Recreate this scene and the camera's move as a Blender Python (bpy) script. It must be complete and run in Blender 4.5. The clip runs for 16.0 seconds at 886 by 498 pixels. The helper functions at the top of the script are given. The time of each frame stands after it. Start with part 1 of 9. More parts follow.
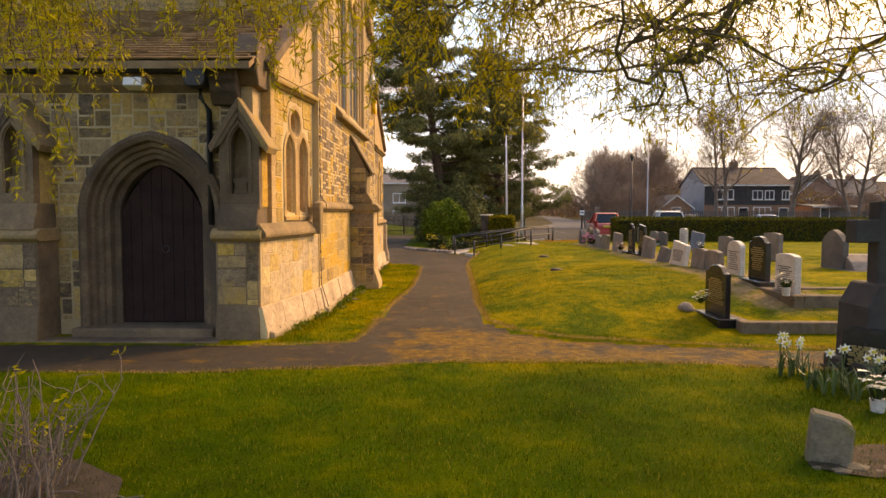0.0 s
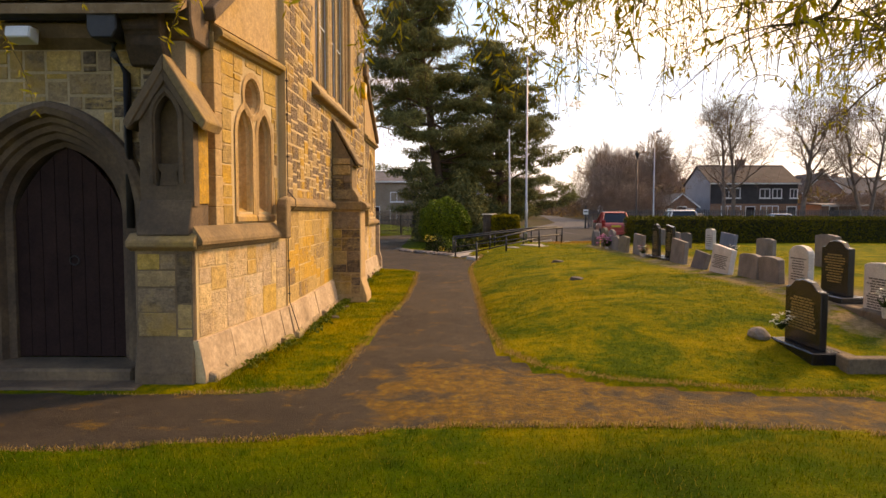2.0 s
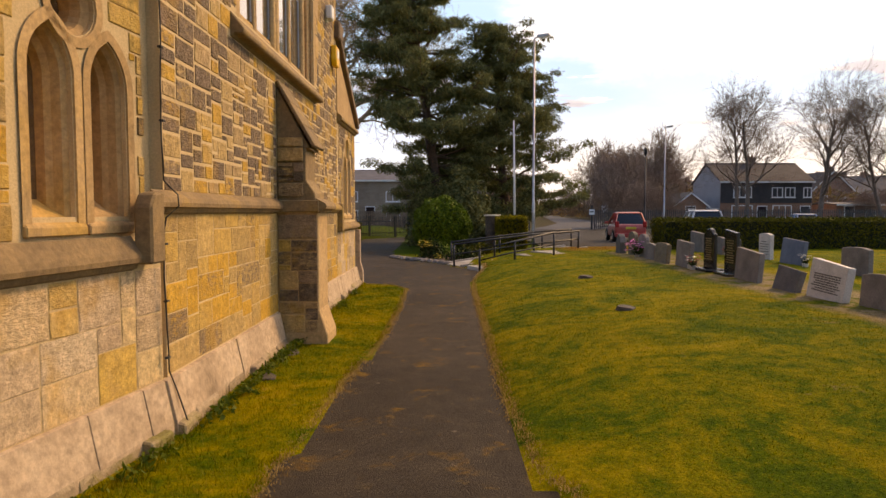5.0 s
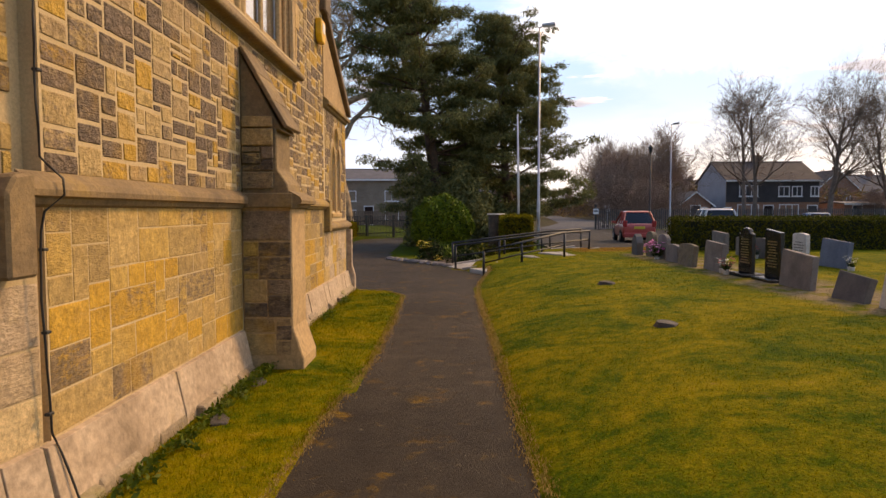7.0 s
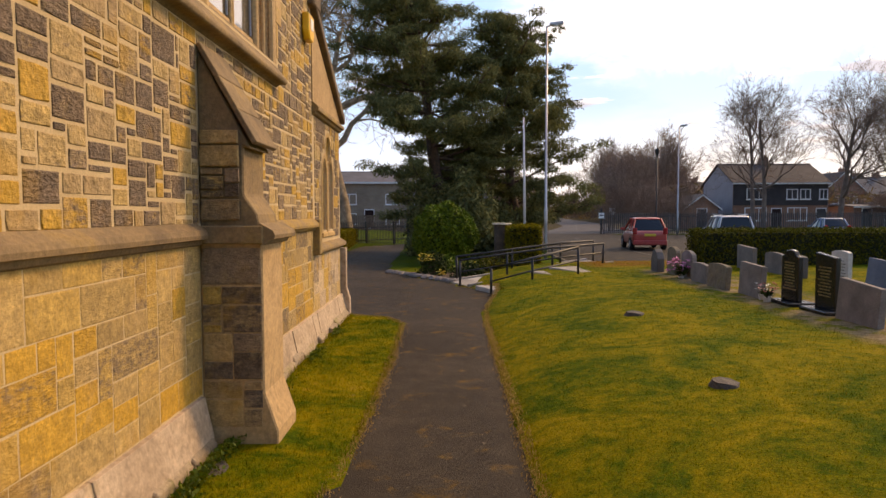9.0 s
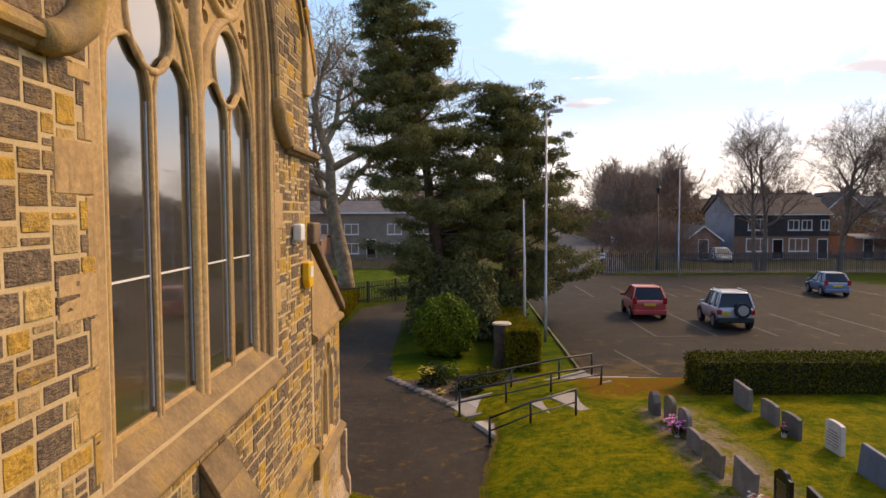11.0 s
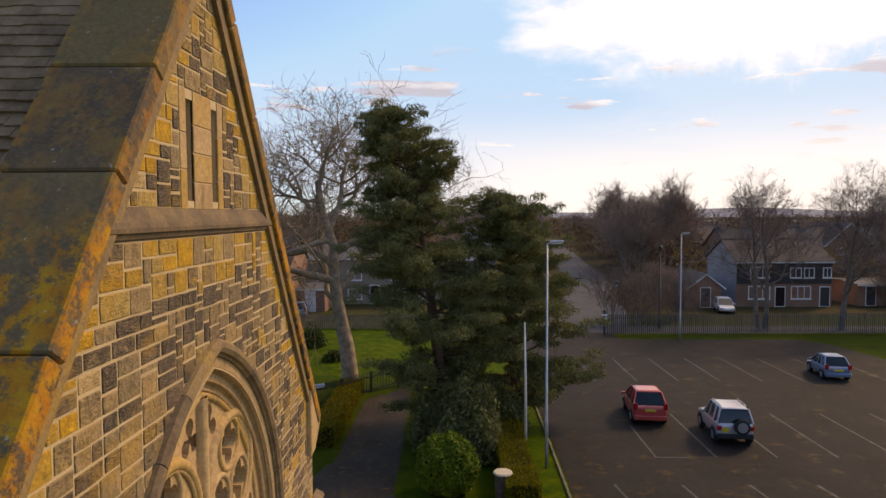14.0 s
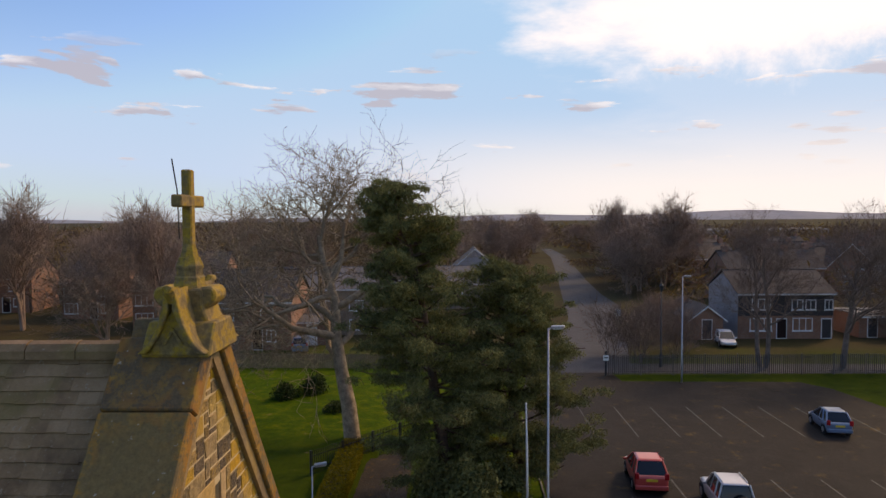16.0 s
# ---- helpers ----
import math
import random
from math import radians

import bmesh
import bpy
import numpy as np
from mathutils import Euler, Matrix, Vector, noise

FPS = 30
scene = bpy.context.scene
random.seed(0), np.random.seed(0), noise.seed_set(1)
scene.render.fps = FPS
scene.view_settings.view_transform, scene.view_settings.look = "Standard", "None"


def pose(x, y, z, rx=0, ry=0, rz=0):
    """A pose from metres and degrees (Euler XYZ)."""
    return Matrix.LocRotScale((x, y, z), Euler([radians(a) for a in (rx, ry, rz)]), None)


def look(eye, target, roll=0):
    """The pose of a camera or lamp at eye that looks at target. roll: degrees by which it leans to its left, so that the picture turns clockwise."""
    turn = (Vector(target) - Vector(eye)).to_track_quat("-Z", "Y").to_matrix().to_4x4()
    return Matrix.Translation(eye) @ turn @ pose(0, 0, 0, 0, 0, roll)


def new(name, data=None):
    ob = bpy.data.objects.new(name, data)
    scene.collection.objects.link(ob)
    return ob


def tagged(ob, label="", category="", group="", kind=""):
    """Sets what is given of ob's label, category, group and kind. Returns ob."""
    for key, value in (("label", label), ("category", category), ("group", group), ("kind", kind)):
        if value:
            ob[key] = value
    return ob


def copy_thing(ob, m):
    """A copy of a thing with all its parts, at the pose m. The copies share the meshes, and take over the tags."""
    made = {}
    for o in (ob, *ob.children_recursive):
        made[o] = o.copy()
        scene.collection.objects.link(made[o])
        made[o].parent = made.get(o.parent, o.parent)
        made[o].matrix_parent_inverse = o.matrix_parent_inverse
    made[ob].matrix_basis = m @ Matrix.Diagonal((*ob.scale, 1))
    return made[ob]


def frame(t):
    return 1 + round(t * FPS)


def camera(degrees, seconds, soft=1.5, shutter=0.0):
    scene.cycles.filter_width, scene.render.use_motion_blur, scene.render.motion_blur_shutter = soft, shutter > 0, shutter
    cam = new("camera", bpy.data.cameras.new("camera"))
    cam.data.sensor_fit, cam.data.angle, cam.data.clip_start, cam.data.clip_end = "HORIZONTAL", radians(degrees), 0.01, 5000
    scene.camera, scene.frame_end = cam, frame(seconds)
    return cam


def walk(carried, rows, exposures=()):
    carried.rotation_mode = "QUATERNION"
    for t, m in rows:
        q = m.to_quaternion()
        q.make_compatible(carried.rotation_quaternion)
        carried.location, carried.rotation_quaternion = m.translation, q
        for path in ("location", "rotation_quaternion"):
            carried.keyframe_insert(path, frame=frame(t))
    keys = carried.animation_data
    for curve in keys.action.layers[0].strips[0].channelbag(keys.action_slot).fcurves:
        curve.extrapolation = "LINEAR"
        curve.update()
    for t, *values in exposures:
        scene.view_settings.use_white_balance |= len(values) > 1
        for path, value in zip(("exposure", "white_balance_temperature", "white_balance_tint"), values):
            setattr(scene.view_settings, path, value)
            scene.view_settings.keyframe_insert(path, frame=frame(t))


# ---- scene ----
cam = camera(68.5, 16.0)
PATH = [
    (0.0, (0.026, 0.020, 1.562), (0.001, 2.017, 1.449), 0.10),
    (0.5, (0.024, 0.368, 1.561), (-0.001, 2.365, 1.448), 0.09),
    (1.0, (0.028, 0.854, 1.565), (0.004, 2.850, 1.451), 0.07),
    (1.5, (0.014, 1.460, 1.566), (-0.008, 3.457, 1.451), 0.06),
    (2.0, (-0.019, 2.101, 1.553), (-0.040, 4.098, 1.438), 0.04),
    (2.5, (-0.029, 2.739, 1.560), (-0.049, 4.735, 1.444), 0.03),
    (3.0, (-0.020, 3.361, 1.576), (-0.040, 5.358, 1.461), 0.02),
    (3.5, (-0.008, 3.942, 1.595), (-0.027, 5.938, 1.479), 0.00),
    (4.0, (-0.008, 4.456, 1.593), (-0.026, 6.453, 1.478), -0.01),
    (6.5, (0.028, 6.574, 1.564), (0.013, 8.570, 1.449), -0.08),
    (7.0, (-0.026, 6.840, 1.536), (-0.042, 8.837, 1.421), -0.10),
    (7.5, (-0.025, 7.180, 1.393), (-0.042, 9.176, 1.277), -0.11),
    (8.0, (-0.024, 7.527, 1.310), (-0.042, 9.524, 1.195), -0.12),
    (8.5, (-0.042, 7.843, 1.337), (-0.061, 9.840, 1.223), -0.14),
    (9.0, (-0.088, 8.085, 1.811), (-0.108, 10.082, 1.699), -0.15),
    (9.5, (-0.100, 8.219, 2.611), (-0.121, 10.216, 2.500), -0.17),
    (12.0, (0.086, 8.001, 6.685), (0.052, 9.998, 6.576), -0.24),
    (12.5, (0.107, 8.021, 7.528), (0.070, 10.018, 7.420), -0.25),
    (13.0, (0.099, 7.994, 8.351), (0.061, 9.991, 8.244), -0.27),
    (13.5, (0.062, 7.961, 9.149), (0.024, 9.958, 9.043), -0.28),
    (14.0, (0.076, 8.026, 9.981), (0.038, 10.023, 9.876), -0.29),
    (14.5, (0.077, 8.067, 10.791), (0.037, 10.064, 10.687), -0.31),
    (15.0, (0.050, 8.067, 11.586), (0.009, 10.064, 11.484), -0.32),
    (15.5, (0.045, 8.100, 12.387), (0.004, 10.097, 12.287), -0.34),
    (16.0, (0.088, 8.132, 13.190), (0.046, 10.129, 13.091), -0.35),
]
walk(cam, [(t, look(eye, target, roll)) for t, eye, target, roll in PATH],
     [(0.0, 0.68, 11000, 18), (1.5, 0.49, 10300, 18), (3.5, 0.21, 9600, 17), (7.0, 0.0, 8300, 16), (9.5, 0.02, 8000, 15), (12.5, -0.1, 7950, 15), (16.0, -0.52, 7300, 14)])

# ---- world and light ----
SUN_AZ, SUN_EL = radians(50), radians(36)      # azimuth from +y towards +x
sun_dir = Vector((math.sin(SUN_AZ) * math.cos(SUN_EL), math.cos(SUN_AZ) * math.cos(SUN_EL), math.sin(SUN_EL)))

world = bpy.data.worlds.new("world")
scene.world = world
world.use_nodes = True


class Net:
    """A small helper to write node trees."""

    def __init__(self, tree):
        self.tree = tree
        tree.nodes.clear()

    def add(self, kind, ins=None, **props):
        n = self.tree.nodes.new(kind)
        if "operation" in props:
            n.operation = props["operation"]
        if "use_clamp" in props:
            n.use_clamp = props["use_clamp"]
        if "data_type" in props:
            n.data_type = props["data_type"]
        if "blend_type" in props:
            n.blend_type = props["blend_type"]
        if "interpolation_type" in props:
            n.interpolation_type = props["interpolation_type"]
        for k, v in (ins or {}).items():
            self.put(n.inputs[k], v)
        return n

    def put(self, socket, v):
        if isinstance(v, bpy.types.Node):
            v = v.outputs[0]
        if isinstance(v, bpy.types.NodeSocket):
            self.tree.links.new(v, socket)
        else:
            socket.default_value = v

    def math(self, op, a, b=0.0, clamp=False):
        return self.add("ShaderNodeMath", {0: a, 1: b}, operation=op, use_clamp=clamp)

    def noise(self, vec, scale, detail=4.0, rough=0.55, dist=0.0):
        return self.add("ShaderNodeTexNoise", {"Vector": vec, "Scale": scale, "Detail": detail, "Roughness": rough, "Distortion": dist})

    def ramp(self, fac, *stops):
        n = self.add("ShaderNodeValToRGB", {0: fac})
        e = n.color_ramp.elements
        while len(e) < len(stops):
            e.new(0.5)
        for el, (p, c) in zip(e, stops):
            el.position = p
            el.color = (*c, 1) if len(c) == 3 else c
        return n

    def mix(self, fac, a, b, blend="MIX"):
        n = self.add("ShaderNodeMix", data_type="RGBA", blend_type=blend)
        self.put(n.inputs[0], fac)
        self.put(n.inputs[6], a if not isinstance(a, tuple) else (*a, 1))
        self.put(n.inputs[7], b if not isinstance(b, tuple) else (*b, 1))
        return n.outputs[2]

    def span(self, v, a, b, lo=0.0, hi=1.0):
        return self.add("ShaderNodeMapRange", {0: v, 1: a, 2: b, 3: lo, 4: hi}, interpolation_type="SMOOTHSTEP")


w = Net(world.node_tree)
sky = w.add("ShaderNodeTexSky")
sky.sky_type, sky.sun_disc, sky.sun_elevation, sky.sun_rotation = "NISHITA", False, SUN_EL, SUN_AZ
sky.air_density, sky.dust_density, sky.ozone_density = 1.0, 1.2, 1.6
tc = w.add("ShaderNodeTexCoord")
sep = w.add("ShaderNodeSeparateXYZ", {0: tc.outputs["Generated"]})
up = w.math("MAXIMUM", sep.outputs[2], 0.02)
flat = w.add("ShaderNodeCombineXYZ", {0: w.math("DIVIDE", sep.outputs[0], w.math("ADD", up, 0.12)),
                                      1: w.math("DIVIDE", sep.outputs[1], w.math("ADD", up, 0.12)), 2: 0.0})
# broad bright cloud bank towards the sun, small cumulus elsewhere
towards = w.add("ShaderNodeVectorMath", {0: tc.outputs["Generated"], 1: tuple(sun_dir)}, operation="DOT_PRODUCT").outputs["Value"]
bank_edge = w.math("ADD", towards, w.math("MULTIPLY", w.math("SUBTRACT", w.noise(flat, 1.1, 6, 0.6), 0.5), 0.35))
bank_low = w.math("ADD", sep.outputs[2], w.math("MULTIPLY", w.math("SUBTRACT", w.noise(tc.outputs["Generated"], 5.0, 7, 0.65), 0.5), 0.22))
bank = w.math("MULTIPLY", w.span(bank_edge, 0.70, 0.80), w.span(bank_low, 0.17, 0.235, 0.12, 1.0))
puffs_pos = w.add("ShaderNodeMapping", {0: tc.outputs["Generated"], 1: (1.1, 0.4, 0.07), 3: (0.8, 0.8, 3.8)})
puffs = w.span(w.noise(puffs_pos, 7.0, 7, 0.55, 0.2), 0.585, 0.625)
low = w.math("MULTIPLY", w.span(sep.outputs[2], 0.04, 0.09), w.span(sep.outputs[2], 0.26, 0.20))
puffs = w.math("MULTIPLY", puffs, low)
shade_pos = w.add("ShaderNodeMapping", {0: puffs_pos, 1: (0.0, 0.0, 0.045)})
shade = w.noise(shade_pos, 7.0, 7, 0.55, 0.2)
puff_colour = w.ramp(shade, (0.46, (1.5, 1.5, 1.62)), (0.58, (0.84, 0.82, 0.98)))
blue = w.add("ShaderNodeVectorMath", {0: sky.outputs[0], 1: (0.225, 0.275, 0.345)}, operation="MULTIPLY")
blue = w.add("ShaderNodeVectorMath", {0: blue, 1: (0.66, 1.08, 1.62)}, operation="MINIMUM")
haze = w.span(sep.outputs[2], -0.02, 0.30, 1.0, 0.0)
c0 = w.mix(w.math("MULTIPLY", haze, 0.6), blue.outputs[0], (1.14, 1.28, 1.60))
c1 = w.mix(w.math("MULTIPLY", puffs, 0.8), c0, puff_colour)
c2 = w.mix(bank, c1, (1.9, 1.8, 1.85))
# bright thin cloud low down below the bank
glow = w.math("MULTIPLY", w.span(towards, 0.30, 0.72), w.span(sep.outputs[2], 0.17, 0.02, 0.0, 0.85))
c2 = w.mix(glow, c2, (1.75, 1.66, 1.62))
bg = w.add("ShaderNodeBackground", {0: c2, 1: 0.85})
w.add("ShaderNodeOutputWorld", {0: bg})

sun = new("sun", bpy.data.lights.new("sun", "SUN"))
sun.data.energy, sun.data.angle, sun.data.color = 2.7, radians(9), (1.0, 0.72, 0.42)
sun.matrix_world = look((0, 0, 60), tuple(Vector((0, 0, 60)) - sun_dir))

# ---- materials ----


def material(name, colour=None, rough=0.8, metal=0.0, bump=0.0, bump_scale=40.0, spec=0.5, build=None, coat=0.0, transmission=0.0, thin=0.0):
    m = bpy.data.materials.new(name)
    m.use_nodes = True
    n = Net(m.node_tree)
    b = n.add("ShaderNodeBsdfPrincipled", {"Roughness": rough, "Metallic": metal, "Specular IOR Level": spec, "Coat Weight": coat, "Transmission Weight": transmission})
    pos = n.add("ShaderNodeTexCoord").outputs["Object"]
    geo = n.add("ShaderNodeNewGeometry")
    info = n.add("ShaderNodeObjectInfo")
    n.rnd = n.math("FRACT", n.math("ADD", geo.outputs["Random Per Island"], info.outputs["Random"])).outputs[0]
    n.pos = pos
    n.world = geo.outputs["Position"]
    n.normal = geo.outputs["Normal"]
    c = build(n, b) if build else None
    if c is None:
        c = colour if not isinstance(colour, tuple) else (*colour, 1)
    n.put(b.inputs["Base Color"], c)
    if bump:
        h = n.noise(n.world, bump_scale, 5, 0.65)
        if name.startswith("stone_"):
            # pecked, roughly level tooling, stronger on some stones
            tool = n.add("ShaderNodeVectorMath", {0: n.world, 1: (22.0, 22.0, 60.0)}, operation="MULTIPLY")
            some = n.span(n.rnd, 0.3, 0.7, 0.15, 0.9)
            h = n.math("ADD", n.math("MULTIPLY", n.noise(n.world, 11.0, 5, 0.6), 0.8), n.math("MULTIPLY", n.noise(tool, 1.0, 4, 0.7), some))
        bp = n.add("ShaderNodeBump", {"Height": h, "Strength": bump, "Distance": 0.045 if name.startswith("stone_") else 0.02})
        n.put(b.inputs["Normal"], bp)
    if thin:
        # light shines through thin leaves
        tr = n.add("ShaderNodeBsdfTranslucent", {0: c})
        b = n.add("ShaderNodeMixShader", {0: thin, 1: b, 2: tr})
    n.add("ShaderNodeOutputMaterial", {0: b})
    return m


def varied(*stops, scale=3.0, fine=40.0, amount=0.35, random=0.0):
    """A colour from a ramp driven by coarse noise (and per piece), darkened and lightened by fine grain."""
    def build(n, b):
        f = n.noise(n.world, scale, 4, 0.6)
        if random:
            f = n.add("ShaderNodeMix", {0: random, 2: f, 3: n.rnd}).outputs[0]
        c = n.ramp(f, *stops)
        g = n.noise(n.world, fine, 4, 0.7)
        k = n.add("ShaderNodeMapRange", {0: g, 1: 0.25, 2: 0.75, 3: 1 - amount, 4: 1 + amount})
        return n.mix(1.0, c, k, "MULTIPLY")
    return build


def stone_build(palette, grime=0.25, skin=0.4, skins=((0.065, 0.048, 0.038), (0.20, 0.145, 0.095))):
    """Freshly tooled stone of the palette, a share of it under a dark weathered skin that flakes off in patches."""
    def build(n, b):
        own = n.math("FRACT", n.math("MULTIPLY", n.rnd, 7.13))
        c = n.ramp(own, *palette)
        c.color_ramp.interpolation = "CONSTANT"
        tool = n.add("ShaderNodeVectorMath", {0: n.world, 1: (10.0, 10.0, 22.0)}, operation="MULTIPLY")
        flake = n.math("MULTIPLY", n.math("SUBTRACT", n.noise(tool, 1.0, 6, 0.75), 0.5), 1.1)
        cover = n.span(n.math("ADD", n.rnd, flake), 1.0 - skin - 0.10, 1.0 - skin + 0.14)
        dark_ = n.ramp(n.noise(n.world, 26.0, 5, 0.7), (0.32, skins[0]), (0.72, skins[1]))
        c = n.mix(n.math("MULTIPLY", cover, 0.92), c, dark_)
        g = n.noise(n.world, 14.0, 5, 0.65)
        k = n.add("ShaderNodeMapRange", {0: g, 1: 0.25, 2: 0.75, 3: 0.60, 4: 1.34})
        c = n.mix(1.0, c, k, "MULTIPLY")
        fine_ = n.add("ShaderNodeMapRange", {0: n.noise(n.world, 46.0, 6, 0.8), 1: 0.28, 2: 0.72, 3: 0.58, 4: 1.38})
        c = n.mix(1.0, c, fine_, "MULTIPLY")
        rosy = n.span(n.noise(n.world, 2.3, 4, 0.6), 0.53, 0.66)
        c = n.mix(n.math("MULTIPLY", rosy, 0.2), c, (0.40, 0.26, 0.16))
        ochre = n.span(n.noise(n.world, 1.6, 4, 0.65), 0.52, 0.68)
        c = n.mix(n.math("MULTIPLY", ochre, 0.5), c, (0.50, 0.28, 0.03))
        dark = n.span(n.noise(n.world, 1.1, 5, 0.7), 0.55, 0.75)
        c = n.mix(n.math("MULTIPLY", dark, grime), c, (0.10, 0.075, 0.055))
        # mortar smears soften the edges of the stones
        smear = n.span(n.noise(n.world, 6.5, 5, 0.7), 0.56, 0.66)
        return n.mix(n.math("MULTIPLY", smear, 0.3), c, (0.46, 0.32, 0.135))
    return build


upper_palette = [(0.0, (0.46, 0.315, 0.13)), (0.22, (0.50, 0.29, 0.045)), (0.36, (0.40, 0.275, 0.13)), (0.62, (0.51, 0.30, 0.045)),
                 (0.78, (0.38, 0.25, 0.10)), (0.90, (0.51, 0.34, 0.12))]
lower_palette = [(0.0, (0.50, 0.32, 0.085)), (0.2, (0.53, 0.30, 0.035)), (0.36, (0.45, 0.30, 0.11)), (0.52, (0.42, 0.28, 0.10)),
                 (0.66, (0.52, 0.35, 0.13)), (0.80, (0.36, 0.24, 0.09)), (0.87, (0.54, 0.31, 0.04))]
gable_palette = [(0.0, (0.31, 0.21, 0.095)), (0.30, (0.25, 0.175, 0.085)), (0.5, (0.36, 0.24, 0.10)), (0.74, (0.43, 0.26, 0.05)), (0.86, (0.27, 0.19, 0.095))]
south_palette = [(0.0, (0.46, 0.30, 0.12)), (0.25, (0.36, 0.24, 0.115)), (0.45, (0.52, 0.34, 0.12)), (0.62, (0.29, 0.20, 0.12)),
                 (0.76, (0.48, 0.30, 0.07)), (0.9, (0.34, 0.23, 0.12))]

edge_palette = [(0.0, (0.47, 0.27, 0.025)), (0.3, (0.44, 0.29, 0.08)), (0.5, (0.50, 0.27, 0.012)), (0.72, (0.48, 0.33, 0.15)), (0.85, (0.38, 0.24, 0.05))]
pale_palette = [(0.0, (0.60, 0.44, 0.26)), (0.18, (0.55, 0.37, 0.14)), (0.34, (0.52, 0.385, 0.25)), (0.52, (0.62, 0.45, 0.23)), (0.68, (0.48, 0.35, 0.21)), (0.82, (0.56, 0.36, 0.09)), (0.92, (0.58, 0.45, 0.30))]

M = {}
M["stone_pale"] = material("stone_pale", rough=0.92, bump=0.45, bump_scale=26, build=stone_build(pale_palette, 0.08, 0.08, ((0.16, 0.115, 0.08), (0.30, 0.22, 0.15))))
M["stone_upper"] = material("stone_upper", rough=0.9, bump=0.95, bump_scale=26, build=stone_build(upper_palette, 0.1, 0.60, ((0.115, 0.082, 0.066), (0.30, 0.215, 0.145))))
M["stone_lower"] = material("stone_lower", rough=0.9, bump=0.5, bump_scale=26, build=stone_build(lower_palette, 0.1, 0.13, ((0.12, 0.085, 0.055), (0.27, 0.19, 0.11))))
M["stone_gable"] = material("stone_gable", rough=0.9, bump=0.95, bump_scale=26, build=stone_build(gable_palette, 0.15, 0.48, ((0.075, 0.055, 0.04), (0.19, 0.135, 0.085))))
M["stone_edge"] = material("stone_edge", rough=0.92, bump=0.6, bump_scale=26, build=stone_build(edge_palette, 0.1, 0.16, ((0.12, 0.085, 0.05), (0.26, 0.18, 0.09))))
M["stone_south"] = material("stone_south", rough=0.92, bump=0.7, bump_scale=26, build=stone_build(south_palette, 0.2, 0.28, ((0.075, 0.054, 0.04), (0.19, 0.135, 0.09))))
M["footing_stone"] = material("footing_stone", rough=0.95, bump=0.7, bump_scale=24, build=varied((0.3, (0.26, 0.20, 0.13)), (0.55, (0.38, 0.29, 0.19)), (0.75, (0.20, 0.17, 0.05)), scale=4, fine=24, amount=0.3, random=0.3))
M["mortar"] = material("mortar", rough=0.95, bump=0.2, bump_scale=60, build=varied((0.3, (0.50, 0.365, 0.195)), (0.7, (0.62, 0.47, 0.265)), scale=2, fine=60, amount=0.2))


def ashlar_build(n, b):
    f = n.add("ShaderNodeMix", {0: 0.35, 2: n.noise(n.world, 1.7, 5, 0.65), 3: n.rnd}).outputs[0]
    c = n.ramp(f, (0.28, (0.40, 0.255, 0.115)), (0.5, (0.52, 0.345, 0.165)), (0.72, (0.46, 0.275, 0.065)))
    g = n.add("ShaderNodeMapRange", {0: n.noise(n.world, 22, 5, 0.75), 1: 0.25, 2: 0.75, 3: 0.62, 4: 1.34})
    c = n.mix(1.0, c, g, "MULTIPLY")
    # sooty runs and damp blotches
    run = n.add("ShaderNodeVectorMath", {0: n.world, 1: (7.0, 7.0, 1.4)}, operation="MULTIPLY")
    soot = n.span(n.noise(run, 1.0, 6, 0.7), 0.50, 0.68)
    blot = n.span(n.noise(n.world, 0.9, 4, 0.6), 0.42, 0.62)
    return n.mix(n.math("MULTIPLY", n.math("MULTIPLY", soot, blot), 0.6), c, (0.10, 0.068, 0.042))


M["ashlar"] = material("ashlar", rough=0.88, bump=0.18, bump_scale=24, build=ashlar_build)
# mortar and ashlar again, darker: the south side's shade put into the colour
M["mortar_shaded"] = material("mortar_shaded", rough=0.95, bump=0.5, bump_scale=60, build=varied((0.3, (0.38, 0.275, 0.155)), (0.7, (0.52, 0.385, 0.225)), scale=2, fine=60, amount=0.25))
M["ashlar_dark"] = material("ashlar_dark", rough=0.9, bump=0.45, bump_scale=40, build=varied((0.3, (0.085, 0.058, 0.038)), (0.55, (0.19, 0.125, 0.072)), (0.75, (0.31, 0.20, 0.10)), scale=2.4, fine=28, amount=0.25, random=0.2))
# door arch and corbel: soot and shade together in one colour
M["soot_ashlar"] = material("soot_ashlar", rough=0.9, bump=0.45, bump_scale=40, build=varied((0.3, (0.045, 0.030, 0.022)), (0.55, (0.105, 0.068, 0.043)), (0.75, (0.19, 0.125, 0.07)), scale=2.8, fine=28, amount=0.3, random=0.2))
M["string_stone"] = material("string_stone", rough=0.9, bump=0.4, bump_scale=40, build=varied((0.3, (0.14, 0.095, 0.055)), (0.55, (0.27, 0.18, 0.085)), (0.75, (0.38, 0.235, 0.05)), scale=2.6, fine=26, amount=0.3, random=0.3))
M["plinth_stone"] = material("plinth_stone", rough=0.92, bump=0.45, bump_scale=13, build=varied((0.28, (0.27, 0.195, 0.125)), (0.45, (0.43, 0.315, 0.21)), (0.6, (0.53, 0.40, 0.275)), (0.75, (0.36, 0.25, 0.13)), scale=2.2, fine=18, amount=0.35, random=0.15))


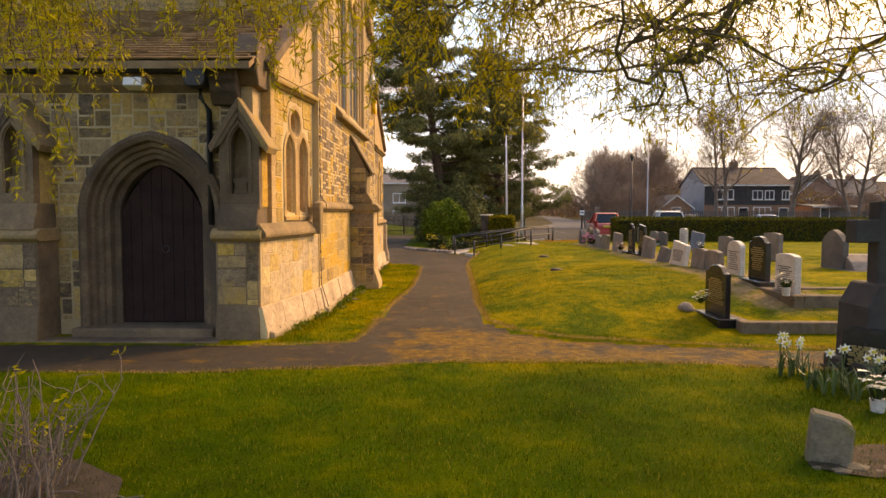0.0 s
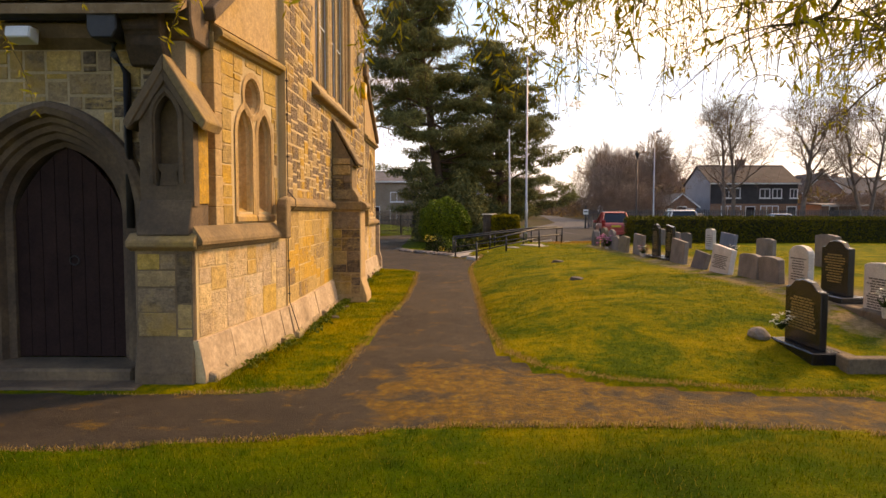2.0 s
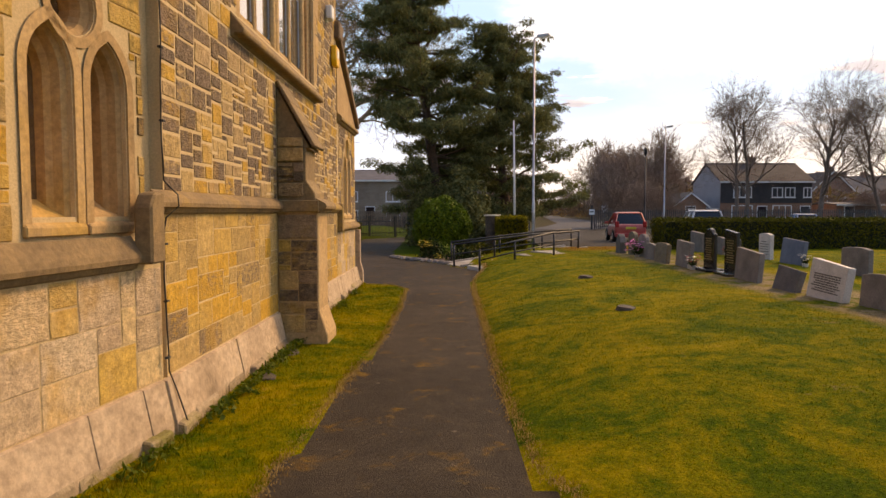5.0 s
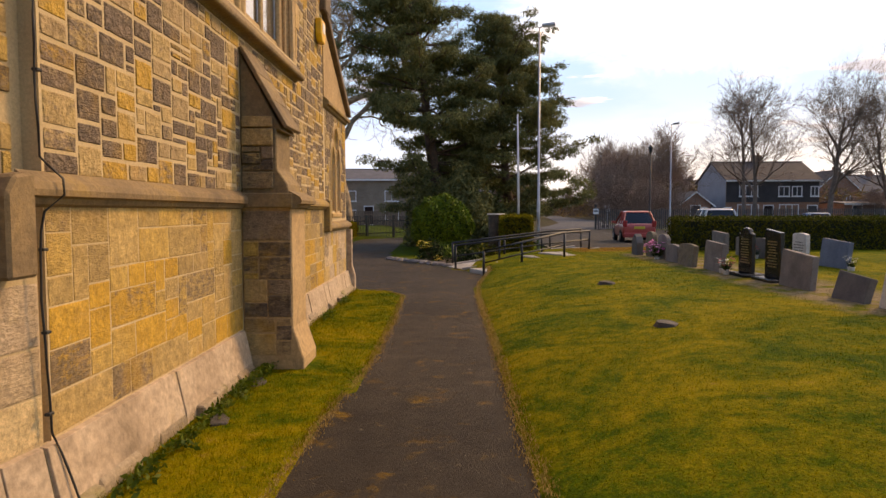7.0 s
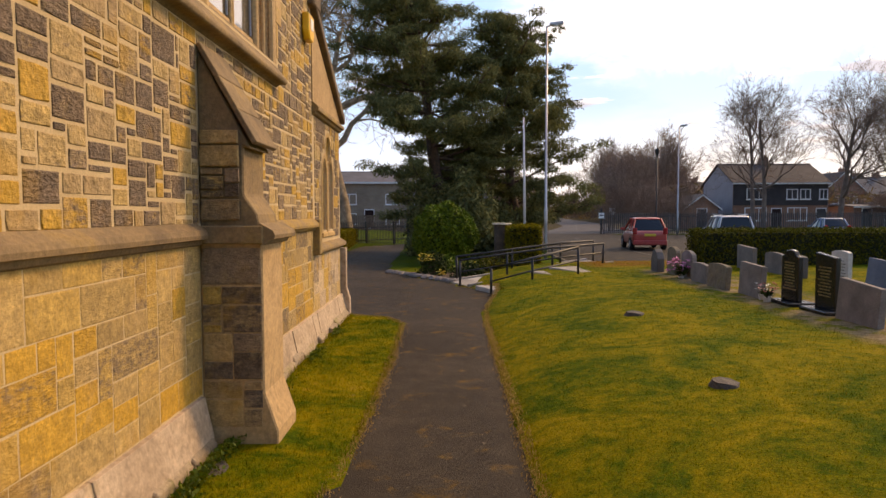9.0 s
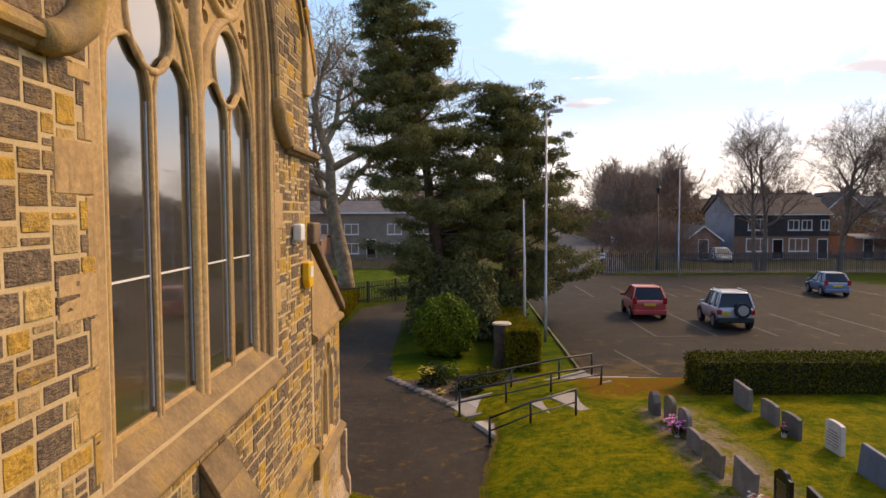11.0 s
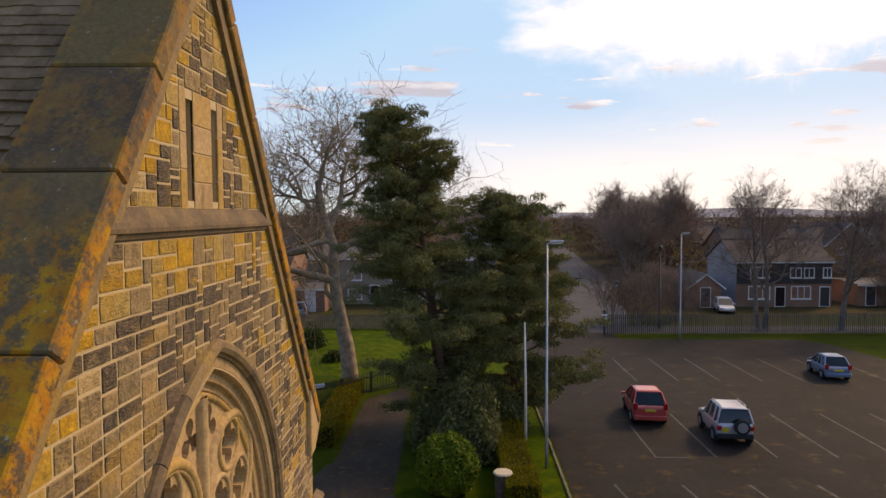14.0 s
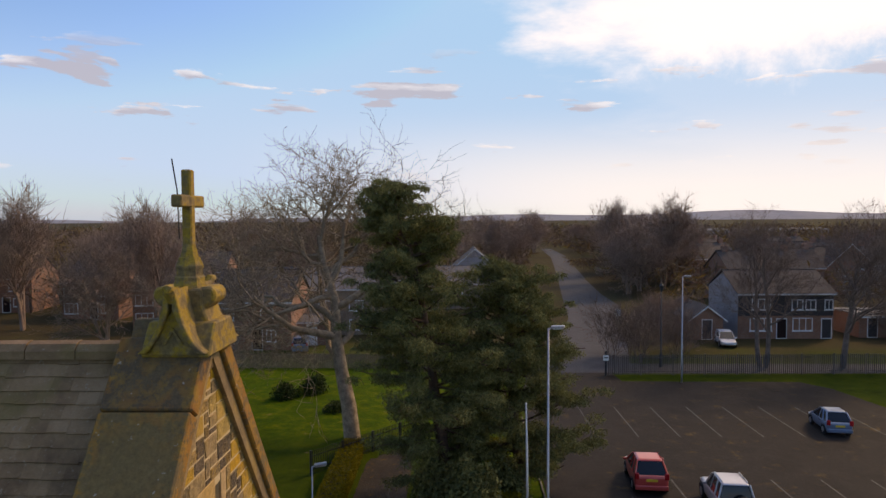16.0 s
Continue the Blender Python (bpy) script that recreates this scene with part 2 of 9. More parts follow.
def coping_build(n, b):
    f = n.add("ShaderNodeMix", {0: 0.45, 2: n.noise(n.world, 2.2, 6, 0.7), 3: n.rnd}).outputs[0]
    c = n.ramp(f, (0.25, (0.085, 0.055, 0.034)), (0.5, (0.17, 0.115, 0.05)), (0.7, (0.175, 0.115, 0.040)), (0.85, (0.115, 0.075, 0.045)))
    g = n.add("ShaderNodeMapRange", {0: n.noise(n.world, 26, 5, 0.75), 1: 0.25, 2: 0.75, 3: 0.6, 4: 1.4})
    c = n.mix(1.0, c, g, "MULTIPLY")
    sx = n.add("ShaderNodeSeparateXYZ", {0: n.world})
    # lichen thickest low on the slope and along the weather edges
    lich = n.span(n.noise(n.world, 6.0, 8, 0.78), 0.45, 0.54)
    edge = n.math("MAXIMUM", n.span(sx.outputs[0], -2.48, -2.60), n.span(sx.outputs[0], -1.99, -1.93))
    area = n.math("MAXIMUM", n.span(n.math("ADD", sx.outputs[2], n.math("MULTIPLY", n.noise(n.world, 1.2, 3), 1.5)), 11.0, 10.5), n.math("MULTIPLY", edge, 0.5))
    area = n.math("MAXIMUM", area, n.span(n.noise(n.world, 0.9, 3, 0.5), 0.50, 0.62, 0.04, 0.28))
    c = n.mix(n.math("MULTIPLY", lich, area), c, n.ramp(n.noise(n.world, 9, 4), (0.35, (0.42, 0.145, 0.002)), (0.65, (0.50, 0.25, 0.006))))
    white = n.span(n.noise(n.world, 17.0, 3, 0.6), 0.68, 0.72)
    return n.mix(n.math("MULTIPLY", white, 0.5), c, (0.5, 0.47, 0.42))


M["coping"] = material("coping", rough=0.92, bump=0.5, bump_scale=30, build=coping_build)
M["carved"] = material("carved", rough=0.92, bump=0.6, bump_scale=26, build=varied((0.3, (0.12, 0.085, 0.045)), (0.47, (0.25, 0.17, 0.06)), (0.56, (0.36, 0.225, 0.02)), (0.7, (0.20, 0.14, 0.06)), scale=7, fine=30, amount=0.35))


def tile_build(n, b):
    c = n.ramp(n.math("ADD", n.math("MULTIPLY", n.rnd, 0.14), n.math("MULTIPLY", n.noise(n.world, 3, 6, 0.7), 0.86)), (0.3, (0.13, 0.072, 0.032)), (0.5, (0.235, 0.14, 0.065)), (0.7, (0.35, 0.22, 0.115)))
    sp = n.span(n.noise(n.world, 22.0, 4, 0.7), 0.60, 0.68)
    c = n.mix(n.math("MULTIPLY", sp, 0.45), c, (0.36, 0.30, 0.22))
    moss = n.span(n.noise(n.world, 1.3, 4, 0.6), 0.52, 0.7)
    return n.mix(n.math("MULTIPLY", moss, 0.5), c, (0.15, 0.115, 0.02))


M["roof_tile"] = material("roof_tile", rough=0.85, bump=0.4, bump_scale=50, build=tile_build)
M["window_glass"] = material("window_glass", colour=(0.055, 0.050, 0.042), rough=0.10, spec=1.0, coat=1.0)
M["window_glass"].node_tree.nodes["Principled BSDF"].inputs["IOR"].default_value = 2.1
M["lead_dark"] = material("lead_dark", colour=(0.02, 0.022, 0.026), rough=0.5)
M["door_wood"] = material("door_wood", rough=0.8, spec=0.15, build=varied((0.3, (0.024, 0.012, 0.011)), (0.7, (0.038, 0.019, 0.016)), scale=4, fine=60, amount=0.35))
M["black_iron"] = material("black_iron", rough=0.5, metal=0.0, build=varied((0.3, (0.012, 0.012, 0.013)), (0.7, (0.03, 0.028, 0.028)), scale=8, fine=60, amount=0.2))
M["cable_black"] = material("cable_black", colour=(0.02, 0.018, 0.017), rough=0.6)
M["alarm_yellow"] = material("alarm_yellow", rough=0.45, build=varied((0.3, (0.80, 0.42, 0.01)), (0.7, (0.88, 0.50, 0.02)), scale=6, fine=50, amount=0.06))
M["white_plastic"] = material("white_plastic", rough=0.5, build=varied((0.3, (0.72, 0.71, 0.68)), (0.7, (0.82, 0.81, 0.78)), scale=6, fine=50, amount=0.06))


def asphalt_build(moss):
    def build(n, b):
        c = n.ramp(n.noise(n.world, 0.5, 5, 0.65), (0.3, (0.033, 0.025, 0.018)), (0.7, (0.066, 0.051, 0.036)))
        g = n.ramp(n.noise(n.world, 70, 3, 0.7), (0.35, (0.55, 0.55, 0.55)), (0.6, (1.05, 1.05, 1.05)), (0.75, (2.2, 2.1, 1.9)))
        c = n.mix(1.0, c, g, "MULTIPLY")
        chip = n.span(n.noise(n.world, 42, 2, 0.5), 0.70, 0.74)
        c = n.mix(n.math("MULTIPLY", chip, 0.55), c, (0.24, 0.20, 0.15))
        flake = n.span(n.noise(n.world, 13, 3, 0.6), 0.685, 0.72)
        c = n.mix(n.math("MULTIPLY", flake, 0.5), c, (0.22, 0.185, 0.14))
        worn = n.add("ShaderNodeMapRange", {0: n.noise(n.world, 4.5, 5, 0.7), 1: 0.3, 2: 0.7, 3: 0.72, 4: 1.3})
        c = n.mix(1.0, c, worn, "MULTIPLY")
        sx = n.add("ShaderNodeSeparateXYZ", {0: n.world})
        if moss:
            # orange moss over the crossing and along the edges of the cross path
            a = n.span(sx.outputs[1], 6.2, 7.0)
            a2 = n.math("MULTIPLY", a, n.span(sx.outputs[1], 9.4, 7.8))
            a3 = n.math("MULTIPLY", a2, n.span(sx.outputs[0], -1.2, -0.1))
            f = n.noise(n.world, 2.6, 7, 0.66, 0.4)
            f = n.math("ADD", f, n.math("MULTIPLY", a3, 0.14))
            core = n.math("MULTIPLY", n.span(sx.outputs[0], 2.6, 1.2), n.span(sx.outputs[1], 8.9, 8.2))
            f = n.math("ADD", f, n.math("MULTIPLY", n.math("MULTIPLY", core, a3), 0.08))
            m_ = n.math("MULTIPLY", n.span(f, 0.55, 0.72), n.span(n.noise(n.world, 24, 5, 0.7), 0.36, 0.54, 0.35, 1.0))
            mc = n.ramp(n.noise(n.world, 9, 4, 0.7), (0.3, (0.060, 0.038, 0.002)), (0.5, (0.170, 0.086, 0.001)), (0.72, (0.31, 0.185, 0.003)))
            c = n.mix(n.math("MULTIPLY", m_, 0.9), c, mc)
        else:
            # moss drifts on the near edge of the parking area
            a = n.math("MULTIPLY", n.span(sx.outputs[1], 33.0, 27.5), n.span(sx.outputs[0], 13.5, 9.0))
            f = n.math("ADD", n.noise(n.world, 0.8, 6, 0.7), n.math("MULTIPLY", a, 0.16))
            m_ = n.span(f, 0.56, 0.70)
            c = n.mix(1.0, c, (0.47, 0.48, 0.57), "MULTIPLY")
            c = n.mix(n.math("MULTIPLY", m_, 0.6), c, (0.11, 0.065, 0.012))
        return c
    return build


M["asphalt"] = material("asphalt", rough=0.8, spec=0.2, bump=0.8, bump_scale=90, build=asphalt_build(True))
M["asphalt_park"] = material("asphalt_park", spec=0.16, rough=0.80, bump=0.5, bump_scale=60, build=asphalt_build(False))
M["asphalt_road"] = material("asphalt_road", spec=0.2, rough=0.8, bump=0.4, bump_scale=60, build=varied((0.3, (0.048, 0.045, 0.048)), (0.7, (0.078, 0.073, 0.077)), scale=0.7, fine=40, amount=0.25))
M["road_paint"] = material("road_paint", rough=0.7, build=varied((0.42, (0.025, 0.024, 0.024)), (0.60, (0.05, 0.048, 0.047)), (0.78, (0.13, 0.122, 0.12)), scale=1.6, fine=25, amount=0.4))


def grass_build(blades):
    def build(n, b):
        f = n.math("ADD", n.math("MULTIPLY", n.noise(n.world, 0.9, 7, 0.75, 0.8), 0.62), n.math("MULTIPLY", n.noise(n.world, 7.0, 5, 0.75), 0.38))
        c = n.ramp(f, (0.36, (0.030, 0.062, 0.002)), (0.44, (0.070, 0.104, 0.002)), (0.52, (0.168, 0.153, 0.003)), (0.60, (0.275, 0.212, 0.006)), (0.68, (0.30, 0.20, 0.05)))
        sx = n.add("ShaderNodeSeparateXYZ", {0: n.world})
        # lawn this side of the cross path: longer, greener, willow shade put in
        green = n.math("MAXIMUM", n.span(sx.outputs[1], 6.8, 5.9), n.math("MULTIPLY", n.span(sx.outputs[1], 28, 30), 1.0))
        c = n.mix(n.math("MULTIPLY", green, 0.88), c, n.ramp(n.noise(n.world, 1.3, 6, 0.7), (0.32, (0.020, 0.052, 0.001)), (0.5, (0.046, 0.090, 0.001)), (0.68, (0.115, 0.132, 0.002))))
        # turf beyond the graves made darker and greener, shade put into its colour
        c = n.mix(n.math("MULTIPLY", n.math("MULTIPLY", n.span(sx.outputs[1], 29, 33), n.math("MAXIMUM", n.math("MULTIPLY", n.span(sx.outputs[1], 47, 43), n.span(sx.outputs[0], 2.6, 1.4)), n.span(sx.outputs[0], 4.0, 5.0))), 0.8), c, n.ramp(n.noise(n.world, 0.7, 6, 0.7), (0.3, (0.020, 0.038, 0.003)), (0.6, (0.055, 0.075, 0.003)), (0.75, (0.09, 0.075, 0.015))))
        # trodden earth along the row of graves
        row = n.math("MULTIPLY", n.math("MULTIPLY", n.span(sx.outputs[0], 4.05, 4.5), n.span(sx.outputs[0], 5.9, 5.3)), n.math("MULTIPLY", n.span(sx.outputs[1], 8.6, 9.4), n.span(sx.outputs[1], 23.6, 22.6)))
        row = n.math("MULTIPLY", row, n.span(n.noise(n.world, 2.6, 6, 0.7), 0.40, 0.52))
        c = n.mix(n.math("MULTIPLY", row, 0.9), c, n.ramp(n.noise(n.world, 12, 4), (0.3, (0.18, 0.13, 0.07)), (0.7, (0.36, 0.27, 0.17))))
        if not blades:
            scrub = n.span(n.math("ADD", sx.outputs[1], n.math("MULTIPLY", n.noise(n.world, 0.06, 4), 30.0)), 76, 92)
            c = n.mix(scrub, c, n.ramp(n.noise(n.world, 0.05, 5, 0.6), (0.3, (0.050, 0.038, 0.022)), (0.55, (0.075, 0.060, 0.026)), (0.7, (0.085, 0.085, 0.02))))
        patch = n.math("MULTIPLY", n.math("MULTIPLY", n.span(sx.outputs[0], 3.0, 3.8), n.span(sx.outputs[0], 9.5, 7.5)), n.math("MULTIPLY", n.span(sx.outputs[1], 23.6, 24.6), n.span(sx.outputs[1], 27.0, 26.4)))
        patch = n.math("MULTIPLY", patch, n.span(n.noise(n.world, 2.0, 5, 0.65), 0.36, 0.5))
        c = n.mix(patch, c, (0.20, 0.095, 0.008))
        if blades:
            k = n.add("ShaderNodeMapRange", {0: n.rnd, 1: 0, 2: 1, 3: 0.55, 4: 1.5})
            c = n.mix(1.0, c, k, "MULTIPLY")
            dry = n.span(n.rnd, 0.84, 0.90)
            c = n.mix(n.math("MULTIPLY", dry, 0.6), c, (0.36, 0.28, 0.05))
        else:
            g = n.noise(n.world, 60, 4, 0.75)
            k = n.add("ShaderNodeMapRange", {0: g, 1: 0.3, 2: 0.7, 3: 0.45, 4: 1.35})
            c = n.mix(1.0, c, k, "MULTIPLY")
            bare = n.span(n.noise(n.world, 1.3, 5, 0.7), 0.66, 0.72)
            c = n.mix(n.math("MULTIPLY", bare, 0.7), c, (0.20, 0.14, 0.075))
        return c
    return build


M["ground"] = material("ground", rough=0.95, bump=0.9, bump_scale=45, spec=0.05, build=grass_build(False))
M["grass_blades"] = material("grass_blades", rough=0.9, spec=0.03, thin=0.5, build=grass_build(True))
M["soil"] = material("soil", rough=0.95, bump=0.9, bump_scale=40, build=varied((0.3, (0.045, 0.030, 0.018)), (0.6, (0.095, 0.064, 0.038)), (0.8, (0.16, 0.11, 0.065)), scale=7, fine=60, amount=0.4))

# ---- mesh tools ----
from mathutils.geometry import delaunay_2d_cdt, tessellate_polygon



def mesh_of(name, verts, faces, mat=None, smooth=False):
    me = bpy.data.meshes.new(name)
    me.from_pydata([tuple(v) for v in verts], [], [tuple(f) for f in faces])
    if mat:
        me.materials.append(M[mat] if isinstance(mat, str) else mat)
    if smooth:
        me.polygons.foreach_set("use_smooth", [True] * len(me.polygons))
    me.update()
    return me


def tri_mesh(name, verts, tris, mat, smooth=False):
    """A mesh from numpy arrays of vertices and triangles, for large counts."""
    verts, tris = np.asarray(verts, np.float32), np.asarray(tris, np.int32)
    me = bpy.data.meshes.new(name)
    me.vertices.add(len(verts))
    me.vertices.foreach_set("co", verts.ravel())
    me.loops.add(tris.size)
    me.loops.foreach_set("vertex_index", tris.ravel())
    me.polygons.add(len(tris))
    me.polygons.foreach_set("loop_start", np.arange(len(tris), dtype=np.int32) * tris.shape[1])
    if smooth:
        me.polygons.foreach_set("use_smooth", np.ones(len(tris), bool))
    me.materials.append(M[mat] if isinstance(mat, str) else mat)
    me.update(calc_edges=True)
    return me


def child(name, me, parent=None, label="", m=None):
    ob = new(name, me)
    if m is not None:
        ob.matrix_basis = m
    if parent is not None:
        ob.parent = parent
    if label:
        tagged(ob, label)
    return ob


def finish(bm, mat, smooth=False):
    me = bpy.data.meshes.new("mesh")
    bmesh.ops.recalc_face_normals(bm, faces=bm.faces[:])
    if smooth:
        for f in bm.faces:
            f.smooth = True
    bm.to_mesh(me)
    bm.free()
    for k in (mat if isinstance(mat, (list, tuple)) else [mat]):
        me.materials.append(M[k] if isinstance(k, str) else k)
    return me


def part(name, bm, mat, parent=None, label="", smooth=False, m=None):
    return child(name, finish(bm, mat, smooth), parent, label, m)


def thing(name, label, category, group="", kind="", at=None):
    ob = tagged(new(name), label, category, group, kind)
    ob.empty_display_size = 0.2
    if at is not None:
        ob.matrix_basis = at if isinstance(at, Matrix) else pose(*at)
    return ob


def box(x0, x1, y0, y1, z0, z1, bevel=0.0, seg=1, bm=None):
    own = bmesh.new()
    bmesh.ops.create_cube(own, size=1)
    for v in own.verts:
        v.co = Vector((x0 + (v.co.x + 0.5) * (x1 - x0), y0 + (v.co.y + 0.5) * (y1 - y0), z0 + (v.co.z + 0.5) * (z1 - z0)))
    if bevel:
        bmesh.ops.bevel(own, geom=own.edges[:], offset=bevel, segments=seg, affect="EDGES", profile=0.5)
    if bm is None:
        return own
    me = bpy.data.meshes.new("tmp")
    own.to_mesh(me)
    own.free()
    bm.from_mesh(me)
    bpy.data.meshes.remove(me)
    return bm


def prism(points, axis, a, b, bevel=0.0, bm=None):
    """Extrudes a closed outline of (u, v) along an axis from a to b: 'x' takes (y, z), 'y' takes (x, z), 'z' takes (x, y)."""
    def at(p, k):
        return {"x": (k, p[0], p[1]), "y": (p[0], k, p[1]), "z": (p[0], p[1], k)}[axis]
    own = bmesh.new()
    lo = [own.verts.new(at(p, a)) for p in points]
    hi = [own.verts.new(at(p, b)) for p in points]
    own.faces.new(lo)
    own.faces.new(list(reversed(hi)))
    for i in range(len(points)):
        j = (i + 1) % len(points)
        own.faces.new((lo[i], hi[i], hi[j], lo[j]))
    bmesh.ops.recalc_face_normals(own, faces=own.faces[:])
    if bevel:
        bmesh.ops.bevel(own, geom=[e for e in own.edges if e.calc_face_angle(0) > 0.5], offset=bevel, segments=1, affect="EDGES", profile=0.5)
    if bm is None:
        return own
    me = bpy.data.meshes.new("tmp")
    own.to_mesh(me)
    own.free()
    bm.from_mesh(me)
    bpy.data.meshes.remove(me)
    return bm


def tube(points, radii, sides=6, bm=None, cap=True):
    """A tube through points; radii one number or one per point."""
    bm = bm or bmesh.new()
    pts = [Vector(p) for p in points]
    rings = []
    for i, p in enumerate(pts):
        d = (pts[min(i + 1, len(pts) - 1)] - pts[max(i - 1, 0)]).normalized()
        a = d.orthogonal().normalized()
        b = d.cross(a)
        r = radii[i] if isinstance(radii, (list, tuple)) else radii
        rings.append([bm.verts.new(p + r * (math.cos(k) * a + math.sin(k) * b)) for k in np.linspace(0, 2 * math.pi, sides, endpoint=False)])
    for r0, r1 in zip(rings, rings[1:]):
        # match the nearest corner, so that the tube does not twist
        off = min(range(sides), key=lambda o: (r1[o].co - r0[0].co).length)
        r1[:] = r1[off:] + r1[:off]
        for k in range(sides):
            q = (k + 1) % sides
            bm.faces.new((r0[k], r0[q], r1[q], r1[k]))
    if cap:
        bm.faces.new(rings[0][::-1])
        bm.faces.new(rings[-1])
    return bm


def arch(half, spring, rise, n=14, foot=None):
    """A pointed arch's outline from the left foot over the apex to the right foot, as (u, z) round u = 0."""
    r = (half * half + rise * rise) / (2 * half)
    cx = r - half
    a1 = math.atan2(rise, cx)
    left = [(cx - r * math.cos(a1 * k / n), spring + r * math.sin(a1 * k / n)) for k in range(n + 1)]
    pts = left + [(-u, z) for u, z in reversed(left[:-1])]
    if foot is not None:
        pts = [(-half, foot)] + pts + [(half, foot)]
    return pts


def circle(u, z, r, n=24):
    return [(u + r * math.cos(k), z + r * math.sin(k)) for k in np.linspace(0, 2 * math.pi, n, endpoint=False)]


def foiled(u, z, r, lobes=4, n=36, turn=0.0):
    """A quatrefoil or trefoil outline."""
    out, off, rr = [], r * 0.55, r * 0.43
    for t in np.linspace(0, 2 * math.pi, n, endpoint=False):
        best = r * 0.2
        for k in range(lobes):
            d = t - turn - 2 * math.pi * k / lobes
            q = rr * rr - (off * math.sin(d)) ** 2
            if q > 0:
                best = max(best, off * math.cos(d) + math.sqrt(q))
        out.append((u + best * math.cos(t), z + best * math.sin(t)))
    return out


def plate(outline, holes, thick, bevel, mat):
    """A plate in the (u, z) plane with holes; its front looks to +w. Gives a mesh with axes u, z, w."""
    pts, edges = [], []
    for loop in [outline] + list(holes):
        o = len(pts)
        pts += [Vector(p) for p in loop]
        edges += [(o + k, o + (k + 1) % len(loop)) for k in range(len(loop))]
    vs, _, fs, _, _, _ = delaunay_2d_cdt(pts, edges, [], 0, 1e-5)
    keep = []
    for f in fs:
        c = sum((vs[k] for k in f), Vector((0, 0))) / len(f)
        if inside(outline, c.x, c.y) and not any(inside(h, c.x, c.y) for h in holes):
            keep.append(tuple(f))
    n = len(vs)
    verts = [(p.x, p.y, thick / 2) for p in vs] + [(p.x, p.y, -thick / 2) for p in vs]
    count = {}
    for f in keep:
        for k in range(3):
            e = (f[k], f[(k + 1) % 3])
            count[e] = count.get(e, 0) + 1
    faces = keep + [tuple(n + k for k in reversed(f)) for f in keep]
    faces += [(a_, n + a_, n + b_, b_) for a_, b_ in count if (b_, a_) not in count]
    return mesh_of("plate", verts, faces, mat)


# a plate stands in a wall that looks to +x (u runs along y) or to -y (u runs along x)
def facing_x(x, y, z=0.0):
    return Matrix(((0, 0, 1, x), (1, 0, 0, y), (0, 1, 0, z), (0, 0, 0, 1)))


def facing_y(x, y, z=0.0):
    return Matrix(((1, 0, 0, x), (0, 0, -1, y), (0, 1, 0, z), (0, 0, 0, 1)))


def sweep(sections, mat, closed=False, smooth=False):
    """Joins outlines of equal length, each a list of 3D points, into a skin."""
    bm = bmesh.new()
    rows = [[bm.verts.new(p) for p in s] for s in sections]
    for a, b in zip(rows, rows[1:]):
        n = len(a)
        for k in range(n if closed else n - 1):
            q = (k + 1) % n
            bm.faces.new((a[k], a[q], b[q], b[k]))
    return finish(bm, mat, smooth)


def inside(poly, x, y):
    hit = False
    for (x0, y0), (x1, y1) in zip(poly, poly[1:] + poly[:1]):
        if (y0 > y) != (y1 > y) and x < (x1 - x0) * (y - y0) / (y1 - y0) + x0:
            hit = not hit
    return hit


def inside_np(poly, x, y):
    hit = np.zeros(x.shape, bool)
    for (x0, y0), (x1, y1) in zip(poly, poly[1:] + poly[:1]):
        if y0 == y1:
            continue
        hit ^= ((y0 > y) != (y1 > y)) & (x < (x1 - x0) * (y - y0) / (y1 - y0) + x0)
    return hit


SIZES = [(4, 2), (5, 3), (4, 3), (5, 2), (3, 2), (2, 2), (4, 2), (5, 3), (3, 2), (4, 3), (2, 1), (3, 1), (5, 2), (6, 3)]
BIG = [(6, 3), (5, 3), (4, 3), (7, 3), (5, 4), (3, 2), (4, 2), (6, 2), (3, 3), (8, 3)]


def courses(u0, u1, z0, z1, seed, cell=0.062, gap=0.02, sizes=SIZES):
    """Squared random rubble packed cell by cell. Gives (u0, u1, z0, z1) of each stone."""
    r = random.Random(seed)
    nu, nz = max(2, round((u1 - u0) / cell)), max(2, round((z1 - z0) / cell))
    du, dz_ = (u1 - u0) / nu, (z1 - z0) / nz
    taken = [[False] * (nu + 8) for _ in range(nz + 8)]
    out = []
    for j in range(nz):
        for i in range(nu):
            if taken[j][i]:
                continue
            free = 1
            while i + free < nu and not taken[j][i + free] and free < 8:
                free += 1
            w_, h_ = r.choice(sizes)
            w_ = min(w_, free)
            if free - w_ == 1:
                w_ = free if free < 7 else w_
            h_ = min(h_, nz - j)
            if nz - j - h_ == 1:
                h_ += 1
            if w_ == 1:
                h_ = min(h_, 2)
            for q in range(h_):
                for p in range(w_):
                    taken[j + q][i + p] = True
            k = lambda: gap / 2 + r.uniform(-0.003, 0.004)
            out.append((u0 + i * du + k(), u0 + (i + w_) * du - k(), z0 + j * dz_ + k(), z0 + (j + h_) * dz_ - k()))
    return out


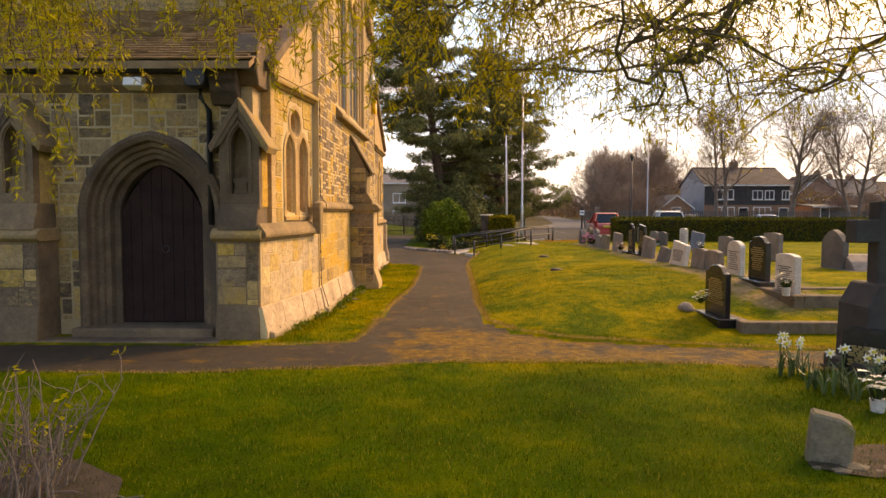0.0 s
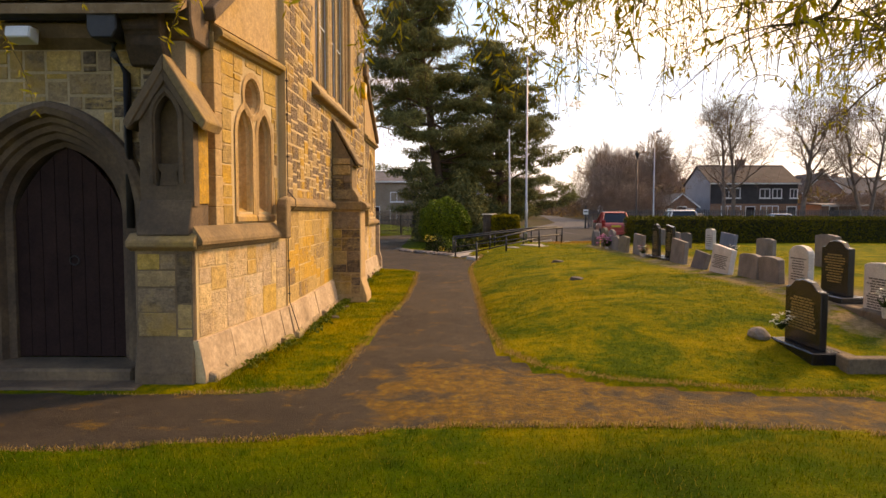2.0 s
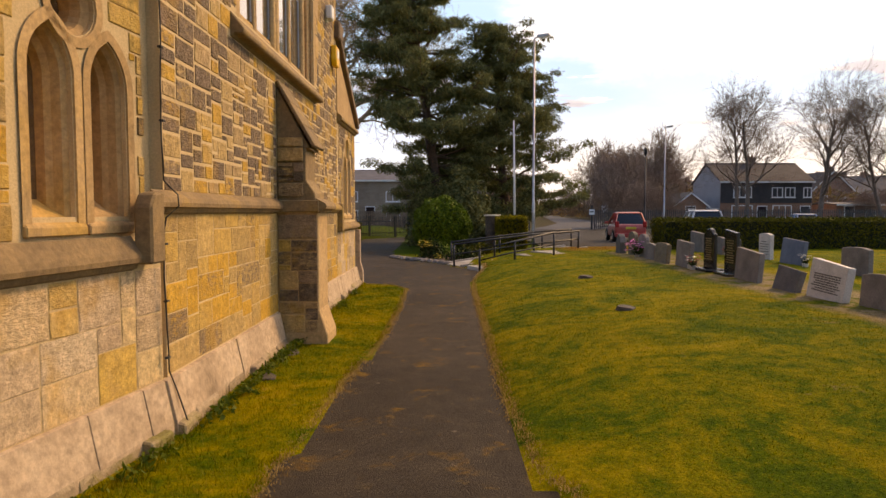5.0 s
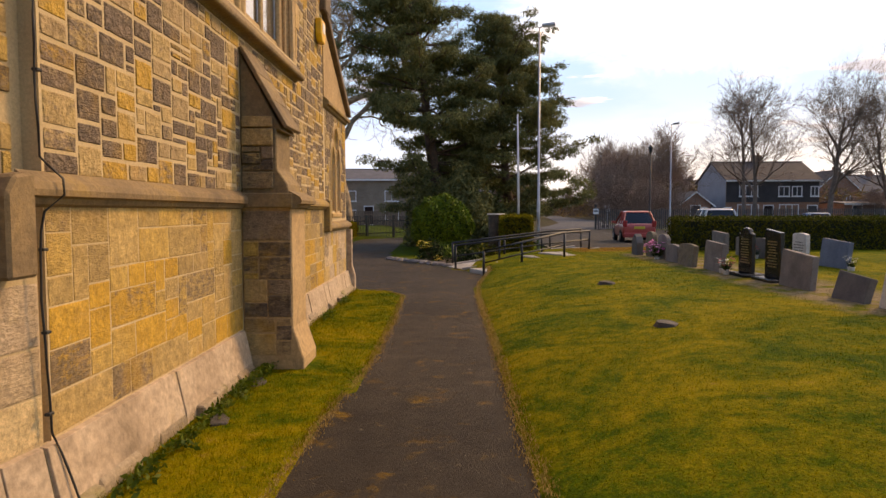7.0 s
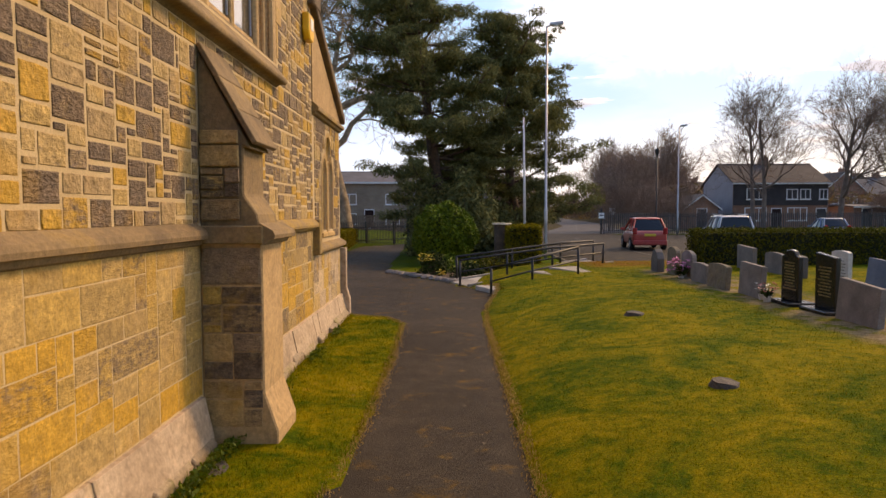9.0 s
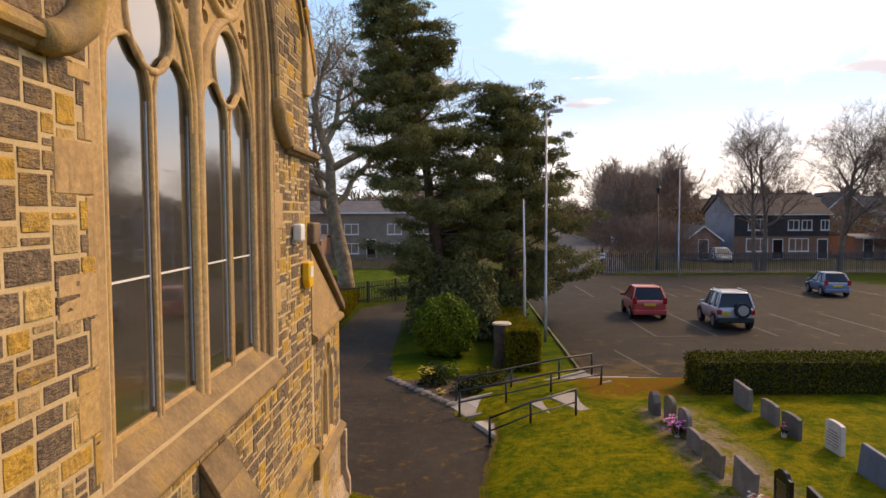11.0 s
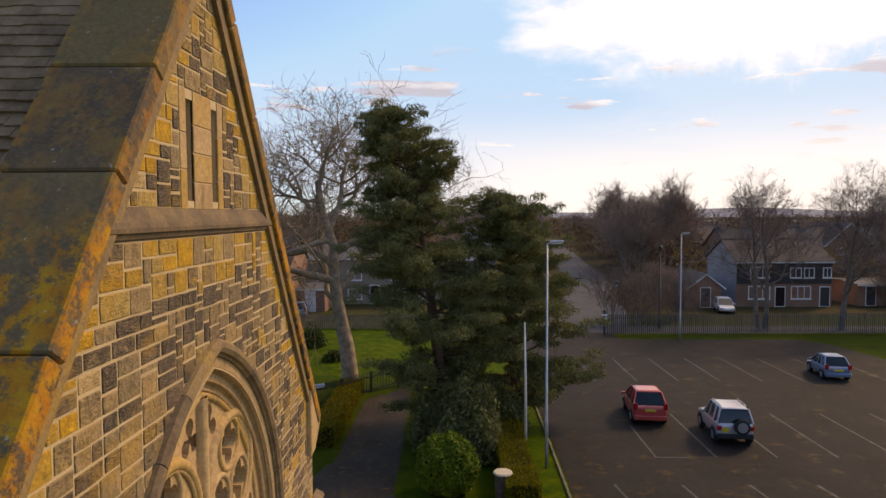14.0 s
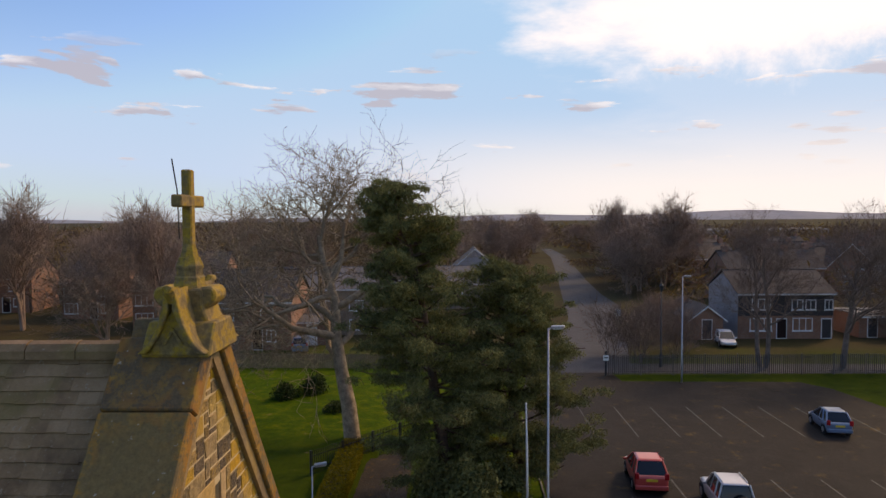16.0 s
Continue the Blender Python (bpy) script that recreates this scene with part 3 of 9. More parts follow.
def stone_unit(mat, seed=0):
    """A squared stone from -0.5 to 0.5 in u and z; its rough face stands near w = 1, with worn, uneven corners."""
    r = random.Random(seed)
    j = lambda s: r.uniform(-s, s)
    ring_ = [(-0.5, -0.5), (0.0, -0.5), (0.5, -0.5), (0.5, 0.0), (0.5, 0.5), (0.0, 0.5), (-0.5, 0.5), (-0.5, 0.0)]
    back = [(x, z, 0) for x, z in ring_]
    rim = [(x * (0.985 if abs(x) + abs(z) < 0.9 else 0.955) + j(0.022), z * (0.985 if abs(x) + abs(z) < 0.9 else 0.95) + j(0.026), 0.75 + j(0.1)) for x, z in ring_]
    face = [(x * 0.90 + j(0.02), z * 0.88 + j(0.02), 1 + j(0.14)) for x, z in ring_]
    v = back + rim + face + [(j(0.12), j(0.12), 1.0 + j(0.2))]
    f = [(o + k, o + (k + 1) % 8, o + 8 + (k + 1) % 8, o + 8 + k) for o in (0, 8) for k in range(8)]
    f += [(16 + k, 16 + (k + 1) % 8, 24) for k in range(8)]
    return v, f


STONES = {}


def lay(stones, mat, frame_m, parent, depth=0.025, chosen=None, name="stone", limit=300):
    """Lays stones on a wall. Those for which chosen(u, z) holds are parts of their own, the rest one joined part."""
    if mat not in STONES:
        STONES[mat] = [mesh_of("stone", *stone_unit(mat, k), mat) for k in range(6)]
    units = [stone_unit(mat, k) for k in range(6)]
    frame_m = parent.matrix_basis.inverted() @ frame_m
    r = random.Random(len(stones))
    verts, faces, count = [], [], 0
    for a, b, c, d in stones:
        k, dep = r.randrange(6), depth * r.uniform(0.6, 1.4)
        u, z = (a + b) / 2, (c + d) / 2
        if chosen and count < limit and chosen(u, z):
            m = frame_m @ Matrix.Translation((u, z, 0)) @ Matrix.Diagonal((b - a, d - c, dep, 1))
            child(name, STONES[mat][k], parent, "", m)
            count += 1
        else:
            v, f = units[k]
            o = len(verts)
            verts += [frame_m @ Vector((u + p[0] * (b - a), z + p[1] * (d - c), p[2] * dep)) for p in v]
            faces += [tuple(i + o for i in q) for q in f]
    if verts:
        tagged(child(name + "work", mesh_of(name, verts, faces, mat), parent), kind="stuff")



def leaf_cards(p, size, r_, stretch=1.6):
    n = len(p)
    a = r_.normal(size=(n, 3))
    a /= np.linalg.norm(a, axis=1)[:, None]
    b = np.cross(a, r_.normal(size=(n, 3)))
    b /= np.linalg.norm(b, axis=1)[:, None]
    s = size * r_.uniform(0.6, 1.3, (n, 1))
    v = np.stack([p - a * s * stretch, p + b * s * 0.6, p + a * s * stretch, p - b * s * 0.6], 1).reshape(-1, 3)
    return v, np.arange(4 * n).reshape(-1, 4)


# ---- ground, paths and parking ----
def smooth01(t):
    t = np.clip(t, 0, 1)
    return t * t * (3 - 2 * t)


def wobble(x, y, s, a):
    return a * (np.sin(x * s + 1.3 * np.sin(y * s * 0.7)) + np.sin(y * s * 1.13 + 1.7 * np.sin(x * s * 0.6 + 2.0))) * 0.5


def bank(x, y):
    """Height of the turf: a low bank right of the path, level elsewhere, falling away far off."""
    x, y = np.asarray(x, float), np.asarray(y, float)
    h = 0.48 * (1 - np.exp(-np.maximum(x - 0.45, 0) / 1.3)) * smooth01((y - 6.9) / 4.6) * (1 - smooth01((y - 25.9) / 0.7))
    h = h + 0.008 * (wobble(x, y, 0.7, 1.0) + wobble(x, y, 3.3, 0.35)) * smooth01((np.abs(x + 0.2) - 0.9) / 1.5) * (y < 60)
    h = h + 0.35 * smooth01((-3.0 - x) / 3) * smooth01((y - 40) / 6) * (1 - smooth01((y - 62) / 6))
    return np.maximum(h + 0.018, 0.012)


def rough_edge(points, step=0.16, amount=0.035, seed=1):
    """Resamples a closed outline with a slightly ragged edge."""
    r, out = random.Random(seed), []
    for p, q in zip(points, points[1:] + points[:1]):
        n = max(1, int(math.dist(p, q) / step))
        for k in range(n):
            t = k / n
            out.append((p[0] + (q[0] - p[0]) * t + r.gauss(0, amount), p[1] + (q[1] - p[1]) * t + r.gauss(0, amount)))
    return out


path_line = [(-14, 6.15), (-3.8, 6.22), (-2.7, 6.2), (-1.1, 6.45), (0.0, 6.72), (1.2, 6.75), (2.4, 6.70), (3.6, 6.45), (6, 6.3), (9, 6.3), (9, 7.3), (6, 7.35), (3.9, 7.45), (2.7, 7.62),
             (1.5, 7.92), (0.9, 8.4), (0.58, 9.2), (0.48, 10.9), (0.50, 14.6), (0.51, 18.5), (0.62, 20.2), (0.92, 21.8), (1.0, 23.0), (0.15, 23.9), (0.0, 24.7), (-1.0, 26.2), (-1.75, 27.3), (-1.9, 28.6), (-2.2, 32.2),
             (-2.3, 41), (-2.6, 45.6), (-4.8, 42.9), (-4.9, 34), (-6.5, 30), (-9, 26), (-9, 19.7), (-2.1, 19.62), (-1.75, 19.5), (-1.15, 19.2), (-0.86, 18.6), (-0.80, 16), (-0.81, 13.4), (-0.92, 12.0),
             (-1.02, 10.3), (-1.08, 8.6), (-1.15, 7.75), (-1.95, 7.55), (-3, 7.52), (-14, 7.52)]
path_edge = rough_edge(path_line, 0.14, 0.022, 3)
park_line = [(4.05, 26.4), (4.55, 26.4), (8.0, 26.5), (40, 26.6), (40, 46), (30, 48), (28.4, 57.2), (27.0, 59.3), (13.2, 59.6), (13.0, 62.5), (6.0, 62.5), (4.9, 56), (4.5, 50), (4.35, 40), (4.2, 30)]
road_left = [(6.5, 62), (10.5, 75), (14.5, 92), (17, 112), (20, 135), (25.5, 178), (30, 215), (34, 270)]
road_right = [(38, 270), (35.5, 215), (31.5, 184), (26.5, 140), (24.3, 117), (24.0, 104), (19.6, 90), (17.6, 75), (15.5, 66), (40, 65.5), (120, 66), (120, 62.8), (40, 62.3), (13.5, 62.3)]

gx = np.concatenate(([-4000, -1500, -600, -250, -120, -60, -35, -20], np.arange(-14, -6, 0.5), np.arange(-6, 9, 0.15), np.arange(9, 32, 0.8), [34, 40, 50, 65, 90, 140, 260, 600, 1500, 4000]))
gy = np.concatenate(([-600, -200, -60, -25, -12, -6], np.arange(-4, 0, 0.4), np.arange(0, 28, 0.15), np.arange(28, 64, 0.6), [66, 70, 76, 84, 95, 110, 140, 190, 270, 400, 700, 1300, 2400, 4500]))
GX, GY = np.meshgrid(gx, gy, indexing="ij")
GZ = bank(GX, GY)
GZ[inside_np(path_line, GX, GY)] = -0.012
GZ[inside_np(park_line, GX, GY)] = -0.02
GZ[inside_np(road_left + road_right, GX, GY)] = -0.02
far = np.hypot(GX, GY)
GZ -= 14 * smooth01((far - 260) / 900)
idx = np.arange(GX.size).reshape(GX.shape)
quads = np.stack([idx[:-1, :-1], idx[1:, :-1], idx[1:, 1:], idx[:-1, 1:]], -1).reshape(-1, 4)
ground = tagged(new("ground", tri_mesh("ground", np.stack([GX, GY, GZ], -1).reshape(-1, 3), quads, "ground", True)), "mown lawn, yellow-green with worn mossy patches", "lawn", kind="structure")


def sheet(name, outline, z, mat, label, category):
    tris = tessellate_polygon([[Vector((x, y, 0)) for x, y in outline]])
    fix = []
    for a, b, c in tris:
        (x0, y0), (x1, y1), (x2, y2) = outline[a], outline[b], outline[c]
        fix.append((a, b, c) if (x1 - x0) * (y2 - y0) - (x2 - x0) * (y1 - y0) > 0 else (a, c, b))
    me = mesh_of(name, [(x, y, z) for x, y in outline], fix, mat)
    return tagged(new(name, me), label, category, kind="structure")


sheet("path", path_edge, 0.0, "asphalt", "worn tarmac churchyard path with orange moss at the crossing", "path")
sheet("parking", park_line, 0.03, "asphalt_park", "tarmac car park with faded white bays", "car park")
sheet("road", road_left + road_right, 0.015, "asphalt_road", "tarmac road leading out past the fence", "road")

# faded bay lines
def stripe(x0, y0, x1, y1, wd=0.09, z=0.036, name="bay_line"):
    d = Vector((x1 - x0, y1 - y0)).normalized()
    nn = Vector((-d.y, d.x)) * wd / 2
    bm_ = bmesh.new()
    bm_.faces.new([bm_.verts.new((x, y, z)) for x, y in ((x0 - nn.x, y0 - nn.y), (x1 - nn.x, y1 - nn.y), (x1 + nn.x, y1 + nn.y), (x0 + nn.x, y0 + nn.y))])
    me = finish(bm_, "road_paint")
    if me.polygons[0].normal.z < 0:
        me.flip_normals()
    tagged(new(name, me), "faded white parking bay line on tarmac", "road marking", "bay lines", "structure")


for k in range(0, 6):
    stripe(8.24 + 2.46 * k, 34.3, 8.26 + 2.46 * k, 40.2 if k != 0 else 38.2)
for k in range(0, 8):
    stripe(8.4 + 2.46 * k, 46.5, 8.4 + 2.46 * k, 52.6)
for k in range(0, 5):
    stripe(6.4 + 2.46 * k, 28.0, 5.9 + 2.46 * k, 31.6)
stripe(8.2, 34.3, 9.6, 34.3)
for k in range(9):
    a, b = k * 0.11, k * 0.11 + 0.04
    lerp = lambda t: tuple(Vector((10.6, 62.5)).lerp(Vector((21.5, 120)), t))
    stripe(*lerp(a), *lerp(b), 0.12, 0.021, "lane_line")
stripe(14.9, 67, 19.2, 90, 0.15, 0.021, "lane_line")
stripe(19.2, 90, 23.4, 104, 0.15, 0.021, "lane_line")
M["kerb"] = material("kerb", rough=0.9, bump=0.4, build=varied((0.3, (0.26, 0.23, 0.20)), (0.7, (0.42, 0.38, 0.33)), scale=3, fine=30, amount=0.25, random=0.4))
M["kerb_dull"] = material("kerb_dull", rough=0.92, bump=0.4, build=varied((0.3, (0.09, 0.08, 0.055)), (0.7, (0.20, 0.175, 0.13)), scale=3, fine=30, amount=0.3, random=0.5))
kerb = thing("kerb", "grey concrete kerb beside the parking area", "kerb", kind="structure")
for k in range(26):
    y = 26.4 + k * 0.92
    x = 4.02 + 0.012 * (y - 26.4)
    part("kerb_stone", box(x - 0.05, x + 0.05, y, y + 0.905, -0.1, 0.09, 0.015), "kerb_dull", kerb)
kerb2 = thing("kerb", "weathered pale kerb at the step down to the car park", "kerb", kind="structure")
for k in range(4):
    part("kerb_stone", box(4.1 + k * 0.9, 4.99 + k * 0.9, 26.28, 26.42, -0.1, 0.40 - 0.03 * k, 0.02), "kerb", kerb2)

# grass blades
def blades(n, sample, height, width, name, label, seed, mat="grass_blades", over=False):
    r_ = np.random.default_rng(seed)
    x, y = sample(r_, n)
    keep = (~inside_np(path_edge, x, y) | over) & ~((x < -1.86 - 0.132 * np.maximum(0, 9.95 - y)) & (y > 7.6) & (y < 19.6)) & ~((x > -1.95) & (x < -1.3) & (y > 13.0) & (y < 13.65)) & ~((x < -2.3) & (y > 7.5) & (y < 19.7)) & ~inside_np(park_line, x, y)
    keep &= ~((x > 4.3) & (x < 5.6) & (y > 9) & (y < 23) & (r_.random(x.size) < 0.7))
    x, y = x[keep], y[keep]
    tuft = 0.5 + 0.5 * np.sin(x * 2.1 + 2 * np.sin(y * 1.3)) * np.sin(y * 2.7 + np.sin(x * 3.1))
    z = bank(x, y) - 0.012
    h = height(x, y) * r_.uniform(0.5, 1.3, x.size) * (0.88 + 0.24 * tuft)
    a = r_.uniform(0, 2 * math.pi, x.size)
    wd = width * r_.uniform(0.6, 1.2, x.size)
    lean = h * r_.uniform(0.15, 0.8, x.size)
    b = a + r_.normal(0, 0.9, x.size) + math.pi / 2
    dx, dy = np.cos(a) * wd, np.sin(a) * wd
    v = np.stack([np.stack([x - dx, y - dy, z], -1), np.stack([x + dx, y + dy, z], -1), np.stack([x + np.cos(b) * lean, y + np.sin(b) * lean, z + h], -1)], 1).reshape(-1, 3)
    t = np.arange(len(v)).reshape(-1, 3)
    tagged(new(name, tri_mesh(name, v, t, mat)), label, "grass", kind="stuff")


def along_path(r_, n):
    """Points scattered along the path's edges."""
    p = np.array(path_line)
    q = np.roll(p, -1, 0)
    ln = np.hypot(*(q - p).T)
    near_ = (p[:, 1] < 24) & (q[:, 1] < 24) & (np.abs(p[:, 0]) < 8.5) & (np.abs(q[:, 0]) < 8.5)
    pr = ln * near_
    k = r_.choice(len(p), n, p=pr / pr.sum())
    t = r_.uniform(0, 1, n)[:, None]
    x, y = (p[k] + (q[k] - p[k]) * t + r_.normal(0, 0.035, (n, 2))).T
    return x, y


def in_box(x0, x1, y0, y1):
    return lambda r_, n: (r_.uniform(x0, x1, n), r_.uniform(y0, y1, n))


blades(110000, in_box(-5, 5, 1.4, 6.9), lambda x, y: 0.045 + 0 * x, 0.0035, "grass", "long green grass of the near lawn", 1)
blades(60000, in_box(0.4, 5.2, 7.2, 14), lambda x, y: 0.028 + 0 * x, 0.004, "grass", "short yellowish grass on the bank", 2)
blades(45000, in_box(0.4, 9, 14, 26), lambda x, y: 0.03 + 0 * x, 0.006, "grass", "short yellowish grass on the bank", 3)
blades(46000, in_box(-2.25, -0.7, 7.6, 19.4), lambda x, y: 0.04 + 0.03 * (x < -1.75), 0.004, "grass", "grass strip along the church wall", 4)
M["dry_grass"] = material("dry_grass", rough=0.95, spec=0.05, thin=0.4, build=varied((0.3, (0.26, 0.17, 0.05)), (0.55, (0.42, 0.29, 0.11)), (0.8, (0.54, 0.39, 0.18)), scale=5, fine=30, amount=0.3, random=0.6))
blades(26000, along_path, lambda x, y: 0.022 + 0 * x, 0.004, "grass", "dry straw-coloured grass along the path edges", 6, "dry_grass", True)

# ---- church ----
# west front in the plane x = -2, its axis at y = 13.47; the great window stands 5 cm beyond it
WX, AX, WU = -2.0, 13.47, 0.05
church = thing("church", "buff and brown squared-stone church with a tall traceried gable window", "church")

gable_outline = [(-3.47, -0.3), (3.73, -0.3), (3.73, 7.10), (0.0, 12.22), (-3.47, 7.45)]
SPRING = 6.4
great_arch = [(u + WU, z) for u, z in arch(1.72, SPRING, 2.27, 16, 3.45)]
SLITS = (-0.36, 0.16)
slits = [[(u - 0.07, 10.10), (u + 0.07, 10.10), (u + 0.07, 10.89), (u - 0.07, 10.89)] for u in SLITS]
nave = child("wall_west", plate(gable_outline, [great_arch] + slits, 0.6, 0.0, "mortar"), church, "coursed squared sandstone with pale mortar", facing_x(WX - 0.3, AX))

# side walls and a closed shell behind the front
bm = box(-24, -2.6, 10.0, 10.5, -0.3, 7.0)
box(-24, -2.6, 16.7, 17.2, -0.3, 7.0, bm=bm)
box(-24.5, -24, 10.0, 17.2, -0.3, 7.0, bm=bm)
part("wall_nave", bm, "stone_south", church)


def clear_of(holes, a, b, c, d, pad=0.0):
    for h in holes:
        for x in np.linspace(a - pad, b + pad, 4):
            for y in np.linspace(c - pad, d + pad, 4):
                if inside(h, x, y):
                    return False
    return True


def fitted(stones, holes):
    """Keeps the stones clear of the openings; those that touch one are cut back to what stays clear."""
    out = []
    for a, b, c, d in stones:
        if clear_of(holes, a, b, c, d):
            out.append((a, b, c, d))
            continue
        best = None
        for k in range(1, 10):
            f = k / 10
            for q in ((a, b - (b - a) * f, c, d), (a + (b - a) * f, b, c, d), (a, b, c, d - (d - c) * f), (a, b, c + (d - c) * f, d)):
                if q[1] - q[0] > 0.045 and q[3] - q[2] > 0.04 and clear_of(holes, *q) and (best is None or (q[1] - q[0]) * (q[3] - q[2]) > (best[1] - best[0]) * (best[3] - best[2])):
                    best = q
        if best:
            out.append(best)
    return out


jamb_zone = [(u + WU, z) for u, z in arch(1.84, SPRING, 2.40, 16, 3.3)]
sill_zone = [(-1.97, 3.19), (1.90, 3.19), (1.90, 3.45), (-1.97, 3.45)]
upper = courses(-3.46, -0.435, 1.72, 3.06, 3, 0.061, 0.024) + courses(0.16, 3.72, 1.72, 3.06, 4, 0.061, 0.024)
upper += fitted(courses(-3.46, 3.72, 3.06, 6.9, 7, 0.061, 0.024), [jamb_zone, sill_zone])
lower = courses(-3.46, -0.435, 0.41, 1.58, 5, 0.073, 0.008, BIG) + courses(0.16, 3.72, 0.41, 1.58, 6, 0.073, 0.008, BIG)


def raked(stones):
    """Cuts the stones back to the two slopes of the gable."""
    out = []
    for a, b, c, d in stones:
        k = (12.22 - max(d, 7.11)) / 5.12
        a, b = max(a, -3.66 * k), min(b, 3.72 * k)
        if b - a > 0.05:
            out.append((a, b, c, d))
    return out


high = raked(fitted(courses(-3.46, 3.72, 6.9, 9.82, 11, 0.060, 0.018), [jamb_zone]))
for u0, u1, z0, z1, sd in ((-1.6, -0.56, 10.04, 10.96, 12), (0.36, 1.6, 10.04, 10.96, 13), (-1.0, 1.0, 10.96, 12.1, 14)):
    high += raked(courses(u0, u1, z0, z1, sd, 0.056, 0.018))
frame_w = facing_x(WX, AX)
lay(upper, "stone_upper", frame_w, nave, 0.006, lambda u, z: u < -0.12 and z < 3.4, limit=190)
lay(lower, "stone_lower", frame_w, nave, 0.003, lambda u, z: u < 0.2, limit=110)
# golden lichened stones along the slopes and under the string course
r = random.Random(8)
edge = [s for s in high if (min(s[0] + 3.66 * (12.22 - s[3]) / 5.12, 3.72 * (12.22 - s[3]) / 5.12 - s[1]) < 0.30 and r.random() < 0.8) or (9.55 < s[3] < 9.9 and r.random() < 0.5)]
lay([s for s in high if s not in edge], "stone_gable", frame_w, nave, 0.008)
lay(edge, "stone_edge", frame_w, nave, 0.007)


def string_course(y0, y1, z, x=WX, proj=0.09, h=0.12, mat="string_stone", parent=church, name="string_course"):
    """A weathered string: sloping top, rounded nose, undercut below."""
    prof = [(0, h * 0.62), (proj * 0.85, 0.02), (proj, -0.015), (proj * 0.95, -0.045), (proj * 0.55, -0.055), (proj * 0.4, -0.085), (0, -0.10)]
    sec = [[(x + dx, y, z + dz) for dx, dz in prof] for y in np.linspace(y0, y1, max(2, int(abs(y1 - y0) / 0.7) + 1))]
    me = sweep(sec, mat)
    bm_ = bmesh.new()
    bm_.from_mesh(me)
    for end in (sec[0], sec[-1]):
        bm_.faces.new([bm_.verts.new(p) for p in end])
    bmesh.ops.remove_doubles(bm_, verts=bm_.verts[:], dist=0.0005)
    return part(name, bm_, mat, parent)


def plinth(y0, y1, x=WX, h=0.40, proj=0.10, seed=1):
    """Battered base course in separate blocks."""
    base = child("plinth", finish(prism([(x - 0.02, -0.3), (x + proj - 0.012, -0.3), (x + proj - 0.012, 0.08), (x + 0.03, h - 0.01), (x - 0.02, h)], "y", y0, y1), "mortar"), church)
    r = random.Random(seed)
    y = y0
    while y < y1 - 0.05:
        q = min(y + r.uniform(0.5, 1.0), y1)
        s = r.uniform(-0.008, 0.008)
        part("plinth_stone", prism([(x, -0.3), (x + proj + s, -0.3), (x + proj + s, 0.10), (x + 0.035 + s, h)  , (x, h + 0.004)], "y", y + 0.0015, q - 0.0015, 0.003), "plinth_stone", base)
        y = q


def footing(y0, y1, seed):
    """Uneven footing stones that show at the foot of the plinth."""
    r_ = random.Random(seed)
    y = y0
    while y < y1 - 0.1:
        q = min(y + r_.uniform(0.25, 0.7), y1)
        o = r_.uniform(0.10, 0.17)
        part("footing_stone", prism([(WX, -0.2), (WX + o + 0.02, -0.2), (WX + o, r_.uniform(0.04, 0.10)), (WX + 0.08, r_.uniform(0.10, 0.15)), (WX, 0.15)], "y", y + 0.01, q - 0.01, 0.012), "footing_stone", church)
        y = q


footing(9.9, 13.0, 1)
footing(13.7, 19.4, 2)
string_course(9.80, 13.0, 1.66)
string_course(13.65, 17.2, 1.66)
plinth(9.9, 13.0, seed=2)
plinth(13.65, 17.2, seed=3)
string_course(11.72, 15.20, 9.92, proj=0.06, h=0.20)
string_course(10.0, 11.22, 5.92, proj=0.10)
string_course(15.84, 17.45, 5.86, proj=0.12)
# big step where the lower aisle string meets the nave string
part("string_stop", prism([(9.60, 1.24), (9.80, 1.24), (9.80, 1.72), (9.66, 1.70), (9.60, 1.62)], "x", WX - 0.02, WX + 0.10, 0.015), "string_stone", church)

# buttress below the window
bt = child("buttress", finish(prism([(WX, -0.3), (-1.42, -0.3), (-1.42, 0.12), (-1.52, 0.42), (-1.52, 1.62), (WX, 1.62)], "y", 13.04, 13.62, 0.012), "ashlar"), church, "weathered sandstone buttress with a sloping head")
part("buttress_head", prism([(WX, 1.62), (-1.53, 1.62), (-1.56, 1.80), (-1.66, 1.95), (-1.66, 2.32), (-1.60, 2.30), (WX, 3.05)], "y", 13.06, 13.60, 0.012), "string_stone", bt)
string_course(13.0, 13.66, 1.66, x=-1.53, proj=0.12, parent=bt)
bm = box(-2.0, -1.50, 12.985, 13.05, 1.575, 1.715, 0.01)
part("string_return", bm, "string_stone", bt)
side = facing_y(0, 13.04)
sstones = [s for s in courses(-1.99, -1.53, 0.15, 1.55, 21, 0.075, 0.012)]
lay(sstones, "stone_south", side, bt, 0.012)
sstones = [s for s in courses(-1.99, -1.68, 1.75, 2.45, 22, 0.06, 0.014)]
lay(sstones, "stone_south", side, bt, 0.012)
for k in range(3):
    t0, t1 = k / 3, (k + 1) / 3
    p0, p1 = Vector((-1.58, 2.33)).lerp(Vector((-2.0, 3.08)), t0), Vector((-1.58, 2.33)).lerp(Vector((-2.0, 3.08)), t1)
    part("weathering_slab", prism([(p0.x, p0.y), (p0.x + 0.036, p0.y + 0.022), (p1.x + 0.033, p1.y + 0.020), (p1.x, p1.y)], "y", 13.035, 13.625, 0.006), "string_stone", bt)


# great window: moulded jambs, hood, tracery and glass
AW = AX + WU


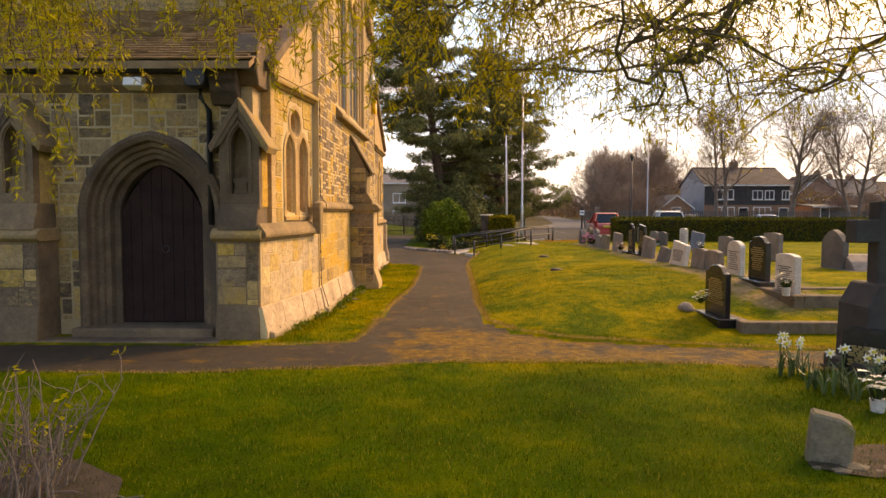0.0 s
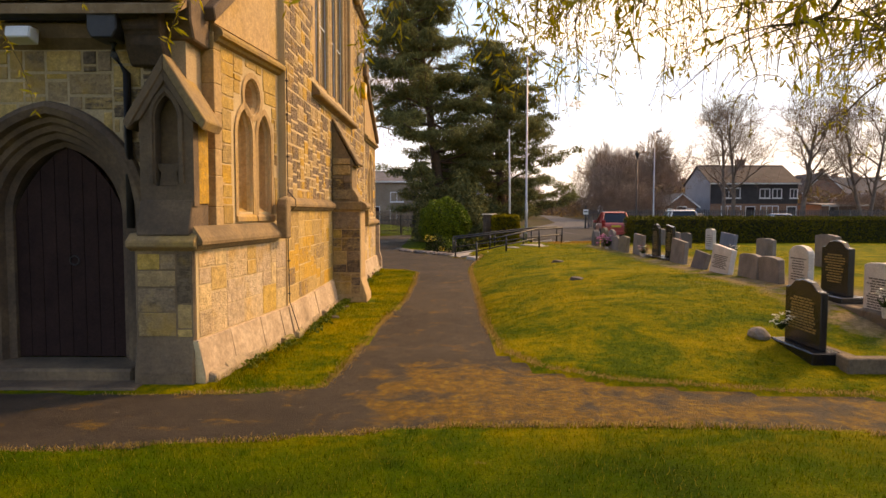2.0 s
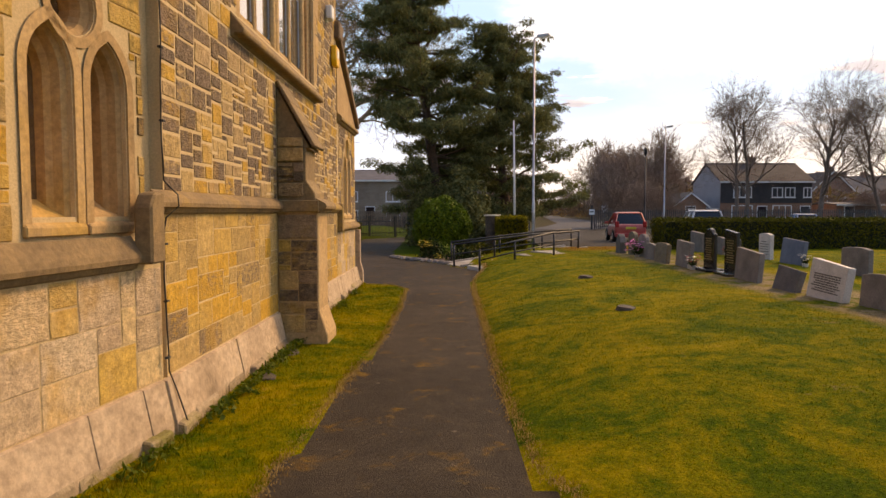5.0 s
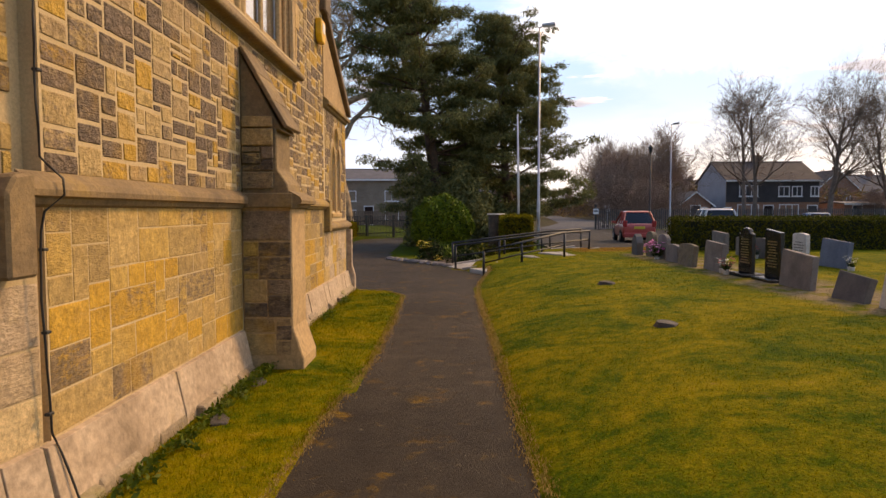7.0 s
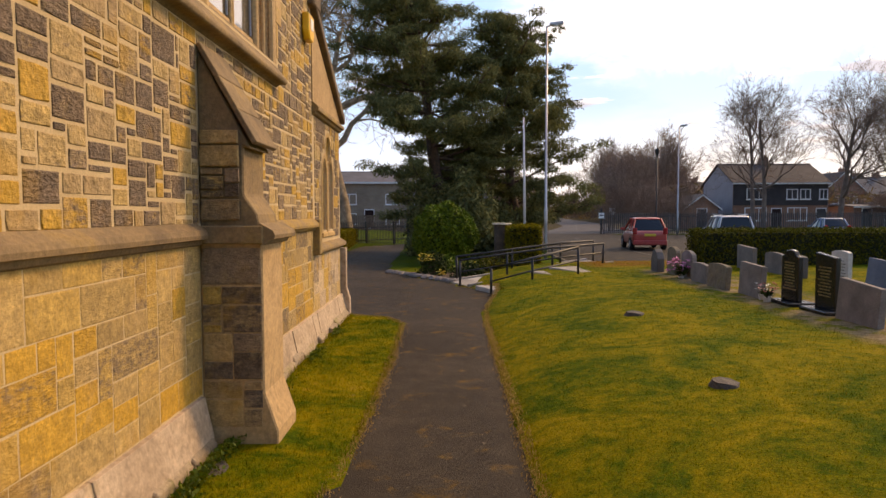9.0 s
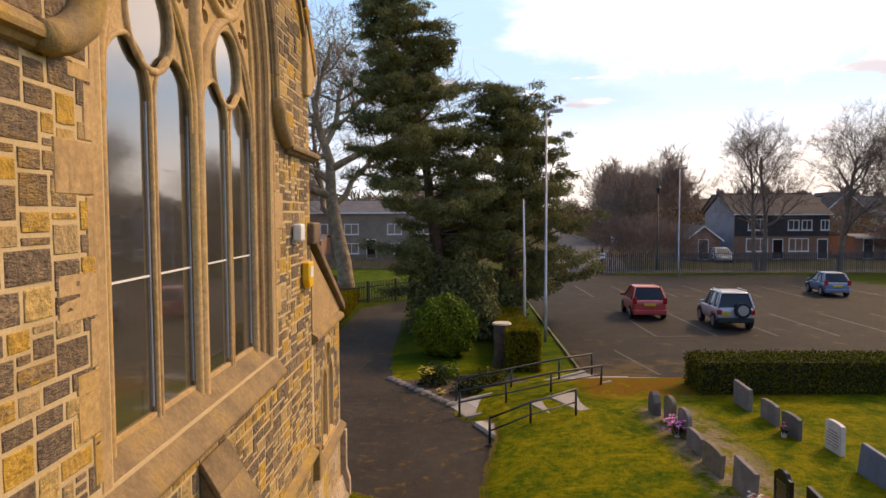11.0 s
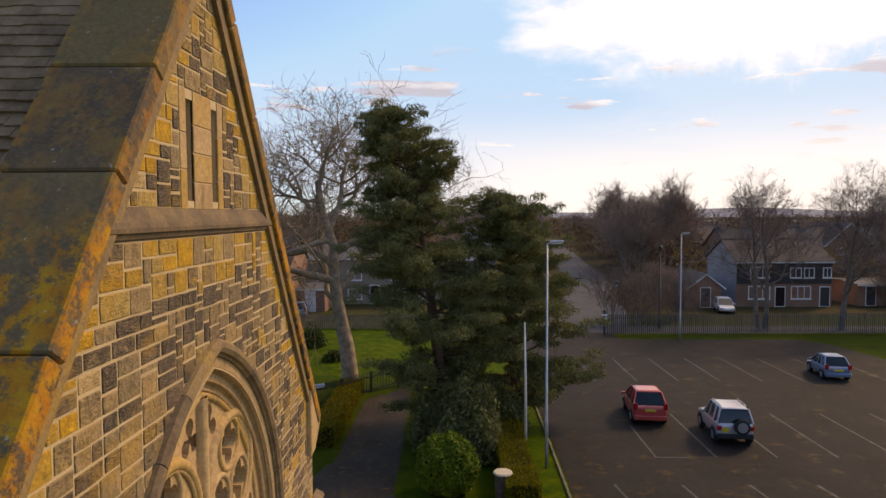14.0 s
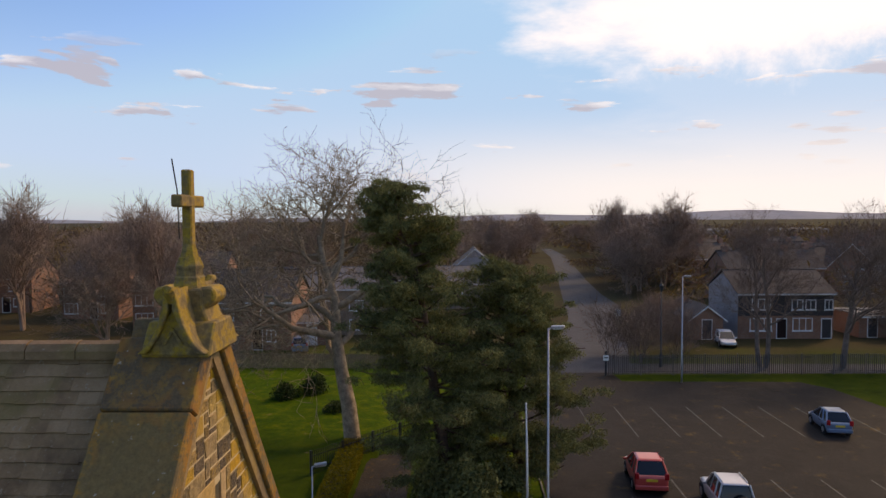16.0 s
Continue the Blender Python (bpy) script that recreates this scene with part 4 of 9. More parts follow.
def loft_arch(profile, spring, foot, mat, name, parent, y=AW, n=16):
    secs = [[(x, y + u, z) for u, z in arch(a, spring, rise, n, foot)] for a, rise, x in profile]
    return child(name, sweep(secs, mat, smooth=False), parent)


great = tagged(new("great_window"), "tall pointed church window with flowing stone tracery and dark glazing")
great.parent = church
# orders of the jamb: (half width, rise, x); each roll stands between two hollows
JAMB = ((1.84, 2.40, 0.004), (1.74, 2.29, 0.004), (1.72, 2.27, -0.012), (1.705, 2.255, -0.035), (1.715, 2.265, -0.05), (1.69, 2.24, -0.075), (1.665, 2.21, -0.08), (1.645, 2.19, -0.065),
        (1.625, 2.165, -0.07), (1.615, 2.155, -0.09), (1.622, 2.162, -0.105), (1.60, 2.135, -0.125), (1.575, 2.11, -0.125), (1.562, 2.095, -0.105), (1.545, 2.08, -0.11), (1.535, 2.075, -0.13), (1.54, 2.075, -0.30))
loft_arch([(a, rise, WX + dx) for a, rise, dx in JAMB], SPRING, 3.45, "ashlar", "jamb", great)
# hood mould with turned ends
hood = [[(x, AW + u, z) for u, z in arch(a, SPRING, rise, 18, SPRING - 0.12)] for a, rise, x in
        ((1.95, 2.54, WX), (1.945, 2.535, WX + 0.045), (1.915, 2.505, WX + 0.075), (1.87, 2.46, WX + 0.08), (1.83, 2.42, WX + 0.06), (1.82, 2.405, WX + 0.03), (1.80, 2.385, WX + 0.025), (1.795, 2.375, WX))]
hm = tagged(new("hood_mould"), "weathered brown hood mould")
hm.parent = great
nh = len(hood[0])
for k in range(0, nh - 1, 3):
    e = min(k + 3, nh - 1)
    if nh - 1 - e == 1:
        e = nh - 1
    if k >= nh - 2:
        break
    secs = []
    for sec in hood:
        run = [Vector(p) for p in sec[k:e + 1]]
        run[0] = run[0].lerp(run[1], 0.02)
        run[-1] = run[-1].lerp(run[-2], 0.02)
        secs.append([tuple(p) for p in run])
    child("voussoir", sweep(secs, "string_stone"), hm)
for s in (-1, 1):
    pts = [(1.88 * s, SPRING - 0.06), (1.90 * s, SPRING - 0.20), (1.98 * s, SPRING - 0.34), (2.12 * s, SPRING - 0.45), (2.26 * s, SPRING - 0.50), (2.36 * s, SPRING - 0.50)]
    bm = tube([(WX + 0.04, AW + u, z) for u, z in pts], [0.085, 0.10, 0.105, 0.10, 0.09, 0.08], 8)
    part("label_stop", bm, "string_stone", great, smooth=True)
    # smooth ashlar beside the lights
    r = random.Random(5 + s)
    z = 3.52
    while z < SPRING - 0.62:
        q = min(z + r.uniform(0.26, 0.42), SPRING - 0.55)
        e = r.choice((1.92, 2.06, 2.2))
        part("quoin", box(WX - 0.02, WX + 0.008, *sorted((AW + 1.84 * s, AW + e * s)), z + 0.004, q - 0.004, 0.006), "ashlar", great)
        z = q

lights = [(0.425, 0.325), (1.15, 0.325)]
HEAD = 5.84
trefoil = ((0, 0.315), (-0.265, -0.17), (0.265, -0.17))
CU, CZ = 0.68, 7.47
holes = []
for s in (-1, 1):
    for c, h in lights:
        holes.append([(u + s * c, z) for u, z in arch(h, HEAD, 0.38, 8, 3.62)])
    holes.append(circle(0.79 * s, 6.42, 0.335, 26))
    for du, dz in trefoil:
        holes.append(foiled(CU * s + du, CZ + dz, 0.225, 4, 40, math.pi / 2))
    holes.append(foiled(0.21 * s, 8.12, 0.185, 3, 30, math.pi / 2))
    holes.append(foiled(1.29 * s, 6.86, 0.165, 3, 30, math.pi / 2))
    holes.append(foiled(0.21 * s, 6.80, 0.15, 3, 30, math.pi / 2))
    # dark spandrels between the circles
    holes.append([(CU * s + 0.11 * math.cos(t) * 0.8, CZ - 0.47 + 0.045 * math.sin(t)) for t in np.linspace(0, 2 * math.pi, 12, endpoint=False)])
tracery = child("tracery", plate(arch(1.56, SPRING, 2.09, 16, 3.45), holes, 0.12, 0.02, "ashlar"), great, "buff stone bar tracery", facing_x(WX - 0.20, AW))
TF = WX - 0.20


def ring(loop, r, x, name="moulding", closed=True, parent=tracery, sides=6):
    """A round moulding along an outline on the tracery's face."""
    pts = [(u, z, x - TF) for u, z in loop]
    bm_ = bmesh.new()
    n = len(pts)
    rings = []
    for i in range(n):
        p0, p1 = Vector(pts[(i - 1) % n] if closed or i else pts[i]), Vector(pts[(i + 1) % n] if closed or i < n - 1 else pts[i])
        d = (p1 - p0).normalized()
        nrm = Vector((-d.y, d.x, 0))
        rings.append([bm_.verts.new(Vector(pts[i]) + r * math.cos(k) * nrm + Vector((0, 0, r * math.sin(k)))) for k in np.linspace(0, math.pi, sides)])
    for i in range(n if closed else n - 1):
        a, b = rings[i], rings[(i + 1) % n]
        for k in range(sides - 1):
            bm_.faces.new((a[k], a[k + 1], b[k + 1], b[k]))
    return part(name, bm_, "ashlar", parent, smooth=True)


front = TF + 0.058
for s in (-1, 1):
    ring(circle(CU * s, CZ, 0.585, 40), 0.055, front, "circle_moulding")
    ring(circle(CU * s, CZ, 0.535, 40), 0.022, front + 0.01, "circle_moulding")
    for du, dz in trefoil:
        ring(circle(CU * s + du, CZ + dz, 0.25, 26), 0.03, front, "circle_moulding")
    ring(circle(0.79 * s, 6.42, 0.36, 30), 0.03, front, "circle_moulding")
    ring([(u + s * 0.79, z) for u, z in arch(0.72, 5.86, 1.02, 14, 3.5)], 0.05, front, "arch_moulding", False)
    ring([(u + s * 0.79, z) for u, z in arch(0.665, 5.86, 0.955, 14, 5.7)], 0.02, front + 0.012, "arch_moulding", False)
    for c, h in lights:
        ring([(u + s * c, z) for u, z in arch(h + 0.012, HEAD, 0.395, 10, 3.5)], 0.022, front, "arch_moulding", False)
ring([(0.0, 3.5), (0.0, 4.5), (0.0, 5.5), (0.0, 6.5), (0.0, 7.5), (0.0, 8.42)], 0.075, front, "mullion", False)
ring(arch(1.53, SPRING, 2.04, 16, 3.5), 0.035, front, "arch_moulding", False)
child("glass", finish(prism(arch(1.57, SPRING, 2.08, 10, 3.45), "x", WX - 0.262, WX - 0.252), "window_glass"), great, "dark protective glazing", Matrix.Translation((0, AW, 0)))
# protective sheets stand close behind the face of the stone
for s in (-1, 1):
    panes = [[(u + s * c, z) for u, z in arch(h + 0.004, HEAD, 0.385, 8, 3.50)] for c, h in lights] + [circle(0.79 * s, 6.42, 0.338, 26)]
    for pane in panes:
        child("pane", finish(prism(pane, "x", WX - 0.172, WX - 0.166), "window_glass"), great, "", Matrix.Translation((0, AW, 0)))
    for c, h in lights:
        part("glazing_bar", box(WX - 0.166, WX - 0.161, AW + s * c - h, AW + s * c + h, 4.60, 4.615), "white_plastic", great)
    for c, h in lights[::-1]:
        # thin bright edge of the outer glazing, standing clear of the stone
        part("glazing_edge", tube([(WX - 0.160, AW + s * c + (h - 0.012) * e, z) for e, z in ((1, 3.66), (1, HEAD))], 0.006, 4), "white_plastic", great)
# sill
part("sill", prism([(WX - 0.34, 3.64), (WX - 0.15, 3.60), (WX + 0.02, 3.405), (WX + 0.125, 3.275), (WX + 0.128, 3.245), (WX + 0.11, 3.222), (WX + 0.035, 3.222), (WX, 3.19), (WX - 0.34, 3.19)], "y", 11.5, 15.36, 0.01), "string_stone", great, "worn sloping sandstone sill")
# near-black block closes each slit, painted in place of its shaded depth
for u in SLITS:
    part("slit_window", box(WX - 0.4, WX - 0.10, AX + u - 0.075, AX + u + 0.075, 10.08, 10.91), "lead_dark", church)
for u0, u1, cuts in ((-0.55, -0.43, (10.03, 10.34, 10.62, 10.97)), (-0.29, 0.09, (10.03, 10.25, 10.48, 10.70, 10.97)), (0.23, 0.35, (10.03, 10.28, 10.66, 10.97))):
    for z0, z1 in zip(cuts, cuts[1:]):
        part("slit_jamb", box(WX - 0.02, WX + 0.008, AX + u0, AX + u1, z0 + 0.004, z1 - 0.004, 0.005), "ashlar", church)

# gable copings and dark verge
apex, slope = Vector((AX, 12.52)), 1.375
for s in (-1, 1):
    foot = Vector((AX + s * 3.98, 12.52 - 3.98 * slope))
    n_ = 7
    r = random.Random(9)
    cuts = [0.05] + sorted(k / n_ + r.uniform(-0.02, 0.02) for k in range(1, n_)) + [1]
    for a, b in zip(cuts, cuts[1:]):
        p, q = apex.lerp(foot, a), apex.lerp(foot, b)
        d = (q - p).normalized()
        nn = Vector((-d.y, d.x)) if s < 0 else Vector((d.y, -d.x))
        if nn.y < 0:
            nn = -nn
        p, q = p + d * 0.006, q - d * 0.006
        lo = 0.16
        inner_ = p - nn * lo
        if a == 0:
            p, inner_ = Vector((AX + s * 0.002, apex.y)), Vector((AX + s * 0.002, apex.y - lo / nn.y))
        outline = [inner_, q - nn * lo, q, p]
        part("coping_stone", prism([(o.x, o.y) for o in outline], "x", WX - 0.62, WX + 0.09, 0.014), "coping", church)
    # moulding under the coping
    d = (foot - apex).normalized()
    nn = Vector((d.y, -d.x)) if s > 0 else Vector((-d.y, d.x))
    if nn.y < 0:
        nn = -nn
    a0, b0 = Vector((AX + s * 0.002, apex.y - 0.168 / nn.y)), foot - nn * 0.168
    a1 = Vector((AX + s * 0.002, apex.y - 0.29 / nn.y))
    part("verge_moulding", prism([(a0.x, a0.y), (b0.x, b0.y), ((b0 - nn * 0.09).x, (b0 - nn * 0.09).y), (a1.x, a1.y)], "x", WX - 0.1, WX + 0.05), "string_stone", church)
    kz = foot.y
    part("kneeler", prism([(AX + s * 3.4, kz - 0.42), (AX + s * 3.62, kz - 0.40), (AX + s * 4.02, kz - 0.08), (AX + s * 3.98, kz + 0.02), (AX + s * 3.4, kz + 0.6)], "x", WX - 0.62, WX + 0.07, 0.015), "ashlar", church)

# saddle stone, crockets and cross on the apex
FX, FZ = -2.125, 0.12
part("apex_stone", prism([(AX - 0.27, 11.93), (AX + 0.27, 11.93), (AX + 0.04, 12.36), (AX - 0.04, 12.36)], "x", WX - 0.58, WX + 0.035, 0.01), "coping", church)
fin = child("saddle_stone", finish(prism([(AX - 0.34, 11.98), (AX + 0.34, 11.98), (AX + 0.25, 12.14), (AX + 0.18, 12.24), (AX - 0.18, 12.24), (AX - 0.25, 12.14)], "x", FX - 0.275, FX + 0.275, 0.015), "carved"), church, "lichened carved saddle stone carrying a cross", pose(0, 0, FZ))
part("shoulder", prism([(FX - 0.27, 12.10), (FX + 0.27, 12.10), (FX + 0.20, 12.24), (FX + 0.155, 12.36), (FX + 0.15, 12.50), (FX - 0.15, 12.50), (FX - 0.155, 12.36), (FX - 0.20, 12.24)], "y", AX - 0.15, AX + 0.15, 0.015), "carved", fin)
ogee = [(0.27, 12.02), (0.215, 12.06), (0.15, 12.145), (0.10, 12.25), (0.07, 12.36), (0.05, 12.46), (0.03, 12.53)]
hollow = [(0.205, 12.02), (0.155, 12.075), (0.095, 12.165), (0.05, 12.27), (0.012, 12.37)]
outer = [(FX + u, z) for u, z in ogee] + [(FX - u, z) for u, z in ogee[::-1]]
inner = [(FX + u, z) for u, z in hollow] + [(FX - u, z) for u, z in hollow[::-1]]
part("gablet", prism([(FX - 0.20, 12.0), (FX + 0.20, 12.0), (FX + 0.06, 12.26), (FX, 12.36), (FX - 0.06, 12.26)], "y", AX - 0.35, AX + 0.35, 0.006), "carved", fin)
for s in (-1, 1):
    # ogee ribs with an inverted chevron sunk between them
    rib_ = [(FX + s * u, z) for u, z in ogee] + [(FX + s * u, z) for u, z in hollow[::-1]]
    part("ogee_rib", prism(rib_, "y", AX - 0.40, AX + 0.40, 0.007), "carved", fin)
    part("chevron", prism([(FX, 12.225), (FX, 12.18), (FX + s * 0.055, 12.09), (FX + s * 0.085, 12.09)], "y", AX - 0.368, AX + 0.368, 0.004), "carved", fin)
    # blocky crocket on each face of the wall
    part("crocket", prism([(FX + s * 0.12, 12.30), (FX + s * 0.215, 12.37), (FX + s * 0.25, 12.40), (FX + s * 0.26, 12.45), (FX + s * 0.24, 12.50), (FX + s * 0.20, 12.515), (FX + s * 0.12, 12.51)], "y", AX - 0.13, AX + 0.13, 0.018), "carved", fin)
    # curled leaf at the head of each gablet
    pts = [(FX, AX + s * 0.36, 12.42), (FX, AX + s * 0.385, 12.48), (FX + 0.005, AX + s * 0.42, 12.53), (FX + 0.01, AX + s * 0.455, 12.53), (FX + 0.012, AX + s * 0.46, 12.50)]
    part("leaf_curl", tube(pts, [0.035, 0.042, 0.046, 0.040, 0.02], 7), "carved", fin)
cross = child("cross_base", finish(tube([(FX, AX, 12.44), (FX, AX, 12.50), (FX, AX, 12.56), (FX, AX, 12.585), (FX, AX, 12.60), (FX, AX, 12.66)], [0.165, 0.145, 0.125, 0.125, 0.112, 0.108], 8), "carved"), church, "stepped octagonal base of the gable cross", pose(0, 0, FZ))
part("base_step", tube([(FX, AX, 12.655), (FX, AX, 12.68), (FX, AX, 12.72), (FX, AX, 12.75)], [0.116, 0.116, 0.098, 0.09], 8), "carved", cross)
part("base_step", tube([(FX, AX, 12.745), (FX, AX, 12.80), (FX, AX, 12.86)], [0.078, 0.066, 0.05], 8), "carved", cross)
bm = box(FX - 0.04, FX + 0.04, AX - 0.045, AX + 0.045, 12.84, 13.47, 0.012)
part("cross_shaft", bm, "carved", cross)
part("cross_arm", box(FX - 0.043, FX + 0.043, AX - 0.24, AX + 0.24, 13.16, 13.26, 0.012), "carved", cross)
part("lightning_rod", tube([(FX - 0.09, AX + 0.02, 12.9), (FX - 0.09, AX, 13.3), (FX - 0.12, AX - 0.02, 13.56)], 0.006, 5), "cable_black", cross)


# ---- roofs ----
def tiled_slope(origin, along, down, n_along, n_down, gauge, wide, parent, chosen=0, thick=0.022, seed=1):
    """Plain tiles laid in broken courses from the eaves line up: origin at the ridge end, down the slope."""
    r = random.Random(seed)
    o, a, d = Vector(origin), Vector(along).normalized(), Vector(down).normalized()
    nn = a.cross(d).normalized()
    if nn.z < 0:
        nn = -nn
    unit = mesh_of("tile", [(-0.497, 0, 0), (0.497, 0, 0), (0.497, 1, 0), (-0.497, 1, 0), (-0.497, 1, -1), (0.497, 1, -1), (-0.497, 0, -1), (0.497, 0, -1)],
                   [(0, 1, 2, 3), (3, 2, 5, 4), (0, 3, 4, 6), (1, 7, 5, 2)], "roof_tile")
    verts, faces, count = [], [], 0
    for j in range(n_down):
        for i in range(n_along + 1):
            x = (i + (0.5 if j % 2 else 0.0)) * wide
            lift = 0.026 + r.uniform(-0.004, 0.006)
            p = o + a * x + d * (j * gauge) + nn * 0.004
            q0, q1 = p, p + d * (gauge * 1.15 + r.uniform(-0.008, 0.010)) + nn * lift
            dy = (q1 - q0)
            m = Matrix(((*[a[k] * wide for k in range(3)], 0), (*dy, 0), (*(nn * thick), 0), (*q0, 1))).transposed()
            if count < chosen and i < 22:
                child("roof_tile", unit, parent, "", m)
                count += 1
            else:
                b = len(verts)
                verts += [m @ v.co for v in unit.vertices]
                faces += [tuple(k + b for k in f.vertices) for f in unit.polygons]
    tagged(child("roof_tiling", mesh_of("roof_tiling", verts, faces, "roof_tile"), parent), kind="stuff")


deck = [(AX - 3.95, 6.53), (AX, 12.08), (AX + 3.95, 6.53), (AX + 3.95, 6.43), (AX, 11.96), (AX - 3.95, 6.43)]
roof = child("roof_nave", finish(prism(deck, "x", -24.4, -2.55), "roof_tile"), church, "steep plain-tiled nave roof with lichen")
dn = Vector((0, -3.95, -5.55)).normalized()
tiled_slope((-2.62, AX, 12.10), (-1, 0, 0), dn, 60, 58, 0.115, 0.165, roof, 280, seed=4)
tiled_slope((-2.62, AX, 12.10), (-1, 0, 0), Vector((0, 3.95, -5.55)), 10, 12, 0.115, 0.165, roof, 0, seed=5)
for k in range(22):
    r_ = 0.11
    x0 = -2.64 - k * 0.42
    bm = bmesh.new()
    a0 = [bm.verts.new((x0, AX + r_ * math.cos(t), 12.07 + 0.11 * math.sin(t))) for t in np.linspace(-0.3, math.pi + 0.3, 7)]
    a1 = [bm.verts.new((x0 - 0.41, AX + r_ * math.cos(t), 12.065 + 0.11 * math.sin(t))) for t in np.linspace(-0.3, math.pi + 0.3, 7)]
    for p in range(6):
        bm.faces.new((a0[p], a0[p + 1], a1[p + 1], a1[p]))
    bm.faces.new(a0)
    part("ridge_tile", bm, "roof_tile", roof)

# ---- aisles ----


LANCETS = (-0.25, 0.25)


def aisle(y0, y1, mirror):
    """The low end wall of an aisle with two lancets and a round light under a sloping parapet."""
    s = -1 if mirror else 1
    wx = WX if mirror else WX - 0.09        # the near end stands back above its string
    cy = 9.31 if not mirror else 18.30
    uo = cy
    near, far = (y0, y1) if not mirror else (y1, y0)
    outline = [(near - uo, -0.3), (far - uo, -0.3), (far - uo, 4.55), (near - uo, 3.35)]
    if mirror:
        outline = outline[::-1]
    hs = [[(u + c * s, z) for u, z in arch(0.17, 2.36, 0.28, 8, 1.55)] for c in LANCETS] + [circle(-0.05 * s, 2.80, 0.19, 18)]
    zone = [[(u + c * s, z) for u, z in arch(0.29, 2.36, 0.42, 8, 1.4)] for c in LANCETS] + [circle(-0.05 * s, 2.80, 0.30, 14)]
    wall = child("wall_aisle", plate(outline, hs, 0.5, 0.0, "mortar"), church, "end wall of the aisle with paired lancets", facing_x(wx - 0.25, uo))
    lo, hi = min(near, far), max(near, far)
    fr = facing_x(wx, uo)
    fr_low = facing_x(WX, uo)
    st = fitted(courses(lo - uo + 0.12, hi - uo - 0.08, 1.42, 3.18, 31 + s, 0.068, 0.012), zone)
    lay(st, "stone_upper" if mirror else "stone_lower", fr, wall, 0.009, (lambda u, z: True) if not mirror else None, limit=80)
    st = courses((lo if mirror else 7.86) - uo + 0.02, hi - uo - 0.05, 0.41, 1.20, 33 + s, 0.078, 0.009, BIG)
    lay(st, "stone_pale", fr_low, wall, 0.003, (lambda u, z: True) if not mirror else None, limit=60)
    win = tagged(new("aisle_window"), "pair of narrow lancets below a round light")
    win.parent = church
    for c in LANCETS:
        y = uo + c * s
        secs = [[(x, y + u, z) for u, z in arch(a, 2.36, rise, 8, 1.5)] for a, rise, x in ((0.245, 0.36, wx + 0.012), (0.18, 0.29, wx + 0.012), (0.17, 0.28, wx - 0.03), (0.14, 0.25, wx - 0.05), (0.125, 0.235, wx - 0.10), (0.10, 0.20, wx - 0.13), (0.10, 0.20, wx - 0.25))]
        child("lancet_surround", sweep(secs, "ashlar"), win)
        child("glass", finish(prism([(y + u, z) for u, z in arch(0.16, 2.36, 0.27, 8, 1.5)], "x", wx - 0.20, wx - 0.19), "window_glass"), win)
        part("sill", prism([(wx - 0.2, 1.66), (wx + 0.03, 1.50), (wx + 0.03, 1.44), (wx - 0.2, 1.44)], "y", y - 0.24, y + 0.24, 0.008), "ashlar", win)
    yy = uo - 0.05 * s
    secs = [[(x, yy + rr * math.cos(t), 2.80 + rr * math.sin(t)) for t in np.linspace(0, 2 * math.pi, 21)] for rr, x in ((0.26, wx + 0.012), (0.20, wx + 0.012), (0.185, wx - 0.03), (0.15, wx - 0.06), (0.13, wx - 0.12), (0.13, wx - 0.25))]
    child("oculus_surround", sweep(secs, "ashlar"), win)
    child("glass", finish(prism([(yy + u, z + 2.8) for u, z in circle(0, 0, 0.19, 16)], "x", wx - 0.20, wx - 0.19), "window_glass"), win)
    string_course(lo - 0.007, hi + 0.007, 3.28, x=wx, proj=0.10)
    # smooth parapet and sloping coping
    e0, e1 = (near, 3.38), (far, 4.58)
    part("parapet", prism([(near, 3.36), (far, 3.36), (far, 4.5), (near, 3.40)], "x", wx - 0.35, wx + 0.015), "ashlar", church)
    cp = [(near - 0.12 * (1 if not mirror else -1), 3.34), (far, 4.62), (far, 4.74), (near - 0.16 * (1 if not mirror else -1), 3.46)]
    part("coping_stone", prism(cp, "x", wx - 0.42, wx + 0.09, 0.012), "ashlar_dark", church)
    return wall


# the near aisle end, a little askew to the nave front
before = set(church.children)
aisle(8.42, 10.0, False)
part("apron", box(WX - 0.3, WX - 0.002, 7.84, 9.95, -0.3, 1.25), "mortar", church)
string_course(7.80, 9.62, 1.30, h=0.20)
plinth(7.80, 9.9, seed=4)
footing(7.85, 9.8, 1)
zq, r = 1.30, random.Random(12)
while zq < 3.2:
    q = min(zq + r.uniform(0.24, 0.36), 3.28)
    part("quoin", box(WX - 0.5, WX - 0.084, 8.40, 8.40 + r.choice((0.14, 0.20, 0.27)), zq + 0.003, q - 0.003, 0.006), "ashlar", church)
    zq = q
SKEW = Matrix.Translation((WX, 10.0, 0)) @ Matrix.Rotation(radians(-7.5), 4, "Z") @ Matrix.Translation((-WX, -10.0, 0))
for ob in set(church.children) - before:
    ob.matrix_basis = SKEW @ ob.matrix_basis
aisle(17.2, 19.42, True)
string_course(17.2, 19.5, 1.30, proj=0.1)
plinth(17.2, 19.5, seed=6)
